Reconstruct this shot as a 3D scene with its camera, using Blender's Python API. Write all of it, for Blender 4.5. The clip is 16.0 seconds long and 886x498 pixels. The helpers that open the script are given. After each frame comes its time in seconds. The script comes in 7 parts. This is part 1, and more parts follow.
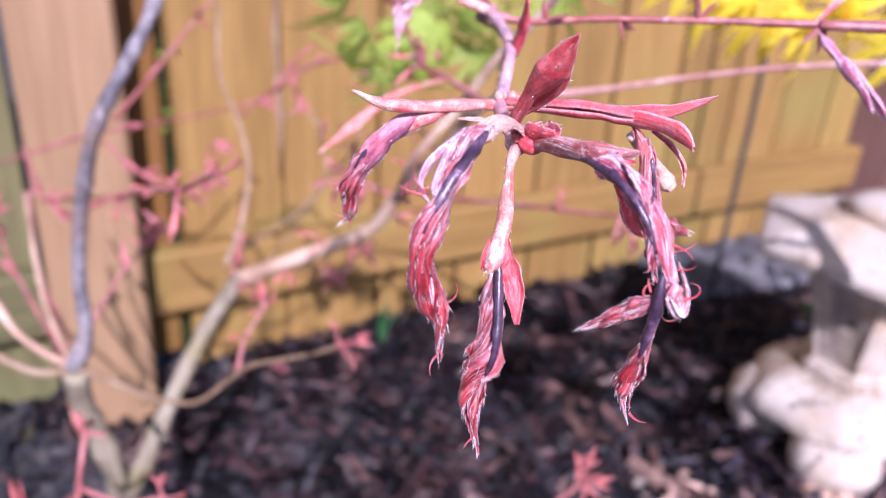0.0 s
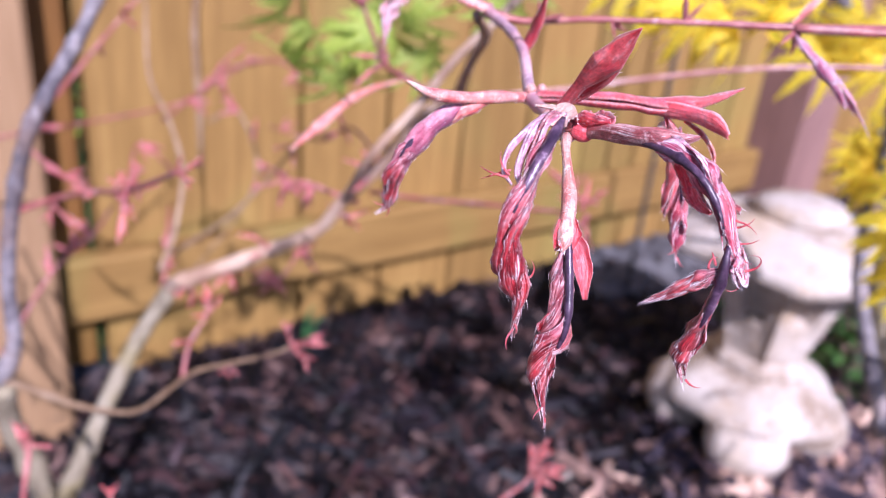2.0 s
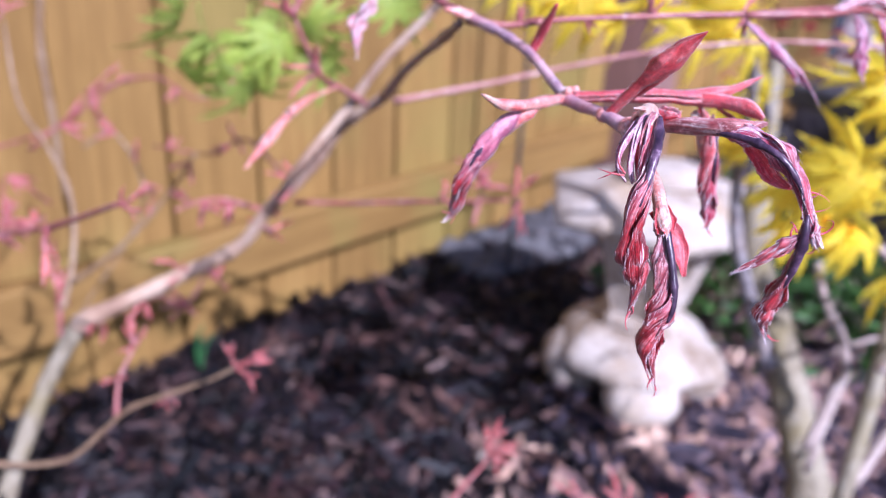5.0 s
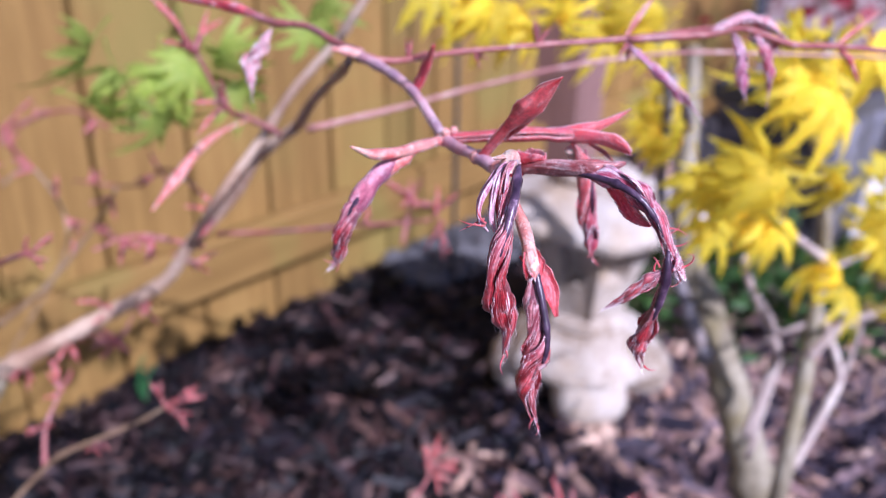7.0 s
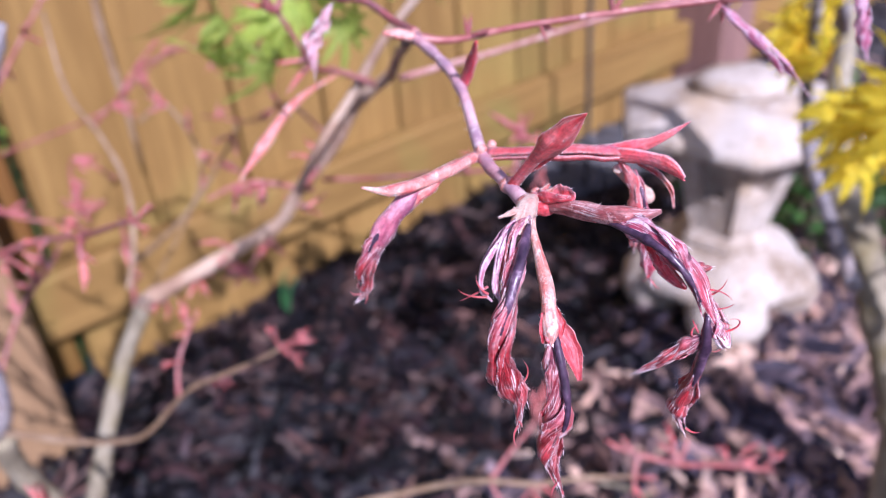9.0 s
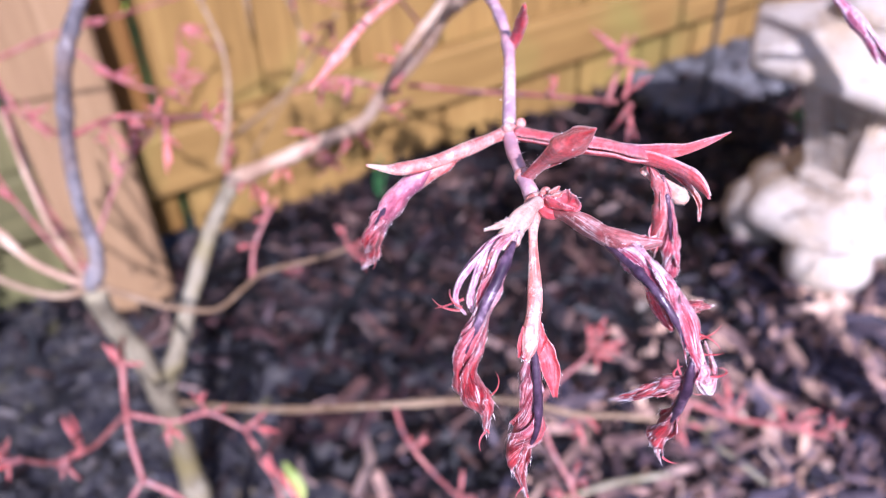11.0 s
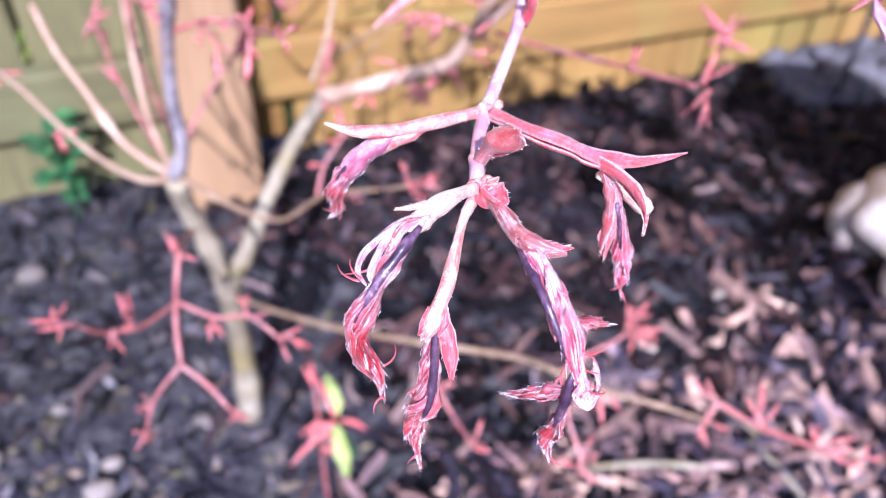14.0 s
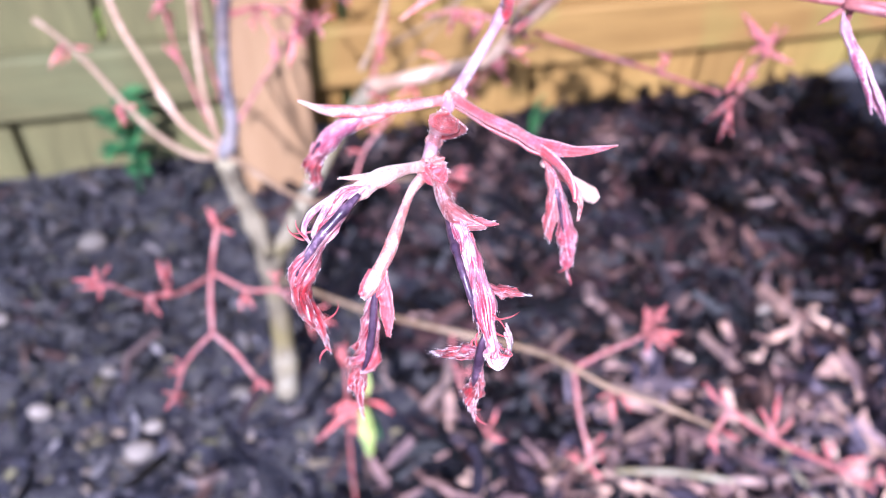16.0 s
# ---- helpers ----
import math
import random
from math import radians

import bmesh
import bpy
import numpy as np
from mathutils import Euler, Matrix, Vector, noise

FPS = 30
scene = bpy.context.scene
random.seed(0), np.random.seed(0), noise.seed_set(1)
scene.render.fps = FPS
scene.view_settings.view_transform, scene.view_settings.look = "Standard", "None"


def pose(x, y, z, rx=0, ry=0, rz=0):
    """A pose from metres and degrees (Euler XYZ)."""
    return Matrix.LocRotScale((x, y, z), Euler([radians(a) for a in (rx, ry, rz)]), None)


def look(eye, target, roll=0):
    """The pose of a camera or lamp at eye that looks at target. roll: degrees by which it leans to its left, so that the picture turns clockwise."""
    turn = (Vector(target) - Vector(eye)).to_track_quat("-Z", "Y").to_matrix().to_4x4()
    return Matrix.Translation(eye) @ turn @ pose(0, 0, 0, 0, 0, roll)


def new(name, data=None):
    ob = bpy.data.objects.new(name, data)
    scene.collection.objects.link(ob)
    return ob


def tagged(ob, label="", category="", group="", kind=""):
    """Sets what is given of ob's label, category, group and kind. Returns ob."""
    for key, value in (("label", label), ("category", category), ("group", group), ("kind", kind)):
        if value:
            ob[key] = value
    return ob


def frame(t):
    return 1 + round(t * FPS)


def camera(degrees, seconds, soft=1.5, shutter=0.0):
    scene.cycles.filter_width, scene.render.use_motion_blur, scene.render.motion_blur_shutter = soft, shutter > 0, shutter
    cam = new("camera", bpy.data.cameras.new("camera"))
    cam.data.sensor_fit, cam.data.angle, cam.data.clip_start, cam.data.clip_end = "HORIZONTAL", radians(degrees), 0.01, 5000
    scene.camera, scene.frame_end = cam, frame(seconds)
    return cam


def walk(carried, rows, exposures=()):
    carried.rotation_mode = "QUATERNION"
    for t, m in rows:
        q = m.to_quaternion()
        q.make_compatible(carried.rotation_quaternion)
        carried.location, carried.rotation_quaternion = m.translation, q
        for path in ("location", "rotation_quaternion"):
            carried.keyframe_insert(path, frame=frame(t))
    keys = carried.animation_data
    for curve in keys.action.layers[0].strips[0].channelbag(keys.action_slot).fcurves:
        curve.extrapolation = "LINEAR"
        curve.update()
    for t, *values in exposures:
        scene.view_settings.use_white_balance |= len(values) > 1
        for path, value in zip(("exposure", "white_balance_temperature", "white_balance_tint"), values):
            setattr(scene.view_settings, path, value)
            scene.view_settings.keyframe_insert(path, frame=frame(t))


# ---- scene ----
cam = camera(59.12, 16.0, soft=1.05)
cam.data.dof.use_dof = True          # a phone lens held close: only the near shoot is sharp
cam.data.dof.focus_distance = 0.104
cam.data.dof.aperture_fstop = 19.0
PATH = [
    (0.0, -0.5751, 0.1041, 0.6409, 65.13, -3.25, -28.63),
    (0.5, -0.5773, 0.1064, 0.6401, 65.06, -4.08, -29.30),
    (1.0, -0.5842, 0.1094, 0.6399, 64.91, -4.65, -30.38),
    (1.5, -0.5903, 0.1101, 0.6397, 65.10, -5.45, -32.33),
    (2.0, -0.5955, 0.1102, 0.6386, 65.94, -5.12, -34.96),
    (2.5, -0.6011, 0.1111, 0.6378, 65.94, -4.99, -37.57),
    (3.0, -0.6050, 0.1121, 0.6379, 65.73, -3.66, -39.65),
    (5.5, -0.6293, 0.1300, 0.6410, 66.74, -3.01, -48.37),
    (6.0, -0.6302, 0.1286, 0.6414, 67.16, -2.83, -49.77),
    (6.5, -0.6245, 0.1248, 0.6452, 67.48, -1.94, -51.18),
    (7.0, -0.6175, 0.1213, 0.6475, 67.00, -0.92, -51.78),
    (7.5, -0.6126, 0.1190, 0.6487, 66.28, -0.01, -50.60),
    (8.0, -0.6063, 0.1172, 0.6537, 64.69, 1.40, -48.84),
    (8.5, -0.6000, 0.1191, 0.6583, 62.25, 2.83, -45.06),
    (9.0, -0.5911, 0.1199, 0.6623, 60.01, 4.13, -42.76),
    (9.5, -0.5873, 0.1210, 0.6638, 57.32, 3.54, -40.09),
    (10.0, -0.5807, 0.1216, 0.6672, 55.20, 3.13, -37.04),
    (12.5, -0.5674, 0.1110, 0.6768, 50.65, -0.04, -27.33),
    (13.0, -0.5630, 0.1090, 0.6790, 50.17, -0.63, -25.10),
    (13.5, -0.5565, 0.1080, 0.6776, 48.82, -1.43, -22.70),
    (14.0, -0.5514, 0.1095, 0.6771, 48.05, -1.51, -20.30),
    (14.5, -0.5457, 0.1080, 0.6780, 47.61, -1.71, -19.07),
    (15.0, -0.5441, 0.1059, 0.6806, 47.28, -1.91, -17.27),
    (15.5, -0.5421, 0.1014, 0.6819, 47.43, -2.07, -16.18),
    (16.0, -0.5390, 0.0942, 0.6823, 47.66, -1.62, -14.53),
]
EXPOSURES = [(0.0, 0.83, 5450, 34), (1.5, 0.76, 5450, 33), (3.0, 0.71, 5400, 30), (5.5, 0.66, 5150, 28), (7.0, 0.48, 5250, 28), (9.0, 0.60, 5350, 29), (10.5, 0.82, 5350, 29), (12.5, 1.22, 5250, 29), (16.0, 1.32, 5150, 27)]
walk(cam, [(t, pose(x, y, z, rx, ry, rz)) for t, x, y, z, rx, ry, rz in PATH], EXPOSURES)

# ---- light ----
SUN_TO = Vector((-0.24, -0.76, 0.62)).normalized()
world = bpy.data.worlds.new("world")
scene.world = world
world.use_nodes = True
wn = world.node_tree.nodes
sky = wn.new("ShaderNodeTexSky")
sky.sky_type = "NISHITA"
sky.sun_disc = False
sky.sun_elevation = math.asin(SUN_TO.z)
sky.sun_rotation = math.atan2(SUN_TO.x, SUN_TO.y)
wn["Background"].inputs["Strength"].default_value = 0.10
world.node_tree.links.new(sky.outputs["Color"], wn["Background"].inputs["Color"])
sun_data = bpy.data.lights.new("sun", "SUN")
sun_data.energy, sun_data.angle, sun_data.color = 5.0, radians(0.6), (1.0, 0.95, 0.88)
sun = new("sun", sun_data)
sun.matrix_world = look((3, -2, 3), Vector((3, -2, 3)) - SUN_TO)

# ---- materials ----


def nodes_of(name, rough=0.6, spec=0.4):
    m = bpy.data.materials.new(name)
    m.use_nodes = True
    nt = m.node_tree
    b = nt.nodes["Principled BSDF"]
    b.inputs["Roughness"].default_value = rough
    b.inputs["Specular IOR Level"].default_value = spec
    return m, nt, b


def ramp(nt, stops):
    n = nt.nodes.new("ShaderNodeValToRGB")
    e = n.color_ramp.elements
    while len(e) < len(stops):
        e.new(0.5)
    for el, (p, c) in zip(e, stops):
        el.position, el.color = p, (*c, 1)
    return n


def coords(nt, scale, uv=False):
    tc = nt.nodes.new("ShaderNodeTexCoord")
    mp = nt.nodes.new("ShaderNodeMapping")
    mp.inputs["Scale"].default_value = scale
    nt.links.new(tc.outputs["UV" if uv else "Object"], mp.inputs["Vector"])
    return mp.outputs["Vector"]


def noise_node(nt, vec, scale, detail=4.0, rough=0.55, dist=0.0):
    n = nt.nodes.new("ShaderNodeTexNoise")
    n.inputs["Scale"].default_value, n.inputs["Detail"].default_value = scale, detail
    n.inputs["Roughness"].default_value, n.inputs["Distortion"].default_value = rough, dist
    nt.links.new(vec, n.inputs["Vector"])
    return n.outputs["Fac"]


def mixed(nt, fac, a, b, blend="MIX"):
    n = nt.nodes.new("ShaderNodeMix")
    n.data_type, n.blend_type = "RGBA", blend
    for sock, v in ((n.inputs["Factor"], fac), (n.inputs["A"], a), (n.inputs["B"], b)):
        if isinstance(v, (tuple, float, int)):
            sock.default_value = (*v, 1) if isinstance(v, tuple) else v
        else:
            nt.links.new(v, sock)
    return [o for o in n.outputs if o.type == "RGBA"][0]


def math_node(nt, op, a, b=0.0):
    n = nt.nodes.new("ShaderNodeMath")
    n.operation = op
    for sock, v in zip(n.inputs, (a, b)):
        if isinstance(v, (float, int)):
            sock.default_value = v
        else:
            nt.links.new(v, sock)
    return n.outputs[0]


def bumped(nt, b, height, strength=0.4, dist=0.002):
    n = nt.nodes.new("ShaderNodeBump")
    n.inputs["Strength"].default_value, n.inputs["Distance"].default_value = strength, dist
    nt.links.new(height, n.inputs["Height"])
    nt.links.new(n.outputs["Normal"], b.inputs["Normal"])


def varied(name, stops, big=3.0, fine=40.0, stretch=(1, 1, 1), rough=0.7, spec=0.3, bump=0.4, dist=0.002,
           speckle=None, per="none", spread=0.35, tint=None):
    """A surface with large patches, fine grain, relief and, if asked, a spread of brightness between pieces."""
    m, nt, b = nodes_of(name, rough, spec)
    v = coords(nt, stretch)
    n1, n2 = noise_node(nt, v, big, 3.0, 0.5, 0.4), noise_node(nt, v, fine, 6.0, 0.62)
    blend = math_node(nt, "ADD", math_node(nt, "MULTIPLY", n1, 0.55), math_node(nt, "MULTIPLY", n2, 0.45))
    r = ramp(nt, stops)
    nt.links.new(blend, r.inputs["Fac"])
    col = r.outputs["Color"]
    if tint:
        patch = ramp(nt, [(0.5, (0, 0, 0)), (0.68, (1, 1, 1))])
        nt.links.new(noise_node(nt, coords(nt, (1, 1, 1)), tint[1], 3.0), patch.inputs["Fac"])
        col = mixed(nt, math_node(nt, "MULTIPLY", patch.outputs["Color"], tint[2]), col, tint[0])
    if speckle:
        dots = ramp(nt, [(0.62, (0, 0, 0)), (0.72, (1, 1, 1))])
        nt.links.new(noise_node(nt, v, speckle[1], 2.0), dots.inputs["Fac"])
        col = mixed(nt, math_node(nt, "MULTIPLY", dots.outputs["Color"], 0.7), col, speckle[0])
    if per != "none":
        src = nt.nodes.new("ShaderNodeObjectInfo" if per == "object" else "ShaderNodeNewGeometry")
        rnd = src.outputs["Random" if per == "object" else "Random Per Island"]
        hsv = nt.nodes.new("ShaderNodeHueSaturation")
        nt.links.new(col, hsv.inputs["Color"])
        nt.links.new(math_node(nt, "ADD", math_node(nt, "MULTIPLY", rnd, 2 * spread), 1 - spread), hsv.inputs["Value"])
        col = hsv.outputs["Color"]
    nt.links.new(col, b.inputs["Base Color"])
    if bump:
        bumped(nt, b, n2, bump, dist)
    return m


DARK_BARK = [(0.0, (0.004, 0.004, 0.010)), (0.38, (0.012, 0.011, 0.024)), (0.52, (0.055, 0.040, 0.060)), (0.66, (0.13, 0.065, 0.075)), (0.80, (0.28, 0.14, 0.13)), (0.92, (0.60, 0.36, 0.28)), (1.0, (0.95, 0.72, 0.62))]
TAWNY_BARK = [(0.0, (0.018, 0.016, 0.024)), (0.28, (0.034, 0.029, 0.040)), (0.42, (0.090, 0.075, 0.084)), (0.60, (0.155, 0.100, 0.090)), (0.78, (0.225, 0.148, 0.114)), (0.93, (0.32, 0.222, 0.158)), (1.0, (0.44, 0.345, 0.265))]
GRIT = [(0.0, (0.010, 0.010, 0.015)), (0.40, (0.034, 0.034, 0.044)), (0.62, (0.080, 0.075, 0.082)), (0.78, (0.155, 0.125, 0.095)), (0.87, (0.115, 0.11, 0.055)), (0.95, (0.18, 0.175, 0.19)), (1.0, (0.34, 0.30, 0.26))]


def chip_material(name, per, gain=1.0, stops=DARK_BARK, rough=0.7, spec=0.2):
    """Weathered bark pieces: from near black to red-brown, a few pale ones, blotched and stained in patches."""
    m, nt, b = nodes_of(name, rough, spec)
    src = nt.nodes.new("ShaderNodeObjectInfo" if per == "object" else "ShaderNodeNewGeometry")
    rnd = src.outputs["Random" if per == "object" else "Random Per Island"]
    r = ramp(nt, [(p, tuple(c * gain for c in col)) for p, col in stops])
    nt.links.new(rnd, r.inputs["Fac"])
    v = coords(nt, (1, 1, 1) if per != "object" else (0.05, 0.05, 0.05))
    n = noise_node(nt, v, 160.0, 5.0, 0.65)
    blotch = noise_node(nt, v, 55.0, 4.0, 0.6)
    shade = ramp(nt, [(0.34, (0.22, 0.22, 0.28)), (0.50, (0.85, 0.80, 0.82)), (0.66, (1.55, 1.40, 1.34))])
    nt.links.new(math_node(nt, "ADD", math_node(nt, "MULTIPLY", n, 0.45), math_node(nt, "MULTIPLY", blotch, 0.55)), shade.inputs["Fac"])
    col = mixed(nt, 1.0, r.outputs["Color"], shade.outputs["Color"], "MULTIPLY")
    place = nt.nodes.new("ShaderNodeNewGeometry")
    darker = ramp(nt, [(0.40, (0.45, 0.43, 0.50)), (0.56, (1.0, 1.0, 1.0))])
    nt.links.new(noise_node(nt, place.outputs["Position"], 11.0, 4.0, 0.6), darker.inputs["Fac"])
    nt.links.new(mixed(nt, 1.0, col, darker.outputs["Color"], "MULTIPLY"), b.inputs["Base Color"])
    bumped(nt, b, n, 0.6, 0.002)
    return m


def leaf_material(name, deep, mid, pale, rough=0.4, streaks=4.0, trans=0.35, white=0.68, tone=(0.30, 0.06, 0.14), tone_amount=0.5, edge=0.4, stripe=0.6, fine=0.25, bloom=0.0):
    """Young folded leaf: crimson skin in fine lengthwise pleats whose crests carry silvery down, with purple patches and hairy margins."""
    m, nt, b = nodes_of(name, rough, 0.5)
    v = coords(nt, (1, 1, 1), uv=True)
    solid = coords(nt, (1, 1, 1))
    uv = nt.nodes.new("ShaderNodeSeparateXYZ")
    nt.links.new(v, uv.inputs[0])
    wander = noise_node(nt, solid, 260.0, 3.0, 0.5)
    patch = noise_node(nt, solid, 380.0, 4.0, 0.6)
    specks = noise_node(nt, solid, 2600.0, 3.0, 0.6)
    # pleats: crests of a wave across the strip, bent by the noise
    phase = math_node(nt, "ADD", math_node(nt, "MULTIPLY", uv.outputs[0], streaks * 6.2832), math_node(nt, "MULTIPLY", wander, 9.0))
    wave = math_node(nt, "ADD", math_node(nt, "MULTIPLY", math_node(nt, "SINE", phase), 0.5), 0.5)
    r = ramp(nt, [(0.30, deep), (0.50, tuple(0.5 * a + 0.5 * c for a, c in zip(deep, mid))), (0.62, mid), (0.80, tuple(0.8 * a + 0.2 * c for a, c in zip(mid, pale)))])
    nt.links.new(math_node(nt, "ADD", math_node(nt, "MULTIPLY", patch, 0.72), math_node(nt, "MULTIPLY", wave, 0.28)), r.inputs["Fac"])
    spot = ramp(nt, [(0.5, (0, 0, 0)), (0.66, (1, 1, 1))])
    nt.links.new(noise_node(nt, solid, 190.0, 4.0, 0.6), spot.inputs["Fac"])
    col = mixed(nt, math_node(nt, "MULTIPLY", spot.outputs["Color"], tone_amount), r.outputs["Color"], tone)
    if bloom:
        # silvery lilac bloom on the older half of the leaf
        far = math_node(nt, "ADD", math_node(nt, "FRACT", uv.outputs[1]), math_node(nt, "MULTIPLY", math_node(nt, "SUBTRACT", noise_node(nt, solid, 330.0, 3.0, 0.6), 0.5), 0.7))
        fade = ramp(nt, [(0.12, (1, 1, 1)), (0.44, (0, 0, 0))])
        nt.links.new(far, fade.inputs["Fac"])
        silver = ramp(nt, [(0.34, (0.36, 0.10, 0.18)), (0.54, (0.62, 0.32, 0.42)), (0.74, (0.90, 0.72, 0.78))])
        nt.links.new(math_node(nt, "ADD", math_node(nt, "MULTIPLY", specks, 0.5), math_node(nt, "MULTIPLY", wave, 0.5)), silver.inputs["Fac"])
        col = mixed(nt, math_node(nt, "MULTIPLY", fade.outputs["Color"], bloom), col, silver.outputs["Color"])
    # down on the crests, thick in places
    crest = ramp(nt, [(0.55, (0, 0, 0)), (1.0, (1, 1, 1))])
    nt.links.new(math_node(nt, "ADD", wave, math_node(nt, "MULTIPLY", math_node(nt, "SUBTRACT", specks, 0.5), 0.35)), crest.inputs["Fac"])
    where = ramp(nt, [(0.40, (0.10, 0.10, 0.10)), (0.64, (1, 1, 1))])
    nt.links.new(noise_node(nt, solid, 170.0, 3.0, 0.55), where.inputs["Fac"])
    col = mixed(nt, math_node(nt, "MULTIPLY", math_node(nt, "MULTIPLY", crest.outputs["Color"], where.outputs["Color"]), stripe), col, pale)
    grainy = nt.nodes.new("ShaderNodeMapping")
    grainy.inputs["Scale"].default_value = (9.0 + streaks * 3.0, 4.0, 1.0)
    nt.links.new(v, grainy.inputs["Vector"])
    fibre = ramp(nt, [(0.52, (0, 0, 0)), (0.66, (1, 1, 1))])
    pleat = noise_node(nt, grainy.outputs["Vector"], 1.0, 4.0, 0.6, 0.35)
    nt.links.new(pleat, fibre.inputs["Fac"])
    groove = ramp(nt, [(0.36, (1, 1, 1)), (0.48, (0, 0, 0))])
    nt.links.new(pleat, groove.inputs["Fac"])
    col = mixed(nt, math_node(nt, "MULTIPLY", groove.outputs["Color"], 0.9 * fine), col, tuple(0.55 * c for c in deep))
    thick = ramp(nt, [(0.42, (0.05, 0.05, 0.05)), (0.58, (1, 1, 1))])
    nt.links.new(noise_node(nt, solid, 240.0, 4.0, 0.6), thick.inputs["Fac"])
    col = mixed(nt, math_node(nt, "MULTIPLY", math_node(nt, "MULTIPLY", fibre.outputs["Color"], thick.outputs["Color"]), fine), col, tuple(0.5 + 0.5 * c for c in pale))
    down = ramp(nt, [(white - 0.06, (0, 0, 0)), (white + 0.04, (1, 1, 1))])
    nt.links.new(math_node(nt, "ADD", math_node(nt, "MULTIPLY", noise_node(nt, solid, 520.0, 4.0, 0.6), 0.7), math_node(nt, "MULTIPLY", specks, 0.3)), down.inputs["Fac"])
    col = mixed(nt, math_node(nt, "MULTIPLY", down.outputs["Color"], 0.7), col, pale)
    # pale hairy margins
    across = math_node(nt, "ABSOLUTE", math_node(nt, "SUBTRACT", math_node(nt, "FRACT", uv.outputs[0]), 0.5))
    rim = ramp(nt, [(0.43, (0, 0, 0)), (0.49, (1, 1, 1))])
    nt.links.new(math_node(nt, "ADD", across, math_node(nt, "MULTIPLY", math_node(nt, "SUBTRACT", specks, 0.5), 0.14)), rim.inputs["Fac"])
    col = mixed(nt, math_node(nt, "MULTIPLY", rim.outputs["Color"], edge), col, pale)
    # fine mottling
    grain = ramp(nt, [(0.30, (0.70, 0.62, 0.64)), (0.48, (1.0, 1.0, 1.0)), (0.68, (1.30, 1.26, 1.26))])
    nt.links.new(noise_node(nt, solid, 1500.0, 4.0, 0.65), grain.inputs["Fac"])
    col = mixed(nt, 1.0, col, grain.outputs["Color"], "MULTIPLY")
    nt.links.new(col, b.inputs["Base Color"])
    b.inputs["Sheen Weight"].default_value = 0.10
    b.inputs["Sheen Roughness"].default_value = 0.35
    b.inputs["Coat Weight"].default_value = 0.15
    b.inputs["Coat Roughness"].default_value = 0.3
    b.inputs["Subsurface Weight"].default_value = trans
    b.inputs["Subsurface Radius"].default_value = (0.0014, 0.0004, 0.0004)
    b.inputs["Subsurface Scale"].default_value = 1.0
    relief = math_node(nt, "ADD", math_node(nt, "ADD", math_node(nt, "MULTIPLY", wave, 0.5), math_node(nt, "MULTIPLY", pleat, 1.6)), math_node(nt, "ADD", math_node(nt, "MULTIPLY", patch, 0.5), math_node(nt, "MULTIPLY", specks, 0.25)))
    bumped(nt, b, relief, 0.7, 0.0003)
    return m


def thin_leaf_material(name, stops, trans):
    """Thin grown leaf that lets light through."""
    m, nt, b = nodes_of(name, 0.5, 0.4)
    v = coords(nt, (1, 1, 1))
    r = ramp(nt, stops)
    n = noise_node(nt, v, 55.0, 4.0)
    nt.links.new(n, r.inputs["Fac"])
    info = nt.nodes.new("ShaderNodeObjectInfo")
    hsv = nt.nodes.new("ShaderNodeHueSaturation")
    nt.links.new(r.outputs["Color"], hsv.inputs["Color"])
    nt.links.new(math_node(nt, "ADD", math_node(nt, "MULTIPLY", info.outputs["Random"], 0.5), 0.75), hsv.inputs["Value"])
    nt.links.new(hsv.outputs["Color"], b.inputs["Base Color"])
    tr = nt.nodes.new("ShaderNodeBsdfTranslucent")
    nt.links.new(hsv.outputs["Color"], tr.inputs["Color"])
    mx = nt.nodes.new("ShaderNodeMixShader")
    mx.inputs[0].default_value = trans
    nt.links.new(b.outputs[0], mx.inputs[1])
    nt.links.new(tr.outputs[0], mx.inputs[2])
    nt.links.new(mx.outputs[0], nt.nodes["Material Output"].inputs["Surface"])
    bumped(nt, b, n, 0.3, 0.001)
    return m


OCHRE = [(0.25, (0.158, 0.083, 0.022)), (0.45, (0.215, 0.122, 0.034)), (0.6, (0.272, 0.160, 0.047)), (0.8, (0.335, 0.214, 0.071))]
MOSSY = [(0.25, (0.064, 0.054, 0.022)), (0.45, (0.100, 0.090, 0.038)), (0.6, (0.138, 0.121, 0.052)), (0.8, (0.185, 0.163, 0.078))]
MOSS = (0.20, 0.185, 0.045)
m_board = varied("fence_board_wood", OCHRE, 4.0, 14.0, (14, 14, 0.9), 0.7, 0.25, 0.35, 0.002, None, "object", 0.14, (MOSS, 3.0, 0.5))
# darker copy of the board wood: shadow of the post put into the colour
m_shaded_board = varied("shaded_board_wood", [(0.25, (0.085, 0.034, 0.008)), (0.5, (0.15, 0.066, 0.014)), (0.8, (0.21, 0.105, 0.026))], 4.0, 14.0, (14, 14, 0.9), 0.7, 0.25, 0.35, 0.002, None, "none", 0.1, (MOSS, 3.0, 0.35))
m_board_mossy = varied("mossy_board_wood", MOSSY, 4.0, 14.0, (14, 14, 0.9), 0.75, 0.25, 0.35, 0.002, None, "object", 0.12, ((0.14, 0.15, 0.06), 3.0, 0.5))
m_rail_mossy = varied("mossy_rail_wood", MOSSY, 4.0, 14.0, (0.9, 14, 14), 0.75, 0.25, 0.35, 0.002, None, "object", 0.1, ((0.16, 0.17, 0.08), 4.0, 0.5))
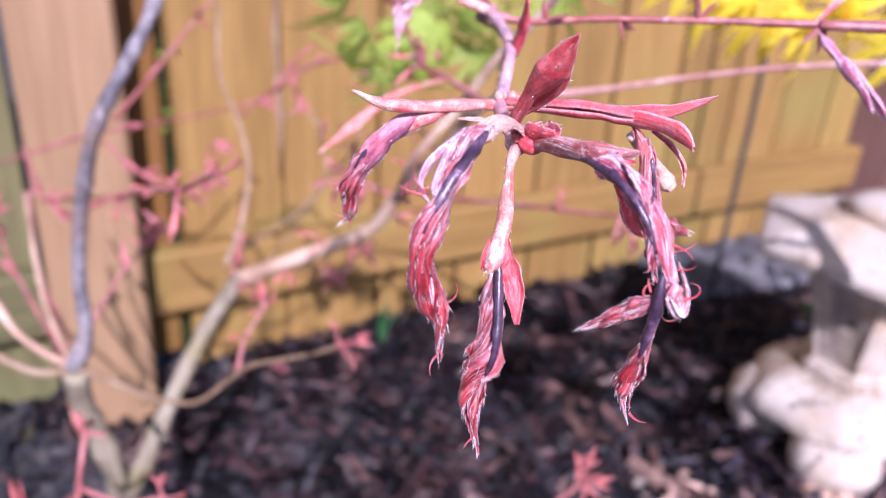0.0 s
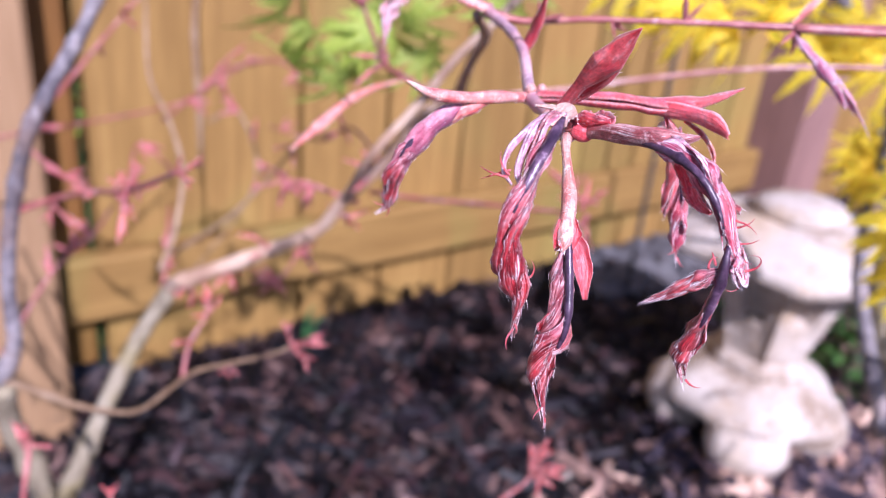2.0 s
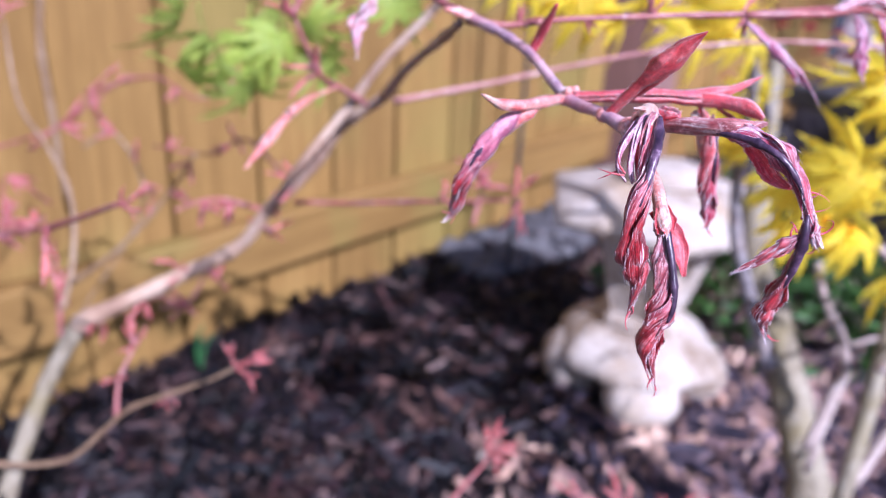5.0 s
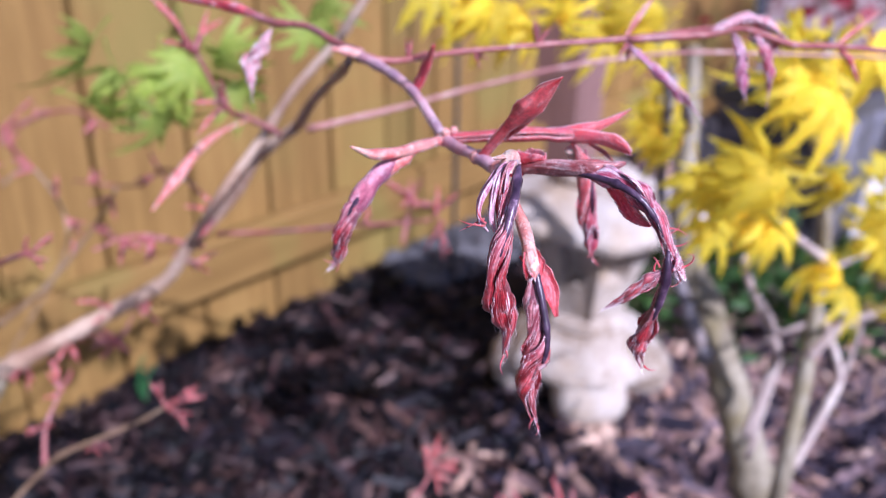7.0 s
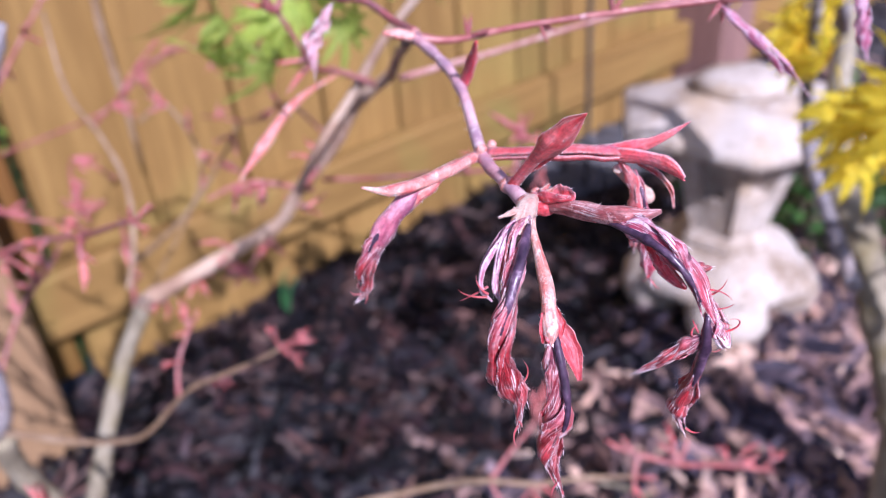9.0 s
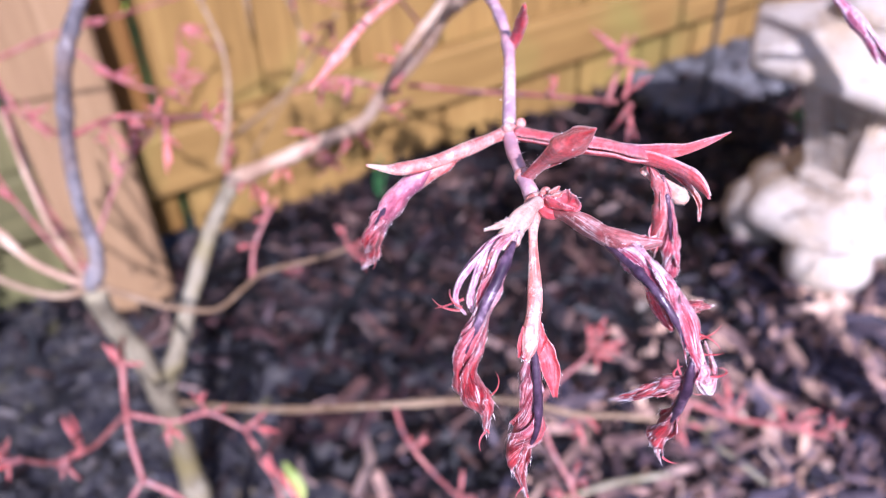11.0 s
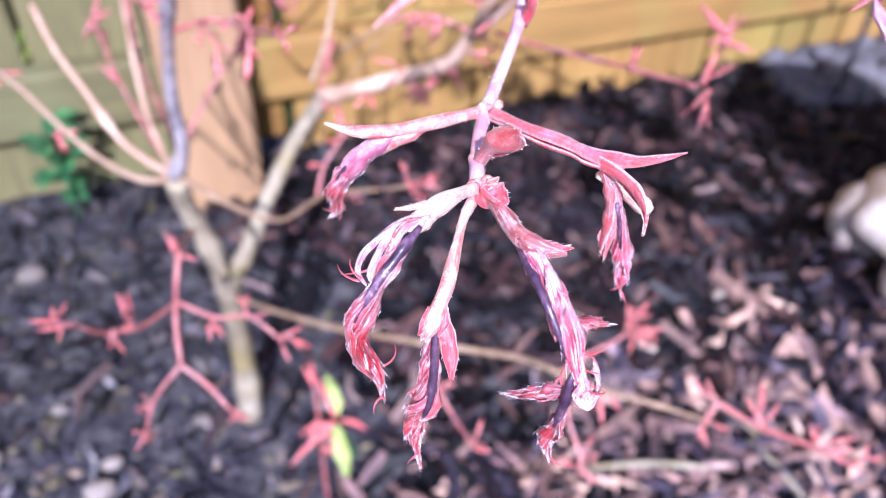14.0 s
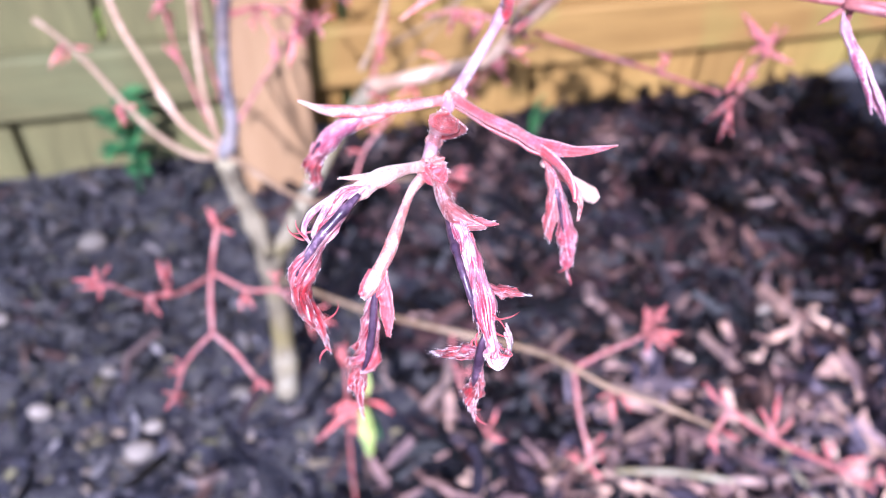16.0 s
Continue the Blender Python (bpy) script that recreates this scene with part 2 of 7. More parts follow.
m_rail = varied("fence_rail_wood", OCHRE, 4.0, 14.0, (0.9, 14, 14), 0.7, 0.25, 0.35, 0.002, None, "object", 0.1, (MOSS, 4.0, 0.7))
m_post = varied("post_wood", [(0.25, (0.190, 0.110, 0.054)), (0.5, (0.275, 0.168, 0.086)), (0.75, (0.36, 0.232, 0.128))], 3.0, 12.0, (12, 12, 0.8), 0.7, 0.25, 0.4, 0.002, None, "none", 0.1, ((0.28, 0.168, 0.090), 5.0, 0.5))
m_far_post = varied("stained_post_wood", [(0.3, (0.16, 0.085, 0.072)), (0.7, (0.29, 0.165, 0.14))], 3.0, 12.0, (12, 12, 0.8), 0.75)
m_soil = varied("soil", [(0.36, (0.011, 0.011, 0.017)), (0.47, (0.033, 0.031, 0.040)), (0.62, (0.12, 0.11, 0.106))], 30.0, 220.0, (1, 1, 1), 0.95, 0.2, 0.9, 0.006)
m_chip = chip_material("tawny_bark_piece", "object", 1.5, TAWNY_BARK)
m_chip_inky = chip_material("inky_bark_piece", "object", 0.34, DARK_BARK, 0.55, 0.3)
m_chips = chip_material("tawny_bark_pieces", "island", 2.15, TAWNY_BARK)
m_brown = varied("brown_twig_bark", [(0.34, (0.26, 0.145, 0.095)), (0.5, (0.40, 0.25, 0.17)), (0.66, (0.58, 0.42, 0.31))], 30.0, 200.0, (1, 1, 1), 0.6, 0.3, 0.3, 0.0005)
m_inky = chip_material("inky_bark_pieces", "island", 0.20, DARK_BARK, 0.55, 0.3)
m_stone = varied("lantern_stone", [(0.36, (0.225, 0.165, 0.115)), (0.45, (0.40, 0.33, 0.27)), (0.58, (0.54, 0.48, 0.425))], 14.0, 120.0, (1, 1, 1), 0.9, 0.2, 0.7, 0.003, ((0.34, 0.27, 0.21), 60.0), "none", 0.1, ((0.48, 0.35, 0.22), 13.0, 0.6))
m_pebble = varied("pebble", [(0.3, (0.10, 0.085, 0.07)), (0.55, (0.20, 0.165, 0.14)), (0.75, (0.33, 0.28, 0.24))], 20.0, 150.0, (1, 1, 1), 0.75, 0.4, 0.4, 0.001, None, "object", 0.4)
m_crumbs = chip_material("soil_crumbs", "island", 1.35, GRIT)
m_crumbs_darker = chip_material("darker_soil_crumbs", "island", 0.42, GRIT, 0.5, 0.4)
m_slate = varied("grey_stone", [(0.3, (0.05, 0.048, 0.052)), (0.5, (0.085, 0.08, 0.085)), (0.7, (0.15, 0.145, 0.15))], 18.0, 150.0, (1, 1, 1), 0.85, 0.3, 0.6, 0.003, None, "island", 0.35)
m_trunk = varied("young_trunk_bark", [(0.34, (0.12, 0.096, 0.064)), (0.48, (0.24, 0.20, 0.135)), (0.66, (0.42, 0.375, 0.29))], 16.0, 160.0, (1, 1, 0.3), 0.7, 0.3, 0.5, 0.001, ((0.09, 0.07, 0.055), 70.0), "none", 0.1, ((0.20, 0.16, 0.06), 22.0, 0.75))
m_light = varied("pale_branch_bark", [(0.32, (0.36, 0.21, 0.14)), (0.46, (0.54, 0.36, 0.25)), (0.64, (0.74, 0.58, 0.44))], 26.0, 200.0, (1, 1, 1), 0.7, 0.2, 0.4, 0.0008, ((0.44, 0.28, 0.19), 120.0), "none", 0.1, ((0.34, 0.20, 0.14), 25.0, 0.4))
m_branch = varied("grey_branch_bark", [(0.32, (0.075, 0.065, 0.072)), (0.46, (0.165, 0.145, 0.155)), (0.62, (0.42, 0.38, 0.38))], 26.0, 200.0, (1, 1, 1), 0.7, 0.2, 0.4, 0.0008, ((0.36, 0.32, 0.32), 120.0), "none", 0.1, ((0.24, 0.15, 0.11), 25.0, 0.6))
m_whip = varied("pale_whip_bark", [(0.34, (0.26, 0.19, 0.17)), (0.5, (0.47, 0.37, 0.33)), (0.68, (0.74, 0.66, 0.58))], 30.0, 200.0, (1, 1, 1), 0.6, 0.3, 0.3, 0.0005)
m_tan = varied("tan_twig_bark", [(0.34, (0.165, 0.098, 0.054)), (0.5, (0.255, 0.165, 0.098)), (0.68, (0.40, 0.29, 0.195))], 30.0, 200.0, (1, 1, 1), 0.5, 0.4, 0.3, 0.0005)
m_twig = varied("red_twig_bark", [(0.34, (0.17, 0.040, 0.042)), (0.50, (0.30, 0.085, 0.078)), (0.68, (0.52, 0.23, 0.20))], 60.0, 420.0, (1, 1, 1), 0.42, 0.5, 0.35, 0.0004, ((0.54, 0.34, 0.33), 300.0), "none", 0.1, ((0.17, 0.09, 0.10), 70.0, 0.6))
m_shoot = varied("shoot_bark", [(0.3, (0.40, 0.16, 0.19)), (0.5, (0.58, 0.32, 0.35)), (0.72, (0.80, 0.61, 0.62))], 120.0, 700.0, (1, 1, 1), 0.38, 0.5, 0.4, 0.0003, ((0.80, 0.66, 0.66), 500.0), "none", 0.1, ((0.26, 0.15, 0.22), 110.0, 0.7))
m_petiole = leaf_material("red_petiole", (0.52, 0.07, 0.07), (0.72, 0.20, 0.18), (0.95, 0.76, 0.66), 0.34, 1.0, 0.4, 0.62, (0.86, 0.54, 0.42), 0.7, 0.2, 0.20, 0.15)
m_pink = leaf_material("pink_bract", (0.58, 0.070, 0.080), (0.68, 0.14, 0.15), (0.92, 0.60, 0.58), 0.36, 1.0, 0.45, 0.85, (0.58, 0.13, 0.20), 0.6, 0.45, 0.12, 0.20)
m_sheath = leaf_material("bud_sheath", (0.46, 0.10, 0.085), (0.70, 0.29, 0.24), (0.92, 0.72, 0.63), 0.40, 1.0, 0.4, 0.60, (0.42, 0.10, 0.10), 0.6, 0.3, 0.30, 0.35)
m_fuzzy = leaf_material("downy_sheath", (0.26, 0.05, 0.055), (0.42, 0.12, 0.115), (0.78, 0.54, 0.52), 0.45, 3.0, 0.25, 0.62, (0.36, 0.07, 0.08), 0.6, 0.3, 0.25, 0.7)
m_lilac = leaf_material("lilac_leaf", (0.34, 0.018, 0.046), (0.62, 0.075, 0.115), (0.92, 0.68, 0.74), 0.32, 2.0, 0.35, 0.66, (0.28, 0.05, 0.13), 0.5, 0.15, 0.20, 1.0, 0.35)
m_pale = leaf_material("pale_leaf", (0.46, 0.11, 0.14), (0.72, 0.32, 0.35), (0.95, 0.82, 0.82), 0.40, 2.0, 0.4, 0.60, (0.52, 0.24, 0.34), 0.5, 0.35, 0.45)
m_fold = leaf_material("folded_leaf", (0.15, 0.004, 0.010), (0.58, 0.028, 0.038), (0.90, 0.50, 0.53), 0.30, 2.0, 0.35, 0.70, (0.24, 0.024, 0.030), 0.7, 0.10, 0.08, 0.80, 0.30)
m_cream = leaf_material("cream_sheath", (0.68, 0.30, 0.24), (0.84, 0.56, 0.46), (0.92, 0.76, 0.66), 0.36, 1.0, 0.4, 0.70, (0.74, 0.28, 0.20), 0.55, 0.2, 0.1, 0.2)
m_pod = leaf_material("pod_bract", (0.40, 0.022, 0.028), (0.62, 0.075, 0.080), (0.84, 0.46, 0.44), 0.30, 1.0, 0.4, 0.82, (0.46, 0.05, 0.07), 0.6, 0.35, 0.15, 0.3)
m_flap = leaf_material("red_bract", (0.52, 0.030, 0.044), (0.70, 0.09, 0.11), (0.90, 0.46, 0.46), 0.32, 1.0, 0.45, 0.80, (0.52, 0.05, 0.09), 0.5, 0.45, 0.15, 0.3)
m_silver = leaf_material("silver_lilac_strip", (0.46, 0.10, 0.19), (0.66, 0.26, 0.36), (0.92, 0.78, 0.83), 0.34, 1.0, 0.3, 0.62, (0.52, 0.05, 0.10), 0.5, 0.35, 0.4, 0.5)
m_plum = leaf_material("plum_leaf", (0.26, 0.045, 0.09), (0.54, 0.16, 0.21), (0.88, 0.62, 0.70), 0.34, 1.0, 0.3, 0.74, (0.20, 0.06, 0.13), 0.6, 0.3, 0.20, 0.3, 0.2)
m_bud = leaf_material("distant_bud", (0.42, 0.040, 0.040), (0.62, 0.115, 0.105), (0.95, 0.72, 0.66), 0.32, 1.0, 0.3, 0.60, (0.46, 0.06, 0.08), 0.6, 0.2, 0.25)
m_mauve = leaf_material("rosy_bud", (0.26, 0.035, 0.04), (0.44, 0.09, 0.09), (0.80, 0.46, 0.44), 0.42, 1.0, 0.2, 0.60, (0.38, 0.09, 0.12), 0.6, 0.2, 0.25)
m_rib = varied("dark_midrib", [(0.36, (0.022, 0.010, 0.022)), (0.54, (0.070, 0.036, 0.065)), (0.62, (0.16, 0.09, 0.14)), (0.70, (0.50, 0.38, 0.46))], 240.0, 1400.0, (1, 1, 1), 0.28, 0.5, 0.3, 0.0002)
m_hair = varied("down_hair", [(0.3, (0.80, 0.62, 0.66)), (0.7, (0.93, 0.83, 0.84))], 300.0, 900.0, (1, 1, 1), 0.5, 0.4, 0.0)
m_yellow = thin_leaf_material("yellow_leaf", [(0.3, (0.90, 0.62, 0.010)), (0.48, (0.97, 0.79, 0.018)), (0.68, (0.98, 0.92, 0.20))], 0.62)
m_green = thin_leaf_material("green_leaf", [(0.32, (0.15, 0.29, 0.045)), (0.5, (0.35, 0.45, 0.07)), (0.66, (0.66, 0.66, 0.16))], 0.55)
m_sprout = thin_leaf_material("sprout_leaf", [(0.3, (0.20, 0.26, 0.06)), (0.6, (0.38, 0.42, 0.13)), (0.8, (0.50, 0.50, 0.22))], 0.3)
m_shrub = thin_leaf_material("shrub_leaf", [(0.3, (0.025, 0.06, 0.015)), (0.6, (0.06, 0.14, 0.03)), (0.8, (0.16, 0.26, 0.06))], 0.25)
m_redleaf = thin_leaf_material("red_shrub_leaf", [(0.3, (0.25, 0.01, 0.03)), (0.6, (0.45, 0.03, 0.06)), (0.8, (0.6, 0.10, 0.12))], 0.3)
m_rod = varied("painted_rod", [(0.3, (0.02, 0.02, 0.022)), (0.7, (0.05, 0.05, 0.055))], 20.0, 200.0, (1, 1, 1), 0.45, 0.5, 0.2, 0.0005)
m_planter = varied("planter_glaze", [(0.36, (0.012, 0.013, 0.022)), (0.48, (0.035, 0.037, 0.058)), (0.60, (0.16, 0.16, 0.21))], 14.0, 60.0, (1, 1, 1), 0.35, 0.5, 0.3, 0.002)
m_white = varied("white_render", [(0.3, (0.70, 0.69, 0.67)), (0.7, (0.84, 0.83, 0.81))], 6.0, 80.0, (1, 1, 1), 0.8, 0.3, 0.4, 0.002)
m_paving = varied("pale_paving", [(0.3, (0.62, 0.60, 0.59)), (0.55, (0.74, 0.72, 0.71)), (0.8, (0.82, 0.80, 0.79))], 6.0, 70.0, (1, 1, 1), 0.8, 0.3, 0.4, 0.002, None, "object", 0.1)
m_wall = varied("far_wall", [(0.3, (0.58, 0.46, 0.47)), (0.6, (0.70, 0.60, 0.61)), (0.8, (0.78, 0.70, 0.70))], 5.0, 60.0, (1, 1, 1), 0.85, 0.2, 0.4, 0.003)
m_rose = varied("rosy_twig_bark", [(0.34, (0.32, 0.13, 0.12)), (0.5, (0.48, 0.24, 0.21)), (0.66, (0.78, 0.58, 0.54))], 60.0, 420.0, (1, 1, 1), 0.5, 0.35, 0.35, 0.0004, ((0.36, 0.18, 0.17), 300.0))
m_weed = thin_leaf_material("weed_leaf", [(0.3, (0.015, 0.075, 0.035)), (0.6, (0.05, 0.17, 0.055)), (0.8, (0.14, 0.29, 0.08))], 0.3)

# ---- building blocks ----


class Geo:
    """Vertices, faces and UVs gathered for one mesh."""

    def __init__(self):
        self.v, self.f, self.uv = [], [], []

    def mesh(self, name, smooth=True):
        me = bpy.data.meshes.new(name)
        me.from_pydata([tuple(p) for p in self.v], [], self.f)
        if len(self.uv) == len(self.v):
            layer = me.uv_layers.new(name="UVMap")
            idx = np.empty(len(me.loops), dtype=np.int32)
            me.loops.foreach_get("vertex_index", idx)
            layer.data.foreach_set("uv", np.array(self.uv, dtype=np.float32)[idx].ravel())
        me.polygons.foreach_set("use_smooth", [smooth] * len(me.polygons))
        me.update()
        return me


def part(name, geo, material, parent, label=""):
    me = geo.mesh(name) if isinstance(geo, Geo) else geo
    if not me.materials:
        me.materials.append(material)
    ob = new(name, me)
    ob.parent = parent
    if parent.parent is None:
        ob.matrix_parent_inverse = Matrix.Translation(-Vector(parent.location))
    if label:
        tagged(ob, label)
    return ob


def thing(name, place, label, category, group="", kind=""):
    ob = new(name)
    ob.location = place
    ob.empty_display_size = 0.02
    return tagged(ob, label, category, group, kind)


def curve(points, per=6):
    """A smooth line through the points."""
    p = [Vector(q) for q in points]
    p = [2 * p[0] - p[1]] + p + [2 * p[-1] - p[-2]]
    out = []
    for i in range(1, len(p) - 2):
        for k in range(per):
            t = k / per
            a, b, c, d = p[i - 1:i + 3]
            out.append(0.5 * (2 * b + (c - a) * t + (2 * a - 5 * b + 4 * c - d) * t * t + (3 * b - a - 3 * c + d) * t ** 3))
    out.append(p[-2])
    return out


def spread_values(values, n):
    return np.interp(np.linspace(0, 1, n), np.linspace(0, 1, len(values)), values)


def frames_along(line, side=(0, 0, 1)):
    """Tangent, side and normal at each point, carried along without twist."""
    tang = [(line[min(i + 1, len(line) - 1)] - line[max(i - 1, 0)]).normalized() for i in range(len(line))]
    s = Vector(side)
    s = (s - s.dot(tang[0]) * tang[0])
    s = s.normalized() if s.length > 1e-4 else tang[0].orthogonal().normalized()
    out = []
    for t in tang:
        s = (s - s.dot(t) * t).normalized()
        out.append((t, s, t.cross(s)))
    return out


def tube(geo, points, radii, seg=8, per=6, wobble=0.06, knots=0, seed=0):
    """A round stem through the points, a little uneven, swollen at some knots."""
    rnd = random.Random(seed)
    line = curve(points, per)
    r = spread_values(radii, len(line))
    for _ in range(knots):
        c, w = rnd.random(), 0.5 + rnd.random() * 0.6
        k = int(c * (len(line) - 1))
        for j in range(max(0, k - 1), min(len(line), k + 2)):
            r[j] *= 1 + (0.28 if j == k else 0.1) * w
    base, n = len(geo.v), len(line)
    for i, (p, (t, s, b)) in enumerate(zip(line, frames_along(line))):
        for k in range(seg):
            a = 2 * math.pi * k / seg
            q = r[i] * (1 + wobble * (rnd.random() * 2 - 1))
            geo.v.append(p + (s * math.cos(a) + b * math.sin(a)) * q)
            geo.uv.append((0.1 + 0.8 * k / seg, i / n))
    for i in range(n - 1):
        for k in range(seg):
            a, b = base + i * seg + k, base + i * seg + (k + 1) % seg
            geo.f.append((a, b, b + seg, a + seg))
    geo.f.append(tuple(base + k for k in reversed(range(seg))))
    geo.f.append(tuple(base + (n - 1) * seg + k for k in range(seg)))
    return line


def blade(geo, points, widths, side, fold=0.5, pleats=3, depth=0.25, twist=0.0, thick=0.00022, per=7, cross=12, ragged=0.0, seed=0, curl=0.0):
    """A folded leaf: a strip along the points, bent into a trough, pleated lengthwise, with two faces and a rim."""
    rnd = random.Random(seed)
    line = curve(points, per)
    n = len(line)
    w = spread_values(widths, n)
    fr = frames_along(line, side)
    ph = [rnd.random() * 6.28 for _ in range(4)]
    base = len(geo.v)
    for layer in (0, 1):
        for i, p in enumerate(line):
            t, s, b = fr[i]
            s0 = i / (n - 1)
            q = Matrix.Rotation(radians(twist) * s0 + 0.12 * math.sin(5 * s0 + ph[0]), 3, t)
            s, b = q @ s, q @ b
            ww = w[i] * (1 + 0.10 * math.sin(17 * s0 + ph[1]))
            for k in range(cross + 1):
                u = 2 * k / cross - 1
                ang = u * fold * math.pi
                if fold > 0.02:
                    rad = 1.0 if fold > 0.5 else 1 / math.sin(fold * math.pi)
                    x, y = math.sin(ang) * rad, (1 - math.cos(ang)) * rad - min(1.0, 0.5 * (1 - math.cos(fold * math.pi)) * rad)
                else:
                    x, y = u, 0.0
                y += depth * (abs(((u * pleats + 0.15 * math.sin(9 * s0 + ph[2])) % 1.0) - 0.5) * 2 - 0.5) * (0.4 + 0.6 * s0)
                y += curl * u * u * math.sin(7 * s0 + ph[3])
                e = ragged * (rnd.random() - 0.5) if abs(u) > 0.9 else 0.0
                geo.v.append(p + s * (x + e) * ww * 0.5 + b * (y * ww * 0.5 + (thick if layer else 0.0)) + t * e * ww)
                geo.uv.append((min(0.999, k / cross), s0))
    c = cross + 1
    top = base + n * c
    for i in range(n - 1):
        for k in range(cross):
            a = base + i * c + k
            geo.f.append((a, a + c, a + c + 1, a + 1))
            a = top + i * c + k
            geo.f.append((a, a + 1, a + c + 1, a + c))
        for k, flip in ((0, 0), (cross, 1)):
            a, d = base + i * c + k, top + i * c + k
            geo.f.append((a, d, d + c, a + c) if not flip else (a, a + c, d + c, d))
    for k in range(cross):
        geo.f.append((base + k, base + k + 1, top + k + 1, top + k))
        a, d = base + (n - 1) * c + k, top + (n - 1) * c + k
        geo.f.append((a, d, d + 1, a + 1))
    return line


def bundle(geo, points, widths, strands=5, twist=200.0, flat=0.7, seed=0, ragged=0.22, thick=0.00016):
    """A crumpled leaf still in its pleats: narrow strips wound round one another along a line, with uneven ends."""
    rnd = random.Random(seed)
    line = curve(points, 9)
    n = len(line)
    w = spread_values(widths, n)
    fr = frames_along(line, (0.6, -0.7, 0.3))
    for j in range(strands):
        turn0 = 2 * math.pi * j / strands + rnd.gauss(0, 0.3)
        i0 = int(n * max(0.0, rnd.uniform(-0.05, 0.16)))
        i1 = int(n * min(1.0, rnd.uniform(0.80, 1.08)))
        if j == 0:
            i0, i1 = 0, n
        share, lift = rnd.uniform(0.40, 1.05), rnd.uniform(0.12, 0.30)
        ph, amp = rnd.random() * 6.28, rnd.uniform(0.3, 0.8)
        cross, base, rows = 6, len(geo.v), []
        for i in range(i0, i1):
            t, s, b = fr[i]
            u = (i - i0) / max(1, i1 - i0 - 1)
            a = turn0 + radians(twist) * i / n + amp * math.sin(6 * i / n + ph)
            out = s * math.cos(a) + b * math.sin(a) * flat
            along = -s * math.sin(a) + b * math.cos(a)
            c = line[i] + out * w[i] * lift
            end = min(1.0, 5 * u + 0.25) * (1.0 if u < 0.82 else max(0.05, (1 - u) / 0.18))
            if u > 0.85:
                c = c + out * w[i] * 1.4 * (u - 0.85)
            half = 0.5 * w[i] * share * end * (1 + 0.25 * math.sin(23 * i / n + ph))
            rows.append((c, along, out, half))
        for layer in (0, 1):
            for c, along, out, half in rows:
                for k in range(cross + 1):
                    x = 2 * k / cross - 1
                    e = ragged * (rnd.random() - 0.5) if k in (0, cross) else 0.0
                    ridge = 0.42 * (1 - x * x) + (0.05 if k % 2 else 0.0)
                    geo.v.append(c + along * half * (x + e) + out * (half * ridge - (0 if layer else thick)))
                    geo.uv.append((min(0.999, k / cross) + j, 0.0))
        m, cc = len(rows), cross + 1
        for r in range(m * 2 * cc):
            geo.uv[base + r] = (geo.uv[base + r][0], ((r // cc) % m) / n + j)
        top = base + m * cc
        for i in range(m - 1):
            for k in range(cross):
                a = base + i * cc + k
                geo.f.append((a, a + cc, a + cc + 1, a + 1))
                a = top + i * cc + k
                geo.f.append((a, a + 1, a + cc + 1, a + cc))
            for k in (0, cross):
                a, d = base + i * cc + k, top + i * cc + k
                geo.f.append((a, d, d + cc, a + cc) if k == 0 else (a, a + cc, d + cc, d))
    return line, w


def leaf_down(geo, blade_geo, line, cross, count, length, seed, thick=0.00003):
    """Fine silky hairs standing off the rims and ridges of a blade."""
    rnd = random.Random(seed)
    for _ in range(count):
        i = rnd.randrange(1, len(line) - 1)
        k = rnd.choice((0, 0, cross, cross, rnd.randrange(cross + 1)))
        p = blade_geo.v[i * (cross + 1) + k]
        t = (line[i + 1] - line[i - 1]).normalized()
        d = (p - line[i])
        d = (d.normalized() if d.length > 1e-6 else t.orthogonal()) + Vector((rnd.gauss(0, 0.5), rnd.gauss(0, 0.5), rnd.gauss(0, 0.5)))
        e = p + (d.normalized() * 0.6 + t * rnd.uniform(0.2, 1.0)) * length * (0.4 + rnd.random())
        s = d.cross(t).normalized() * thick
        m = (p + e) / 2 + d.normalized() * length * 0.08
        b = len(geo.v)
        geo.v += [p - s, p + s, m + s * 0.8, m - s * 0.8, e]
        geo.uv += [(0, 0)] * 5
        geo.f += [(b, b + 1, b + 2, b + 3), (b + 3, b + 2, b + 4)]


def hairs(geo, line, reach, count, length, seed, thick=0.00003):
    """Fine down standing off a stem or leaf."""
    rnd = random.Random(seed)
    for _ in range(count):
        i = rnd.randrange(len(line) - 1)
        d = Vector((rnd.gauss(0, 1), rnd.gauss(0, 1), rnd.gauss(0, 1))).normalized()
        t = (line[i + 1] - line[i]).normalized()
        d = (d - 0.8 * d.dot(t) * t).normalized()
        p = line[i].lerp(line[i + 1], rnd.random()) + d * reach * (0.75 + 0.3 * rnd.random())
        e = p + (d * 0.7 + t * 0.7 * rnd.random()) * length * (0.4 + rnd.random())
        s = d.cross(t).normalized() * thick
        m = (p + e) / 2 + d * length * 0.1
        b = len(geo.v)
        geo.v += [p - s, p + s, m + s * 0.8, m - s * 0.8, e]
        geo.uv += [(0, 0)] * 5
        geo.f += [(b, b + 1, b + 2, b + 3), (b + 3, b + 2, b + 4)]


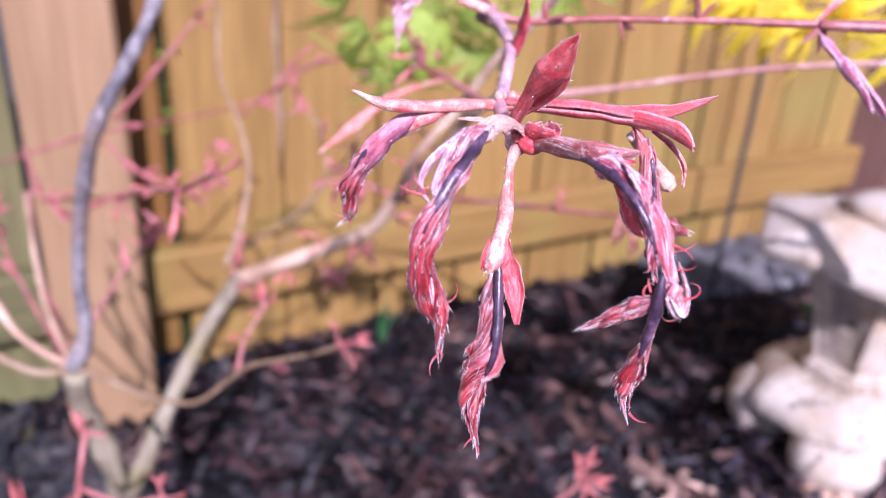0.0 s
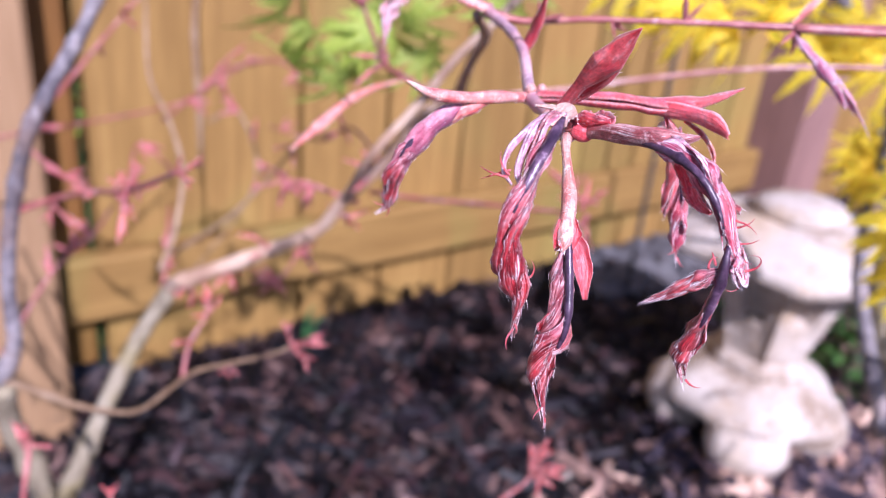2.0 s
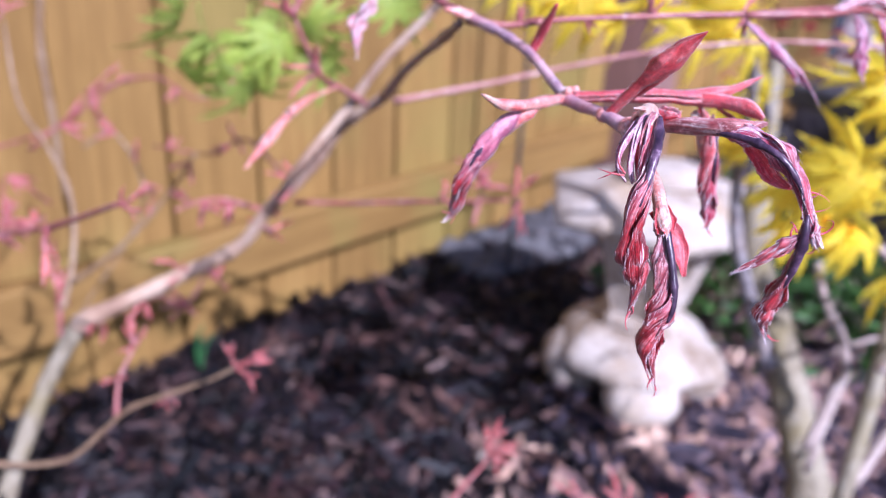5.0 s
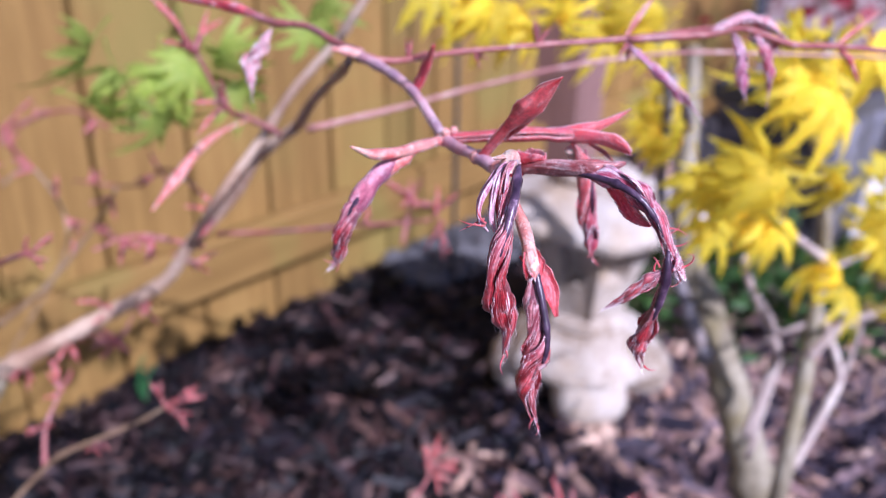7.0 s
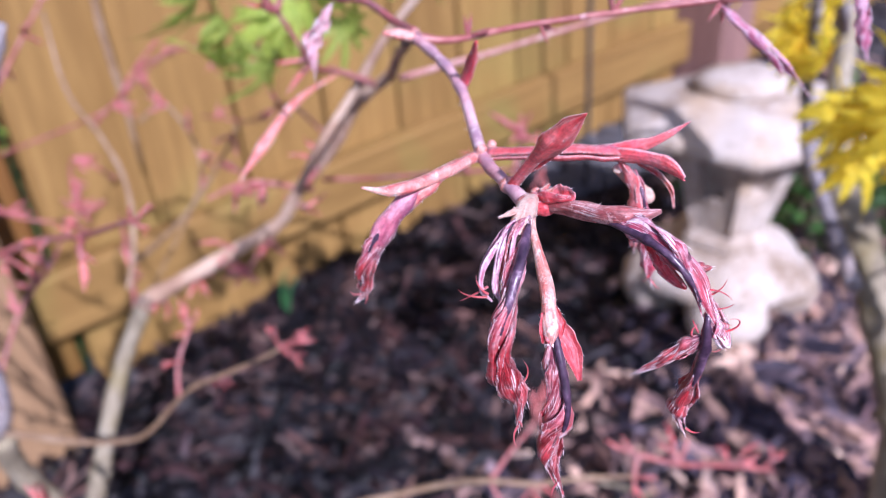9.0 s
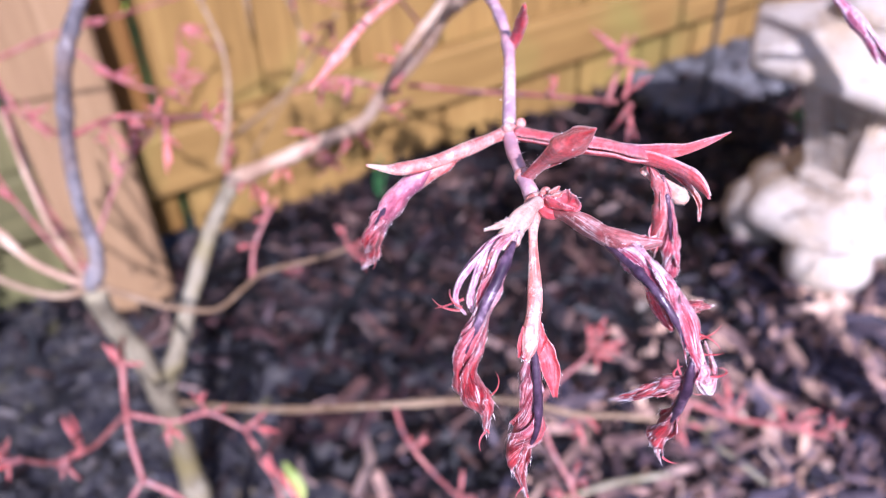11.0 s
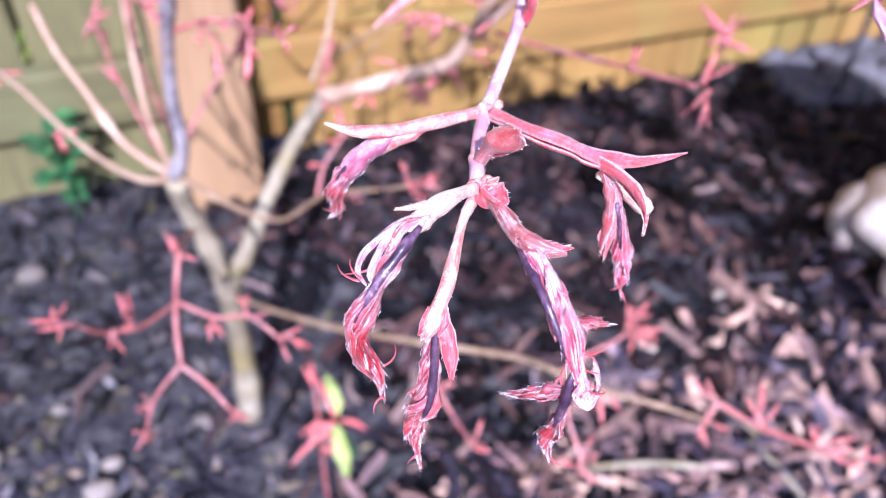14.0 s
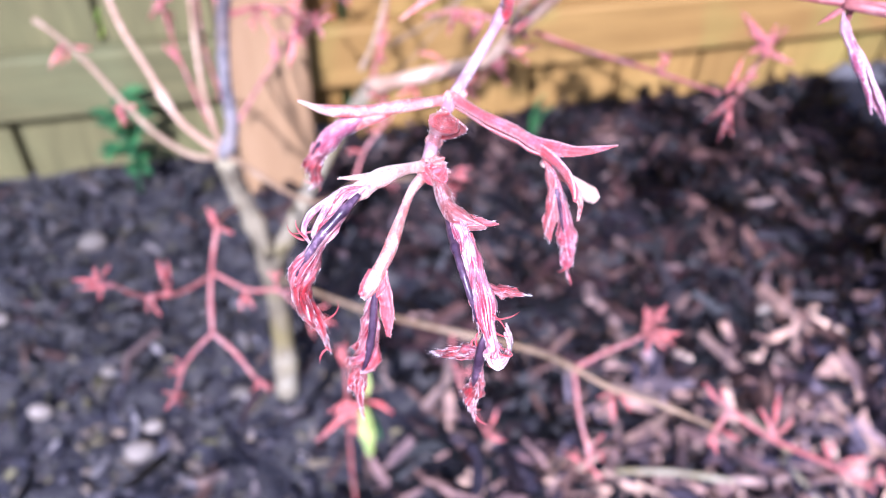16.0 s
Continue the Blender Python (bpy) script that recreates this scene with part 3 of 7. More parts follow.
def tendril(geo, start, heading, length, curl, radius, seed):
    """A thin curled leaf tip."""
    rnd = random.Random(seed)
    p, d = Vector(start), Vector(heading).normalized()
    ax = d.orthogonal().normalized()
    ax = Matrix.Rotation(rnd.random() * 6.28, 3, d) @ ax
    pts = [p.copy()]
    for k in range(6):
        d = Matrix.Rotation(radians(curl) / 6 * (0.6 + 0.15 * k), 3, ax) @ d
        p = p + d * length / 6
        pts.append(p.copy())
    tube(geo, pts, [radius, radius * 0.8, radius * 0.5, radius * 0.12], 5, 2, 0.0)


def pod(geo, points, radii, seg=16, crease=0.18, squash=0.7, per=8):
    """A plump closed bract: a swollen stem with lengthwise creases and a fine tip."""
    line = curve(points, per)
    r = spread_values(radii, len(line))
    base, n = len(geo.v), len(line)
    for i, (p, (t, s, b)) in enumerate(zip(line, frames_along(line, (0.6, -0.7, 0.2)))):
        for k in range(seg):
            a = 2 * math.pi * k / seg
            q = r[i] * (1 - crease * max(0.0, math.cos(1.5 * a + 2.2 * i / n)) ** 6)
            geo.v.append(p + s * math.cos(a) * q + b * math.sin(a) * q * squash)
            geo.uv.append((0.1 + 0.8 * k / seg, i / n))
    for i in range(n - 1):
        for k in range(seg):
            a, b = base + i * seg + k, base + i * seg + (k + 1) % seg
            geo.f.append((a, b, b + seg, a + seg))
    geo.f.append(tuple(base + k for k in reversed(range(seg))))
    geo.f.append(tuple(base + (n - 1) * seg + k for k in range(seg)))
    return line


def slab(geo, lo, hi, bevel=0.003):
    """A box with softened edges."""
    lo, hi = Vector(lo), Vector(hi)
    b = min(bevel, 0.45 * min(hi - lo))
    base = len(geo.v)
    pts = []
    for z, inset in ((lo.z, b), (lo.z + b, 0.0), (hi.z - b, 0.0), (hi.z, b)):
        x0, x1, y0, y1 = lo.x + inset, hi.x - inset, lo.y + inset, hi.y - inset
        c = b if inset == 0.0 else b * 0.5
        pts.append([(x0 + c, y0, z), (x1 - c, y0, z), (x1, y0 + c, z), (x1, y1 - c, z), (x1 - c, y1, z), (x0 + c, y1, z), (x0, y1 - c, z), (x0, y0 + c, z)])
    for row in pts:
        geo.v += [Vector(q) for q in row]
        geo.uv += [(0, 0)] * 8
    for i in range(3):
        for k in range(8):
            a, d = base + i * 8 + k, base + i * 8 + (k + 1) % 8
            geo.f.append((a, d, d + 8, a + 8))
    geo.f.append(tuple(base + k for k in reversed(range(8))))
    geo.f.append(tuple(base + 24 + k for k in range(8)))


def turned(geo, profile, sides, turn=0.0, rough=0.0, place=(0, 0, 0), seed=0):
    """A body of regular plan from (radius, height) pairs."""
    base = len(geo.v)
    for i, (r, z) in enumerate(profile):
        for k in range(sides):
            a = turn + 2 * math.pi * k / sides
            q = Vector((r * math.cos(a), r * math.sin(a), z)) + Vector(place)
            q += rough * noise.noise_vector(q * 38 + Vector((seed, 0, 0)))
            geo.v.append(q)
            geo.uv.append((k / sides, i / len(profile)))
    for i in range(len(profile) - 1):
        for k in range(sides):
            a, d = base + i * sides + k, base + i * sides + (k + 1) % sides
            geo.f.append((a, d, d + sides, a + sides))
    geo.f.append(tuple(base + k for k in reversed(range(sides))))
    geo.f.append(tuple(base + (len(profile) - 1) * sides + k for k in range(sides)))


def ball(geo, place, radii, rough=0.0, rings=9, seg=14, seed=0):
    prof = [(math.sin(math.pi * (i + 0.3) / (rings + 0.6)), -math.cos(math.pi * (i + 0.3) / (rings + 0.6))) for i in range(rings + 1)]
    base = len(geo.v)
    for r, z in prof:
        for k in range(seg):
            a = 2 * math.pi * k / seg
            q = Vector((r * math.cos(a) * radii[0], r * math.sin(a) * radii[1], z * radii[2])) + Vector(place)
            geo.v.append(q + rough * noise.noise_vector(q * 30 + Vector((seed, 3, 0))))
            geo.uv.append((k / seg, z))
    for i in range(rings):
        for k in range(seg):
            a, d = base + i * seg + k, base + i * seg + (k + 1) % seg
            geo.f.append((a, d, d + seg, a + seg))
    geo.f.append(tuple(base + k for k in reversed(range(seg))))
    geo.f.append(tuple(base + rings * seg + k for k in range(seg)))


def aim(place, heading, roll=0.0, size=1.0):
    """A pose whose z runs along heading."""
    q = Vector(heading).normalized().to_track_quat("Z", "Y").to_matrix().to_4x4()
    return Matrix.Translation(place) @ q @ Matrix.Rotation(roll, 4, "Z") @ Matrix.Scale(size, 4)

# ---- ground ----

def lie(x, y):
    """Height of the mulch."""
    near = 1.0 if max(abs(x), abs(y - 0.5)) < 2.5 else 0.2
    q = Vector((x, y, 0))
    return near * (0.010 * noise.noise(q * 5.0) + 0.005 * noise.noise(q * 17.0)) - 0.004


def steps(lo, hi, fine, far):
    out = list(np.arange(lo, hi + fine / 2, fine))
    a, b, d = out[0], out[-1], fine
    while b < far:
        d *= 1.6
        a, b = a - d, b + d
        out = [a] + out + [b]
    return out


g = Geo()
xs, ys = steps(-1.3, 1.5, 0.02, 400), steps(-0.1, 1.2, 0.02, 400)
for y in ys:
    for x in xs:
        g.v.append(Vector((x, y, lie(x, y))))
for j in range(len(ys) - 1):
    for i in range(len(xs) - 1):
        a = j * len(xs) + i
        g.f.append((a, a + 1, a + 1 + len(xs), a + len(xs)))
ground = new("ground", g.mesh("ground"))
ground.data.materials.append(m_soil)
tagged(ground, "dark damp garden soil under bark mulch", "ground", kind="structure")

# ---- fence ----
GAP0, PITCH, FACE = -0.55, 0.145, 1.10
POST_L, POST_R = -0.570, -0.467
RAIL_LO, RAIL_HI = 0.102, 0.190


def fence_run(name, label, edges, x0, x1, boards=m_board, rails=m_rail, wide=0):
    f = thing(name, ((x0 + x1) / 2, FACE, 0), label, "fence")
    rnd = random.Random(len(edges))
    for i, (a, b) in enumerate(zip(edges[:-1], edges[1:])):
        q = Geo()
        dy = rnd.random() * 0.003
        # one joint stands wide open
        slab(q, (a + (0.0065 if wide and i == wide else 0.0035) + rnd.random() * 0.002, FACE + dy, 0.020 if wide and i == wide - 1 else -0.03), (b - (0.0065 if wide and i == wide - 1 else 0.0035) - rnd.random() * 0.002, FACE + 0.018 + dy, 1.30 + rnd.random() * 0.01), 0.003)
        # the board next to the post carries the post's shadow as a darker wood
        part("board", q.mesh("board", False), m_shaded_board if wide and i == wide - 1 else boards, f, "narrow orange-brown board with the shadow of the post in its colour" if wide and i == wide - 1 else "")
    # added strips behind the joints, unseen, block the light that would come through
    for i, e in enumerate(edges[1:-1]):
        back = 0.05 if wide and i == wide - 1 else 0.0
        q = Geo()
        slab(q, (e - 0.03, FACE + 0.026 + back, -0.03), (e + 0.03, FACE + 0.040 + back, 1.28), 0.003)
        part("backing_board", q.mesh("backing_board", False), boards, f)
    for z in (RAIL_LO, 0.98):
        q = Geo()
        slab(q, (x0, FACE - 0.036, z), (x1, FACE - 0.0015, z + RAIL_HI - RAIL_LO), 0.004)
        part("rail", q.mesh("rail", False), rails, f)
    return f


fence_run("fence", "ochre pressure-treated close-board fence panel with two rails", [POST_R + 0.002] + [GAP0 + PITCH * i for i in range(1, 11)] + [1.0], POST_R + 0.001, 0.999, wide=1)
fence_run("fence", "greenish ochre close-board fence panel behind bare soil", [POST_L - 0.002 - PITCH * i for i in range(12, -1, -1)], POST_L - PITCH * 12, POST_L - 0.001, m_board_mossy, m_rail_mossy)
fence_run("fence", "ochre close-board fence panel far along the garden edge", [1.132 + PITCH * i for i in range(0, 11)], 1.131, 1.131 + PITCH * 10)


def post(lo, hi, material, label):
    p = thing("fence_post", ((lo[0] + hi[0]) / 2, (lo[1] + hi[1]) / 2, 0), label, "fence post")
    q = Geo()
    slab(q, (*lo, -0.05), (*hi, 1.36), 0.006)
    part("shaft", q.mesh("shaft", False), material, p)
    q = Geo()
    cx, cy, hw = (lo[0] + hi[0]) / 2, (lo[1] + hi[1]) / 2, (hi[0] - lo[0]) * 0.75
    turned(q, [(hw, 1.36), (hw, 1.375), (0.012, 1.40)], 4, math.pi / 4, 0, (cx, cy, 0))
    part("cap", q.mesh("cap", False), material, p)


post((POST_L, 0.988), (POST_R, 1.09), m_post, "sawn tan timber fence post with knots")
post((1.001, 0.985), (1.130, 1.115), m_far_post, "dark brown stained corner post of the fence")

# ---- stone lantern ----
LX, LY = 0.312, 0.580
lantern = thing("stone_lantern", (LX, LY, 0), "pale weathered cast-stone garden lantern on four stubby legs", "garden lantern")
TURN = radians(97)


def hex_body(geo, profile, sharp, place, turn=TURN, rough=0.0, sides=48, seed=0):
    """A body from (radius, height) pairs on a six-sided plan; sharp 1 has straight sides, 0 is round. Corners lie at turn."""
    base = len(geo.v)
    for i, (r, z) in enumerate(profile):
        for k in range(sides):
            a = 2 * math.pi * k / sides
            b = a % (math.pi / 3) - math.pi / 6
            q = r * (1 - sharp + sharp * math.cos(math.pi / 6) / math.cos(b))
            p = Vector((q * math.cos(a + turn), q * math.sin(a + turn), z)) + Vector(place)
            geo.v.append(p + rough * noise.noise_vector(p * 34 + Vector((seed, 0, 0))) + 0.35 * rough * noise.noise_vector(p * 120))
            geo.uv.append((k / sides, i / len(profile)))
    for i in range(len(profile) - 1):
        for k in range(sides):
            a, d = base + i * sides + k, base + i * sides + (k + 1) % sides
            geo.f.append((a, d, d + sides, a + sides))
    geo.f.append(tuple(base + k for k in reversed(range(sides))))
    geo.f.append(tuple(base + (len(profile) - 1) * sides + k for k in range(sides)))


# four fat rounded feet, broad across and bulging outwards
for n, a in enumerate((0.65, 2.22, 3.79, 5.36)):
    q = Geo()
    out, across = Vector((math.cos(a), math.sin(a), 0)), Vector((-math.sin(a), math.cos(a), 0))
    rows = [(0.034, -0.008), (0.042, 0.002), (0.047, 0.016), (0.050, 0.034), (0.049, 0.052), (0.043, 0.066), (0.032, 0.076), (0.014, 0.082)]
    for r, z in rows:
        c = Vector((LX, LY, z)) + out * (0.084 + 0.010 * math.sin(min(1.0, max(0.0, z) / 0.072) * math.pi))
        for k in range(20):
            b = 2 * math.pi * k / 20
            x, y = abs(math.cos(b)) ** 0.8 * math.copysign(1, math.cos(b)), abs(math.sin(b)) ** 0.8 * math.copysign(1, math.sin(b))
            p = c + out * x * r * 0.80 + across * y * r * 1.02
            q.v.append(p + 0.0022 * noise.noise_vector(p * 40 + Vector((n, 0, 0))))
            q.uv.append((k / 20, z))
    for i in range(len(rows) - 1):
        for k in range(20):
            b, d = i * 20 + k, i * 20 + (k + 1) % 20
            q.f.append((b, d, d + 20, b + 20))
    q.f.append(tuple(reversed(range(20))))
    q.f.append(tuple((len(rows) - 1) * 20 + k for k in range(20)))
    part("leg", q, m_stone, lantern)
q = Geo()
hex_body(q, [(0.080, 0.050), (0.108, 0.050), (0.117, 0.052), (0.121, 0.057), (0.122, 0.064), (0.119, 0.074), (0.112, 0.084), (0.102, 0.094), (0.090, 0.102), (0.078, 0.108), (0.068, 0.112), (0.060, 0.114)], 0.75, (LX, LY, 0), TURN, 0.0025, 48, 4)
part("base", q, m_stone, lantern, "six-sided domed stone base")
q = Geo()
hex_body(q, [(0.060, 0.108), (0.065, 0.113), (0.066, 0.120), (0.060, 0.127), (0.050, 0.132)], 0.6, (LX, LY, 0), TURN, 0.0015, 48, 7)
part("collar", q, m_stone, lantern, "narrow moulded stone collar")
# fire box: six flared faces, each with a sunk window under the roof
q = Geo()
z0, z1 = 0.128, 0.282
for k in range(6):
    a0, a1 = TURN + math.pi / 3 * k, TURN + math.pi / 3 * (k + 1)

    def corner(a, t, push=0.0):
        r = 0.054 + 0.045 * t ** 1.1 - push
        return Vector((LX + r * math.cos(a), LY + r * math.sin(a), z0 + (z1 - z0) * t))

    def inside(u, t, push):
        return corner(a0, t, push).lerp(corner(a1, t, push), u)

    us, ts = (0.0, 0.10, 0.24, 0.28, 0.5, 0.72, 0.76, 0.90, 1.0), (0.0, 0.12, 0.25, 0.40, 0.44, 0.60, 0.76, 0.80, 0.92, 1.0)
    b = len(q.v)
    for t in ts:
        for u in us:
            sunk = 0.24 < u < 0.76 and 0.40 < t < 0.80
            p = inside(u, t, 0.024 if sunk else 0.0 if u in (0.0, 1.0) else 0.003)
            q.v.append(p + 0.0018 * noise.noise_vector(p * 55))
    w = len(us)
    for i in range(len(ts) - 1):
        for n in range(w - 1):
            q.f.append((b + i * w + n, b + i * w + n + 1, b + (i + 1) * w + n + 1, b + (i + 1) * w + n))
me = q.mesh("fire_box", False)
bm = bmesh.new()
bm.from_mesh(me)
bmesh.ops.remove_doubles(bm, verts=bm.verts, dist=0.0006)
bmesh.ops.recalc_face_normals(bm, faces=bm.faces)
bm.to_mesh(me)
bm.free()
part("fire_box", me, m_stone, lantern, "hexagonal fire box with sunk windows")
q = Geo()
hex_body(q, [(0.070, 0.279), (0.110, 0.276), (0.150, 0.274), (0.160, 0.276), (0.163, 0.282), (0.163, 0.290), (0.157, 0.296), (0.120, 0.307), (0.085, 0.316), (0.058, 0.322), (0.04, 0.325)], 0.94, (LX, LY, 0), TURN, 0.0020, 60, 9)
roof = part("roof", q, m_stone, lantern, "broad low six-sided stone roof")
q = Geo()
turned(q, [(0.048, 0.316), (0.055, 0.322), (0.057, 0.331), (0.053, 0.338), (0.030, 0.344), (0.008, 0.345)], 32, 0, 0.002, (LX, LY, 0), 2)
part("finial", q, m_stone, lantern, "flat round stone cap")

# ---- rod ----
rod = thing("garden_stake", (0.488, 0.955, 0), "thin black metal garden stake standing upright in the mulch", "stake")
q = Geo()
tube(q, [(0.488, 0.955, -0.03), (0.489, 0.955, 0.3), (0.487, 0.956, 0.6), (0.488, 0.957, 0.85)], [0.0045, 0.0045, 0.0045, 0.0045], 8, 4, 0.0)
part("shaft", q, m_rod, rod)
q = Geo()
ball(q, (0.488, 0.957, 0.855), (0.009, 0.009, 0.009), 0, 6, 10)
part("knob", q, m_rod, rod)

# ---- far end of the bed ----
planter = thing("planter", (1.02, 0.50, 0), "dark blue-grey glazed square planter behind the yellow maple", "planter")
q = Geo()
turned(q, [(0.125, 0.0), (0.14, 0.02), (0.165, 0.32), (0.165, 0.33)], 4, 0.6, 0, (1.02, 0.50, 0))
part("pot", q.mesh("pot", False), m_planter, planter)
q = Geo()
turned(q, [(0.172, 0.325), (0.182, 0.33), (0.182, 0.36), (0.172, 0.365), (0.150, 0.362)], 4, 0.6, 0, (1.02, 0.50, 0))
part("rim", q.mesh("rim", False), m_rod, planter)

pavement = thing("pavement", (2.0, 0.0, 0), "pale sunlit patio paving beyond the bed", "paving", kind="structure")
for i in range(4):
    for j in range(7):
        x, y = 1.20 + 0.36 * i, 0.46 - 0.45 * (j + 1)
        if i > 0 or j > 0:
            q = Geo()
            slab(q, (x, y, -0.03), (x + 0.354, y + 0.444, 0.018 + 0.002 * ((i + j) % 3)), 0.005)
            part("slab", q.mesh("slab", False), m_paving, pavement)
q = Geo()
slab(q, (1.20, 0.01, -0.03), (1.554, 0.454, 0.020), 0.005)
part("slab", q.mesh("slab", False), m_paving, pavement)

wall = thing("wall_east", (2.65, 0.0, 0), "dull purplish brown garden wall far behind", "wall", kind="structure")
for i in range(8):
    q = Geo()
    slab(q, (2.6, -2.6 + 0.46 * i, -0.05), (2.7, -2.6 + 0.46 * (i + 1) - 0.006, 1.3), 0.006)
    part("panel", q.mesh("panel", False), m_wall, wall)
# house wall and hedge that close the garden behind the camera
wall = thing("wall_south", (0.0, -5.0, 0), "pale rendered house wall behind the bed", "wall", kind="structure")
q = Geo()
slab(q, (-7, -5.2, -0.1), (1.5, -5.0, 2.4), 0.02)
part("face", q.mesh("face", False), m_white, wall)


def foliage(name, center, spread, count, size, material, label, category, seed, stem=m_trunk):
    """A low shrub: a few stems and many small leaves with gaps."""
    rnd = random.Random(seed)
    s = thing(name, (center[0], center[1], 0), label, category)
    for k in range(5):
        q = Geo()
        a = rnd.random() * 6.28
        top = Vector(center) + Vector((math.cos(a) * spread[0] * 0.6, math.sin(a) * spread[1] * 0.6, spread[2] * 0.4))
        tube(q, [(center[0], center[1], -0.01), Vector((center[0], center[1], 0)).lerp(top, 0.5) + Vector((0, 0, 0.02)), top], [0.004, 0.003, 0.0015], 6, 3, 0.05, 0, k)
        part("stem", q, stem, s)
    q = Geo()
    for k in range(count):
        d = Vector((rnd.gauss(0, 0.45), rnd.gauss(0, 0.45), rnd.gauss(0, 0.45)))
        p = Vector((center[0] + d.x * spread[0], center[1] + d.y * spread[1], max(0.01, center[2] + d.z * spread[2])))
        h = (d + Vector((rnd.gauss(0, 0.5), rnd.gauss(0, 0.5), 0.3))).normalized()
        w = h.orthogonal().normalized()
        w = Matrix.Rotation(rnd.random() * 6.28, 3, h) @ w
        n = h.cross(w)
        l = size * (0.6 + 0.8 * rnd.random())
        b = len(q.v)
        q.v += [p, p + h * l * 0.35 + w * l * 0.22 + n * l * 0.05, p + h * l * 0.75 + w * l * 0.15, p + h * l - n * l * 0.1,
                p + h * l * 0.75 - w * l * 0.15, p + h * l * 0.35 - w * l * 0.22 + n * l * 0.05, p + h * l * 0.5 - n * l * 0.06]
        q.f += [(b, b + 1, b + 6), (b + 1, b + 2, b + 6), (b + 2, b + 3, b + 6), (b + 3, b + 4, b + 6), (b + 4, b + 5, b + 6), (b + 5, b, b + 6)]
    tagged(part("foliage", q, material, s), kind="stuff")
    return s


foliage("shrub", (0.56, 0.56, 0.10), (0.12, 0.12, 0.14), 420, 0.035, m_shrub, "low dark green shrub beside the lantern", "shrub", 3)
foliage("shrub", (0.70, 0.36, 0.06), (0.16, 0.14, 0.10), 420, 0.035, m_shrub, "low green shrub under the yellow maple", "shrub", 4)
foliage("shrub", (0.95, 0.20, 0.14), (0.22, 0.18, 0.20), 420, 0.045, m_yellow, "golden-leaved shrub at the end of the bed", "shrub", 5)
foliage("shrub", (2.1, 0.62, 0.62), (0.55, 0.40, 0.40), 700, 0.06, m_redleaf, "red-leaved shrub against the far wall", "shrub", 6)

# ---- leaves and buds shared by the trees ----


def bud_mesh(seed):
    rnd = random.Random(seed)
    q = Geo()
    bx, by = rnd.uniform(-0.22, 0.22), rnd.uniform(-0.22, 0.22)
    tube(q, [(0, 0, 0), (bx * 0.3, by * 0.3, 0.3), (bx, by, 0.62), (bx * 1.9, by * 1.9, 1.0)], [0.045, 0.085, 0.078, 0.006], 8, 4, 0.06)
    me = q.mesh("bud_leaf")
    me.materials.append(m_bud if seed < 6 else m_mauve)
    return me


def palm_mesh(seed, material, lobes=7, narrow=0.15, droop=0.55):
    """A maple leaf: a fan of toothed lobes, folded along their ribs and hanging from the stalk."""
    rnd = random.Random(seed)
    q = Geo()
    for k in range(lobes):
        a = radians(-118 + 236 * k / (lobes - 1)) + rnd.gauss(0, 0.07)
        length = (1 - 0.42 * abs(a) / radians(118)) * (0.9 + 0.2 * rnd.random())
        d0 = Vector((math.sin(a), 0, math.cos(a)))
        across = Vector((math.cos(a), 0, -math.sin(a)))
        bend = droop * (0.7 + 0.6 * rnd.random())
        base, n = len(q.v), 9
        for i in range(n + 1):
            s = i / n
            w = narrow * (math.sin(math.pi * min(1, 0.12 + 0.88 * s)) ** 0.8) * (1.0 if i < n else 0.05) * (1 + (0.22 if i % 2 else -0.12))
            c = d0 * length * (s - 0.12 * bend * s ** 2) + Vector((0, -bend * length * s * s * 0.62, 0))
            up = Vector((0, 0.35 * w, 0))
            q.v += [c - across * w + up, c, c + across * w + up]
            q.uv += [(0, s), (0.5, s), (1, s)]
        for i in range(n):
            b = base + 3 * i
            q.f += [(b, b + 1, b + 4, b + 3), (b + 1, b + 2, b + 5, b + 4)]
    tube(q, [(0, 0.0, 0), (0, 0.08, -0.25), (0, 0.22, -0.5)], [0.018, 0.014, 0.018], 5, 2, 0)
    me = q.mesh("maple_leaf")
    me.materials.append(material)
    return me


BUDS = [bud_mesh(k) for k in range(6)]
FAR_BUDS = [bud_mesh(6 + k) for k in range(6)]
YELLOWS = [palm_mesh(k, m_yellow, 7, 0.10, 1.35) for k in range(4)]
GREENS = [palm_mesh(20 + k, m_green, 9, 0.07, 1.1) for k in range(3)]


def placed(name, me, m, parent):
    ob = new(name, me)
    ob.parent = parent
    if parent.parent is None:
        ob.matrix_parent_inverse = Matrix.Translation(-Vector(parent.location))
    ob.matrix_basis = m
    return ob


def buds(parent, place, heading, size, count, seed, spread=0.7, kinds=BUDS):
    rnd = random.Random(seed)
    for _ in range(count):
        h = Vector(heading).normalized() + Vector((rnd.gauss(0, spread), rnd.gauss(0, spread), rnd.gauss(0, spread)))
        placed("leaf_bud", kinds[rnd.randrange(6)], aim(Vector(place) - h.normalized() * size * 0.05, h, rnd.random() * 6.28, size * (0.7 + 0.6 * rnd.random())), parent)


def limb(name, parent, points, radii, material, label="", seg=8, knots=2, seed=1):
    q = Geo()
    tube(q, points, radii, seg, 7, 0.05, knots, seed)
    return part(name, q, material, parent, label)


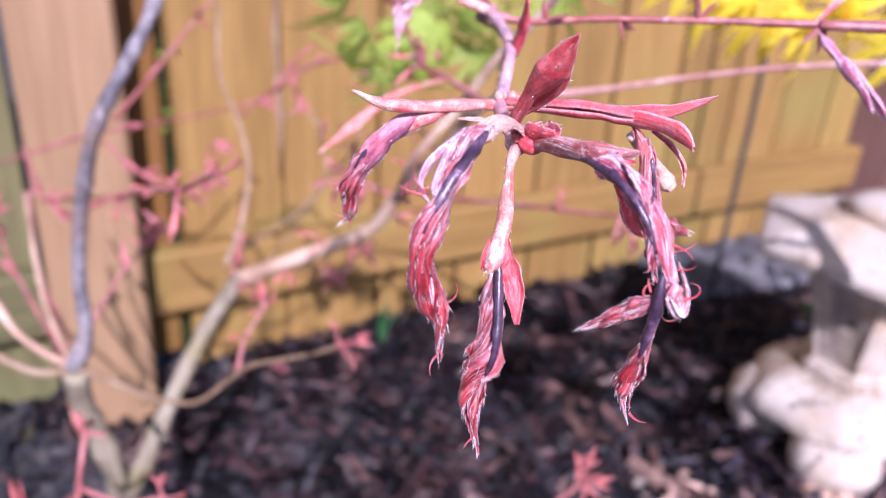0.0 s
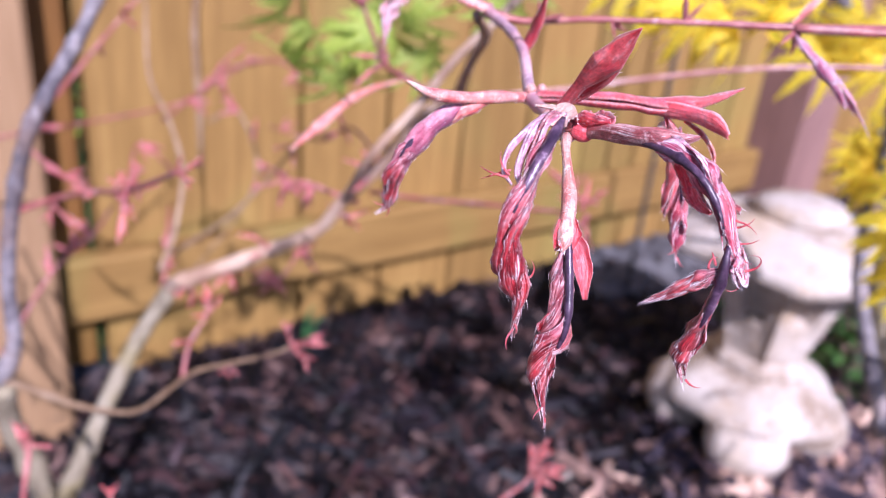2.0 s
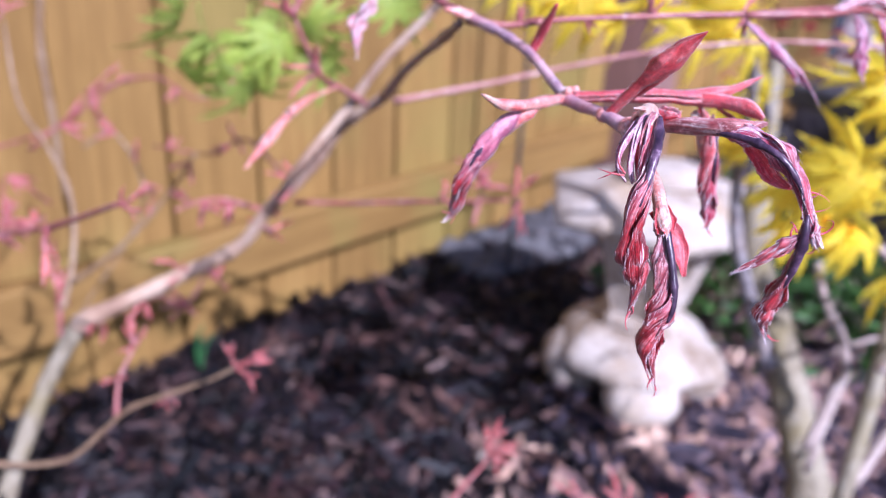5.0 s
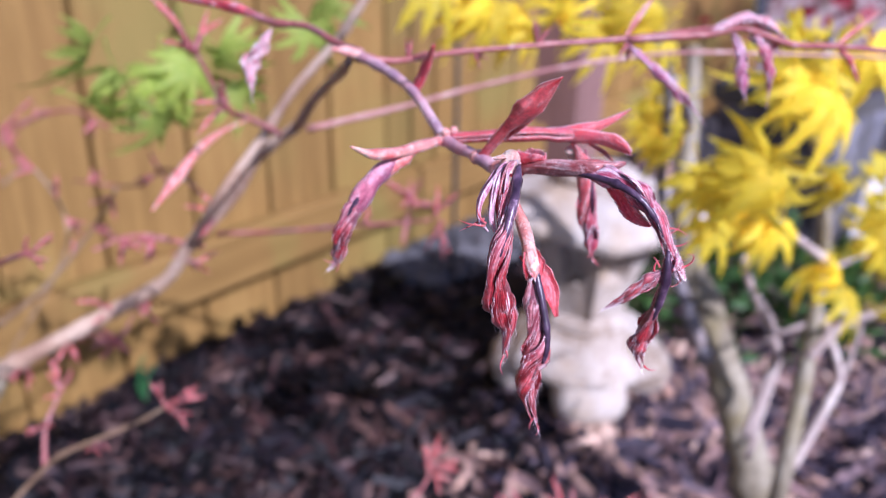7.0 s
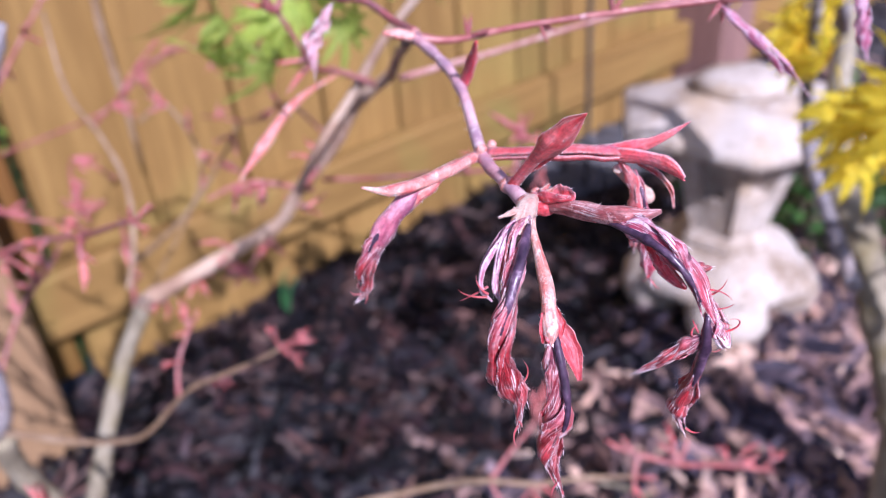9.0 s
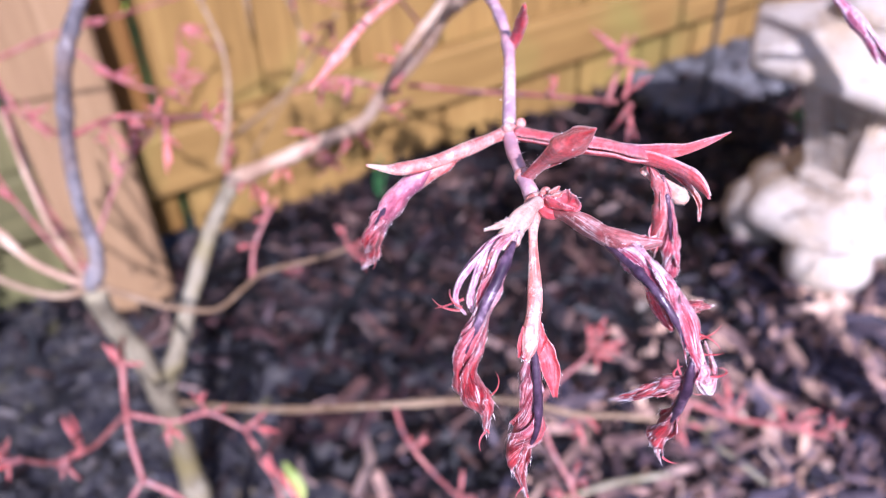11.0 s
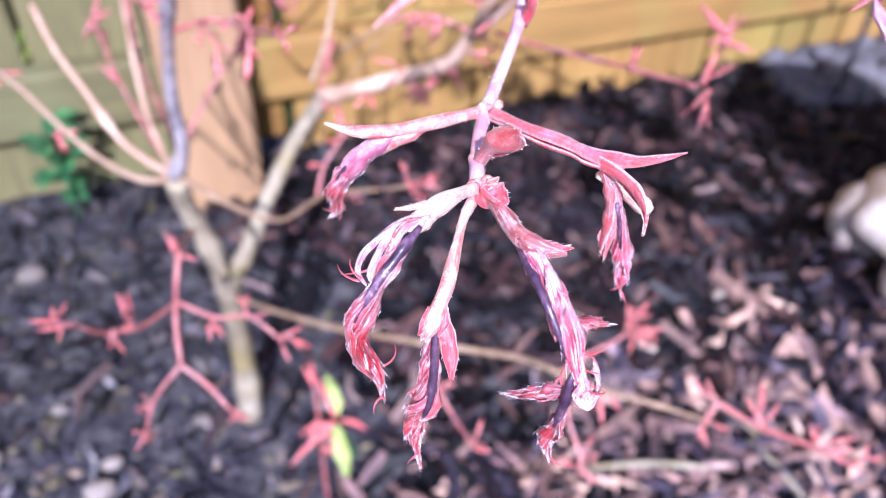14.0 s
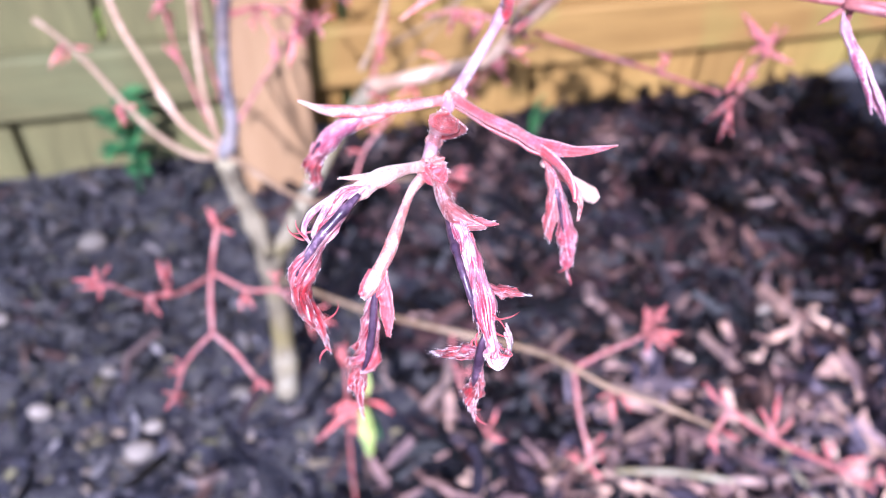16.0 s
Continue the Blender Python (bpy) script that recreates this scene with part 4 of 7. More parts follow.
# ---- the red maple ----
maple = thing("maple_tree", (-0.552, 0.632, 0), "young red-leaved maple just coming into leaf in front of the fence", "tree")
trunk = limb("trunk", maple, [(-0.552, 0.632, -0.001), (-0.548, 0.624, 0.08), (-0.547, 0.613, 0.156), (-0.548, 0.596, 0.225), (-0.556, 0.597, 0.273), (-0.564, 0.59, 0.313), (-0.566, 0.576, 0.348)], [0.0125, 0.0105, 0.0095, 0.0095, 0.0075, 0.007, 0.0085], m_trunk, "pale grey-tan young trunk", 12, 4, 1)
limb("branch", maple, [(-0.566, 0.578, 0.35), (-0.557, 0.563, 0.381), (-0.556, 0.558, 0.419), (-0.552, 0.55, 0.457), (-0.546, 0.54, 0.49), (-0.541, 0.525, 0.516), (-0.533, 0.52, 0.534), (-0.522, 0.515, 0.554), (-0.513, 0.51, 0.571), (-0.504, 0.506, 0.592)], [0.0058, 0.0046, 0.0041, 0.0041, 0.0041, 0.0038, 0.0036, 0.0035, 0.0033, 0.0030], m_branch, "grey upright branch", 10, 7, 2)
limb("branch", maple, [(-0.545, 0.594, 0.223), (-0.53, 0.588, 0.256), (-0.505, 0.593, 0.303), (-0.479, 0.596, 0.348), (-0.457, 0.59, 0.384)], [0.00731, 0.00645, 0.00585, 0.00568, 0.00585], m_trunk, "pale side branch", 10, 3, 3)
limb("branch", maple, [(-0.457, 0.59, 0.384), (-0.444, 0.555, 0.408), (-0.418, 0.512, 0.438), (-0.406, 0.478, 0.462), (-0.402, 0.454, 0.49), (-0.395, 0.427, 0.518), (-0.394, 0.404, 0.544), (-0.393, 0.377, 0.563)], [0.0066, 0.0050, 0.0042, 0.0037, 0.0035, 0.0031, 0.0026, 0.0024], m_light, "grey arching branch", 10, 5, 4)
limb("branch", maple, [(-0.393, 0.377, 0.563), (-0.42, 0.336, 0.585), (-0.447, 0.295, 0.603), (-0.48, 0.258, 0.615)], [0.0025, 0.0018, 0.0013, 0.0011], m_brown, "", 8, 3, 5)
limb("branch", maple, [(-0.402, 0.454, 0.490), (-0.411, 0.430, 0.508)] + [(-0.416, 0.406, 0.53), (-0.405, 0.387, 0.558), (-0.401, 0.37, 0.58), (-0.395, 0.35, 0.601), (-0.396, 0.336, 0.615), (-0.391, 0.319, 0.638)], [0.0020, 0.0021, 0.0022, 0.0021, 0.0019, 0.0018, 0.0017, 0.0016], m_light, "", 8, 2, 6)
arch = limb("twig", maple, [(-0.479, 0.257, 0.616), (-0.472, 0.25, 0.615), (-0.462, 0.24, 0.617), (-0.452, 0.231, 0.618), (-0.443, 0.222, 0.619), (-0.43, 0.21, 0.62), (-0.418, 0.203, 0.621), (-0.406, 0.196, 0.622)], [0.0011, 0.0008, 0.0007, 0.0007, 0.0007, 0.0009, 0.0007, 0.0006], m_twig, "slender purple-red twig", 8, 6, 7)
arch2 = limb("twig", maple, [(-0.43, 0.209, 0.62), (-0.414, 0.195, 0.621), (-0.404, 0.189, 0.622), (-0.394, 0.179, 0.618), (-0.381, 0.171, 0.617), (-0.365, 0.157, 0.615)], [0.0010, 0.0008, 0.0009, 0.0009, 0.0008, 0.0007], m_twig, "", 8, 4, 8)
limb("twig", maple, [(-0.392, 0.372, 0.562), (-0.369, 0.341, 0.572), (-0.351, 0.316, 0.581), (-0.328, 0.284, 0.591), (-0.304, 0.248, 0.598), (-0.279, 0.209, 0.599), (-0.257, 0.172, 0.599)], [0.0014, 0.0011, 0.0010, 0.0009, 0.0009, 0.0008, 0.0007], m_rose, "", 8, 5, 9)
hang = limb("twig", maple, [(-0.478, 0.256, 0.617), (-0.476, 0.266, 0.618), (-0.475, 0.278, 0.621), (-0.476, 0.29, 0.621), (-0.48, 0.299, 0.624), (-0.486, 0.306, 0.626)], [0.0012, 0.0010, 0.0009, 0.0010, 0.0007, 0.0004], m_twig, "", 8, 3, 10)
pk = limb("twig", maple, [(-0.4, 0.381, 0.56), (-0.419, 0.378, 0.571), (-0.435, 0.369, 0.579), (-0.448, 0.367, 0.602)], [0.0016, 0.0012, 0.0010, 0.0007], m_twig, "", 8, 3, 11)
c3 = limb("twig", maple, [(-0.396, 0.439, 0.497), (-0.385, 0.41, 0.502), (-0.371, 0.377, 0.509), (-0.361, 0.349, 0.515), (-0.358, 0.331, 0.52)], [0.0013, 0.0011, 0.0010, 0.0009, 0.0008], m_twig, "", 7, 3, 12)
low = limb("twig", maple, [(-0.566, 0.578, 0.35), (-0.552, 0.556, 0.352), (-0.536, 0.532, 0.352), (-0.52, 0.51, 0.355), (-0.507, 0.492, 0.363), (-0.493, 0.479, 0.381), (-0.483, 0.467, 0.396), (-0.469, 0.45, 0.407), (-0.456, 0.434, 0.417), (-0.449, 0.42, 0.428)], [0.00208, 0.00184, 0.00168, 0.00152, 0.00144, 0.00128, 0.00120, 0.00112, 0.00104, 0.00096], m_tan, "tan drooping twig turning red", 8, 5, 13)
lside = limb("twig", maple, [(-0.488, 0.474, 0.389), (-0.482, 0.481, 0.402), (-0.476, 0.485, 0.409), (-0.466, 0.489, 0.418)], [0.0013, 0.0011, 0.0010, 0.0008], m_twig, "", 7, 2, 14)
s1 = limb("branch", maple, [(-0.566, 0.577, 0.349), (-0.587, 0.576, 0.353), (-0.609, 0.586, 0.367), (-0.628, 0.601, 0.387), (-0.643, 0.614, 0.407), (-0.658, 0.624, 0.424), (-0.674, 0.632, 0.438)], [0.00274, 0.00245, 0.00230, 0.00216, 0.00202, 0.00187, 0.00173], m_tan, "tan whippy side shoot", 8, 3, 15)
limb("branch", maple, [(-0.567, 0.577, 0.35), (-0.593, 0.596, 0.37), (-0.609, 0.619, 0.399), (-0.622, 0.638, 0.424), (-0.629, 0.654, 0.449)], [0.00272, 0.00245, 0.00224, 0.00204, 0.00190], m_brown, "", 8, 3, 16)
limb("branch", maple, [(-0.567, 0.578, 0.35), (-0.572, 0.604, 0.36), (-0.576, 0.632, 0.372), (-0.577, 0.668, 0.394), (-0.576, 0.71, 0.423)], [0.00224, 0.00196, 0.00182, 0.00168, 0.00154], m_brown, "", 8, 3, 17)
limb("branch", maple, [(-0.462, 0.598, 0.394), (-0.446, 0.613, 0.416), (-0.432, 0.636, 0.449), (-0.431, 0.664, 0.478), (-0.435, 0.693, 0.505), (-0.425, 0.726, 0.554)], [0.0022, 0.0018, 0.0016, 0.0015, 0.0014, 0.0012], m_tan, "tan whippy shoot before the fence", 8, 4, 18)
limb("branch", maple, [(-0.267, 1.088, 0.28), (-0.266, 1.088, 0.358), (-0.268, 1.088, 0.43), (-0.268, 1.088, 0.476), (-0.26, 1.088, 0.526)], [0.0010, 0.0034, 0.0036, 0.0036, 0.0034], m_tan, "tan stem close to the fence", 8, 4, 19)
e1 = limb("twig", maple, [(-0.541, 0.584, 0.215), (-0.516, 0.521, 0.253), (-0.486, 0.458, 0.291), (-0.448, 0.393, 0.332), (-0.412, 0.354, 0.35), (-0.402, 0.324, 0.368), (-0.383, 0.309, 0.362), (-0.36, 0.296, 0.358), (-0.338, 0.281, 0.353)], [0.00216, 0.00207, 0.00198, 0.00189, 0.00171, 0.00162, 0.00135, 0.00117, 0.00099], m_tan, "long low tan-red twig", 8, 6, 20)
e2 = limb("twig", maple, [(-0.401, 0.322, 0.367), (-0.402, 0.306, 0.351), (-0.401, 0.295, 0.341), (-0.402, 0.286, 0.334)], [0.0013, 0.0011, 0.0011, 0.0008], m_twig, "", 7, 2, 21)
e3 = limb("twig", maple, [(-0.4, 0.323, 0.368), (-0.384, 0.324, 0.375), (-0.369, 0.324, 0.38), (-0.363, 0.325, 0.384)], [0.0014, 0.0012, 0.0010, 0.0009], m_twig, "", 7, 2, 22)
e4 = limb("twig", maple, [(-0.33, 0.285, 0.36), (-0.31, 0.271, 0.348), (-0.284, 0.258, 0.337), (-0.262, 0.241, 0.328)], [0.0016, 0.0015, 0.0014, 0.0008], m_twig, "", 7, 3, 23)
limb("twig", maple, [(-0.338, 0.281, 0.353), (-0.334, 0.283, 0.357), (-0.33, 0.285, 0.36)], [0.0012, 0.0014, 0.0016], m_twig, "", 7, 1, 24)
f1 = limb("twig", maple, [(-0.562, 0.517, 0.348), (-0.568, 0.432, 0.406), (-0.577, 0.412, 0.382), (-0.58, 0.394, 0.363)], [0.00160, 0.00136, 0.00128, 0.00120], m_twig, "", 7, 3, 25)
f2 = limb("twig", maple, [(-0.58, 0.394, 0.363), (-0.59, 0.39, 0.356), (-0.598, 0.386, 0.348), (-0.604, 0.378, 0.337)], [0.00119, 0.00102, 0.00102, 0.00076], m_twig, "", 7, 2, 26)
f3 = limb("twig", maple, [(-0.58, 0.394, 0.363), (-0.57, 0.384, 0.356), (-0.562, 0.372, 0.348)], [0.0014, 0.0013, 0.0010], m_twig, "", 7, 2, 27)
f4 = limb("twig", maple, [(-0.575, 0.415, 0.387), (-0.558, 0.404, 0.381), (-0.542, 0.398, 0.382), (-0.53, 0.386, 0.374)], [0.00119, 0.00110, 0.00110, 0.00085], m_twig, "", 7, 2, 28)
f5 = limb("twig", maple, [(-0.577, 0.438, 0.365), (-0.595, 0.417, 0.374), (-0.61, 0.402, 0.39), (-0.619, 0.39, 0.412)], [0.0014, 0.0013, 0.0012, 0.0008], m_twig, "", 7, 2, 29)
tw = limb("twig", maple, [(-0.446, 0.392, 0.332), (-0.449, 0.375, 0.323), (-0.446, 0.356, 0.314), (-0.44, 0.336, 0.306)], [0.0013, 0.0012, 0.0011, 0.0008], m_twig, "", 7, 2, 30)

# buds on them
def bud_site(seed, own, where, way, size, count):
    """A twig end: short knuckled spurs in opposite pairs, each tipped with a slender bud."""
    rnd = random.Random(1000 + seed)
    d = Vector(way).normalized()
    side = Matrix.Rotation(rnd.random() * 3.14, 3, d) @ d.orthogonal().normalized()
    ways = [d + 0.15 * side, 0.75 * d + 0.8 * side, 0.75 * d - 0.8 * side, 0.3 * d + 0.9 * d.cross(side)][:max(2, min(4, count + 1))]
    p = Vector(where)
    for k, w in enumerate(ways):
        w = (w + Vector((rnd.gauss(0, 0.15), rnd.gauss(0, 0.15), rnd.gauss(0, 0.15)))).normalized()
        l = size * (0.45 if k == 0 else 0.35) * (0.8 + 0.5 * rnd.random())
        tip = p + w * l
        bend = p.lerp(tip, 0.5) + 0.12 * l * side
        q = Geo()
        tube(q, [p - w * size * 0.05, bend, tip], [size * 0.075, size * 0.055, size * 0.075], 7, 4, 0.08, 1, seed * 7 + k)
        part("spur", q, m_twig, own)
        for n in range(2 if k == 0 else 1 + rnd.randrange(2)):
            h = w + 0.32 * Vector((rnd.gauss(0, 1), rnd.gauss(0, 1), rnd.gauss(0.2, 1)))
            placed("leaf_bud", BUDS[rnd.randrange(6)], aim(tip - h.normalized() * size * 0.06, h, rnd.random() * 6.28, size * (0.45 + 0.4 * rnd.random())), own)


bud_site(0, low, (-0.449, 0.42, 0.428), (0.3, -0.4, 0.3), 0.016, 3)
bud_site(1, low, (-0.449, 0.420, 0.428), (0.4, -0.3, -0.5), 0.014, 2)
bud_site(2, low, (-0.470, 0.452, 0.404), (0.2, 0, -1), 0.010, 2)
bud_site(3, lside, (-0.466, 0.489, 0.418), (0.2, 0.0, 0.8), 0.016, 5)
bud_site(4, lside, (-0.480, 0.482, 0.405), (-0.5, 0, 0.2), 0.012, 2)
bud_site(5, c3, (-0.356, 0.329, 0.522), (0.4, -0.4, 0.5), 0.013, 1)
bud_site(6, c3, (-0.354, 0.327, 0.519), (0.2, -0.1, -1), 0.016, 1)
bud_site(7, c3, (-0.366, 0.362, 0.512), (0.2, 0.2, 1), 0.012, 1)
bud_site(8, e2, (-0.402, 0.288, 0.336), (0.1, -0.2, -1), 0.012, 2)
bud_site(9, e2, (-0.401, 0.292, 0.339), (0.8, -0.2, -0.2), 0.012, 2)
bud_site(10, e3, (-0.363, 0.325, 0.384), (0.4, 0.1, 0.6), 0.018, 4)
bud_site(11, e3, (-0.363, 0.325, 0.384), (0.8, -0.3, 0.0), 0.016, 3)
bud_site(12, e4, (-0.264, 0.246, 0.329), (0.8, -0.3, 0.0), 0.016, 2)
bud_site(13, e4, (-0.282, 0.256, 0.336), (0.8, 0.3, 0.4), 0.017, 2)
bud_site(14, e4, (-0.308, 0.272, 0.347), (0.2, 0.3, 1.0), 0.018, 2)
bud_site(15, e4, (-0.330, 0.285, 0.359), (-0.6, 0.3, 0.7), 0.015, 1)
bud_site(16, e1, (-0.338, 0.281, 0.353), (0.2, -0.4, -0.8), 0.013, 3)
bud_site(17, e1, (-0.383, 0.309, 0.362), (0.1, -0.2, -1), 0.016, 2)
bud_site(18, f1, (-0.570, 0.430, 0.404), (0.1, -0.1, 1), 0.014, 2)
bud_site(19, f2, (-0.604, 0.378, 0.337), (0.0, -0.1, -1), 0.013, 3)
bud_site(20, f2, (-0.598, 0.386, 0.348), (-0.8, 0, 0.2), 0.010, 2)
bud_site(21, f3, (-0.562, 0.372, 0.348), (0.5, -0.3, -0.5), 0.015, 2)
bud_site(22, f4, (-0.530, 0.386, 0.374), (0.6, -0.2, -0.3), 0.014, 2)
bud_site(23, f4, (-0.542, 0.398, 0.382), (0.4, 0.1, 0.9), 0.013, 2)
bud_site(24, f4, (-0.560, 0.404, 0.381), (-0.1, -0.3, -1), 0.014, 2)
bud_site(25, f5, (-0.619, 0.390, 0.412), (-0.8, 0.1, 0.5), 0.016, 2)
bud_site(26, f5, (-0.606, 0.404, 0.388), (0.2, -0.2, -0.8), 0.012, 2)
bud_site(27, f5, (-0.600, 0.412, 0.380), (-0.2, 0.1, 1), 0.018, 2)
bud_site(28, tw, (-0.440, 0.336, 0.306), (0.5, -0.2, -0.6), 0.015, 3)
bud_site(29, tw, (-0.448, 0.370, 0.320), (0.6, 0.1, -0.2), 0.010, 2)
bud_site(30, pk, (-0.448, 0.367, 0.602), (-0.2, 0.1, 1), 0.018, 2)
bud_site(31, pk, (-0.435, 0.369, 0.579), (-0.5, 0.3, 0.3), 0.016, 3)
for k, (where, way) in enumerate((((-0.450, 0.570, 0.397), (0.2, -0.3, -1)), ((-0.436, 0.540, 0.417), (0.3, -0.2, -0.9)), ((-0.420, 0.515, 0.436), (-0.5, 0.1, 0.8)), ((-0.410, 0.490, 0.452), (0.2, 0.1, -1)), ((-0.403, 0.462, 0.478), (0.8, 0.1, -0.3)), ((-0.397, 0.436, 0.508), (-0.7, 0.2, 0.4)))):
    bud_site(40 + k, maple, where, way, 0.017, 1 + k % 3)
bud_site(32, s1, (-0.628, 0.601, 0.387), (0.0, -0.2, -1), 0.016, 2)
bud_site(33, s1, (-0.658, 0.624, 0.424), (-0.2, 0, -1), 0.02, 2)

# rosy twig reaching forward from the upright branch
rosy = limb("twig", maple, [(-0.550, 0.548, 0.468), (-0.530, 0.535, 0.478), (-0.518, 0.495, 0.494), (-0.5128, 0.453, 0.509), (-0.5115, 0.383, 0.540)], [0.0018, 0.0015, 0.0014, 0.0014, 0.0010], m_twig, "rosy forward twig with opening buds", 8, 4, 61)
bud_site(60, rosy, (-0.5115, 0.385, 0.539), (0.1, -0.7, 0.4), 0.012, 2)
bud_site(61, rosy, (-0.5128, 0.453, 0.509), (0.0, -0.45, -0.5), 0.024, 1)
bud_site(62, rosy, (-0.518, 0.495, 0.494), (-0.6, -0.1, 0.3), 0.012, 1)
bud_site(63, rosy, (-0.530, 0.540, 0.474), (0.3, -0.2, -0.9), 0.015, 1)
bud_site(64, rosy, (-0.514, 0.470, 0.503), (0.2, 0.1, 0.9), 0.010, 1)
# fine purple twigs with buds in front of the fence
def fine_twig(k, pts, r, sites):
    q = limb("twig", maple, pts, [r * 1.3, r, r * 0.75], m_tan if k in (5, 10) else m_twig, "", 6, 3, 50 + k)
    rnd = random.Random(k)
    line = curve(pts, 4)
    for j in range(sites):
        i = rnd.randrange(len(line) // 3, len(line))
        buds(q, line[min(i, len(line) - 1)], (rnd.gauss(0, 1), rnd.gauss(0, 0.5), rnd.gauss(0.2, 1)), 0.018, rnd.randrange(2, 4), 300 + 10 * k + j, 0.6, FAR_BUDS)


fine_twig(0, [(-0.506, 0.756, 0.458), (-0.481, 0.749, 0.487), (-0.456, 0.742, 0.518), (-0.42, 0.736, 0.56)], 0.0016, 3)
fine_twig(1, [(-0.593, 0.896, 0.387), (-0.522, 0.842, 0.422), (-0.462, 0.788, 0.445), (-0.394, 0.732, 0.474), (-0.368, 0.706, 0.513)], 0.0012, 5)
fine_twig(2, [(-0.517, 0.732, 0.449), (-0.497, 0.702, 0.43), (-0.47, 0.674, 0.423), (-0.444, 0.656, 0.434)], 0.0012, 5)
fine_twig(3, [(-0.572, 0.76, 0.442), (-0.567, 0.73, 0.415), (-0.554, 0.706, 0.408)], 0.0012, 4)
fine_twig(4, [(-0.574, 0.766, 0.403), (-0.576, 0.756, 0.338), (-0.564, 0.741, 0.279), (-0.564, 0.748, 0.249)], 0.0016, 2)
fine_twig(5, [(-0.422, 0.703, 0.355), (-0.391, 0.661, 0.397), (-0.367, 0.626, 0.444), (-0.362, 0.595, 0.479)], 0.0013, 3)
fine_twig(6, [(-0.393, 0.784, 0.395), (-0.42, 0.79, 0.423), (-0.44, 0.759, 0.393)], 0.0011, 4)
fine_twig(7, [(-0.394, 0.807, 0.437), (-0.362, 0.771, 0.475), (-0.334, 0.733, 0.506)], 0.0011, 4)
fine_twig(8, [(-0.389, 0.617, 0.372), (-0.378, 0.596, 0.37), (-0.364, 0.588, 0.394)], 0.0010, 3)
fine_twig(9, [(-0.356, 0.772, 0.487), (-0.324, 0.72, 0.505), (-0.312, 0.673, 0.495), (-0.29, 0.635, 0.515)], 0.0012, 5)
fine_twig(10, [(-0.369, 0.76, 0.446), (-0.346, 0.749, 0.456), (-0.344, 0.719, 0.4), (-0.401, 0.741, 0.307)], 0.0012, 3)
fine_twig(11, [(-0.302, 0.572, 0.453), (-0.307, 0.618, 0.474), (-0.32, 0.646, 0.458), (-0.341, 0.696, 0.457)], 0.0011, 3)
fine_twig(12, [(-0.566, 0.593, 0.337), (-0.581, 0.634, 0.363), (-0.592, 0.67, 0.386), (-0.599, 0.706, 0.41)], 0.0012, 5)
fine_twig(13, [(-0.559, 0.641, 0.329), (-0.519, 0.667, 0.372), (-0.489, 0.675, 0.392), (-0.468, 0.686, 0.411)], 0.0012, 4)
fine_twig(14, [(-0.389, 0.464, 0.481), (-0.421, 0.474, 0.494), (-0.446, 0.471, 0.495)], 0.0012, 2)
fine_twig(15, [(-0.447, 0.654, 0.342), (-0.431, 0.689, 0.362), (-0.415, 0.729, 0.386)], 0.0016, 2)
fine_twig(16, [(-0.286, 0.41, 0.464), (-0.275, 0.413, 0.487), (-0.269, 0.41, 0.501)], 0.0010, 3)

# a pair of young leaves on the hanging twig, the pink leaf and the long buds of the arching twig


def young_leaf(parent, points, widths, side, seed, label="", material=m_fold, fold=0.55, pleats=3, twist=40, hair=60, rib=True, ragged=0.25, depth=0.25, curl=0.0):
    q = body = Geo()
    line = blade(q, points, [w * 0.001 for w in widths], side, fold, pleats, depth, twist, 0.00022, 8, 14, ragged, seed, curl)
    ob = part("leaf", q, material, parent, label)
    if rib:
        q = Geo()
        r = [w * 0.00011 + 0.00018 for w in widths]
        off = Vector(side).normalized().cross(line[-1] - line[0]).normalized() * (-0.0002)
        tube(q, [p + off for p in line[::4]] + [line[-1] + off], r, 6, 2, 0.1, 0, seed)
        part("midrib", q, m_rib, ob, "dark purple midrib")
    if hair:
        q = Geo()
        leaf_down(q, body, line, 14, hair * 2, 0.0005, seed)
        part("down", q, m_hair, ob, "pale silky down")
    return ob


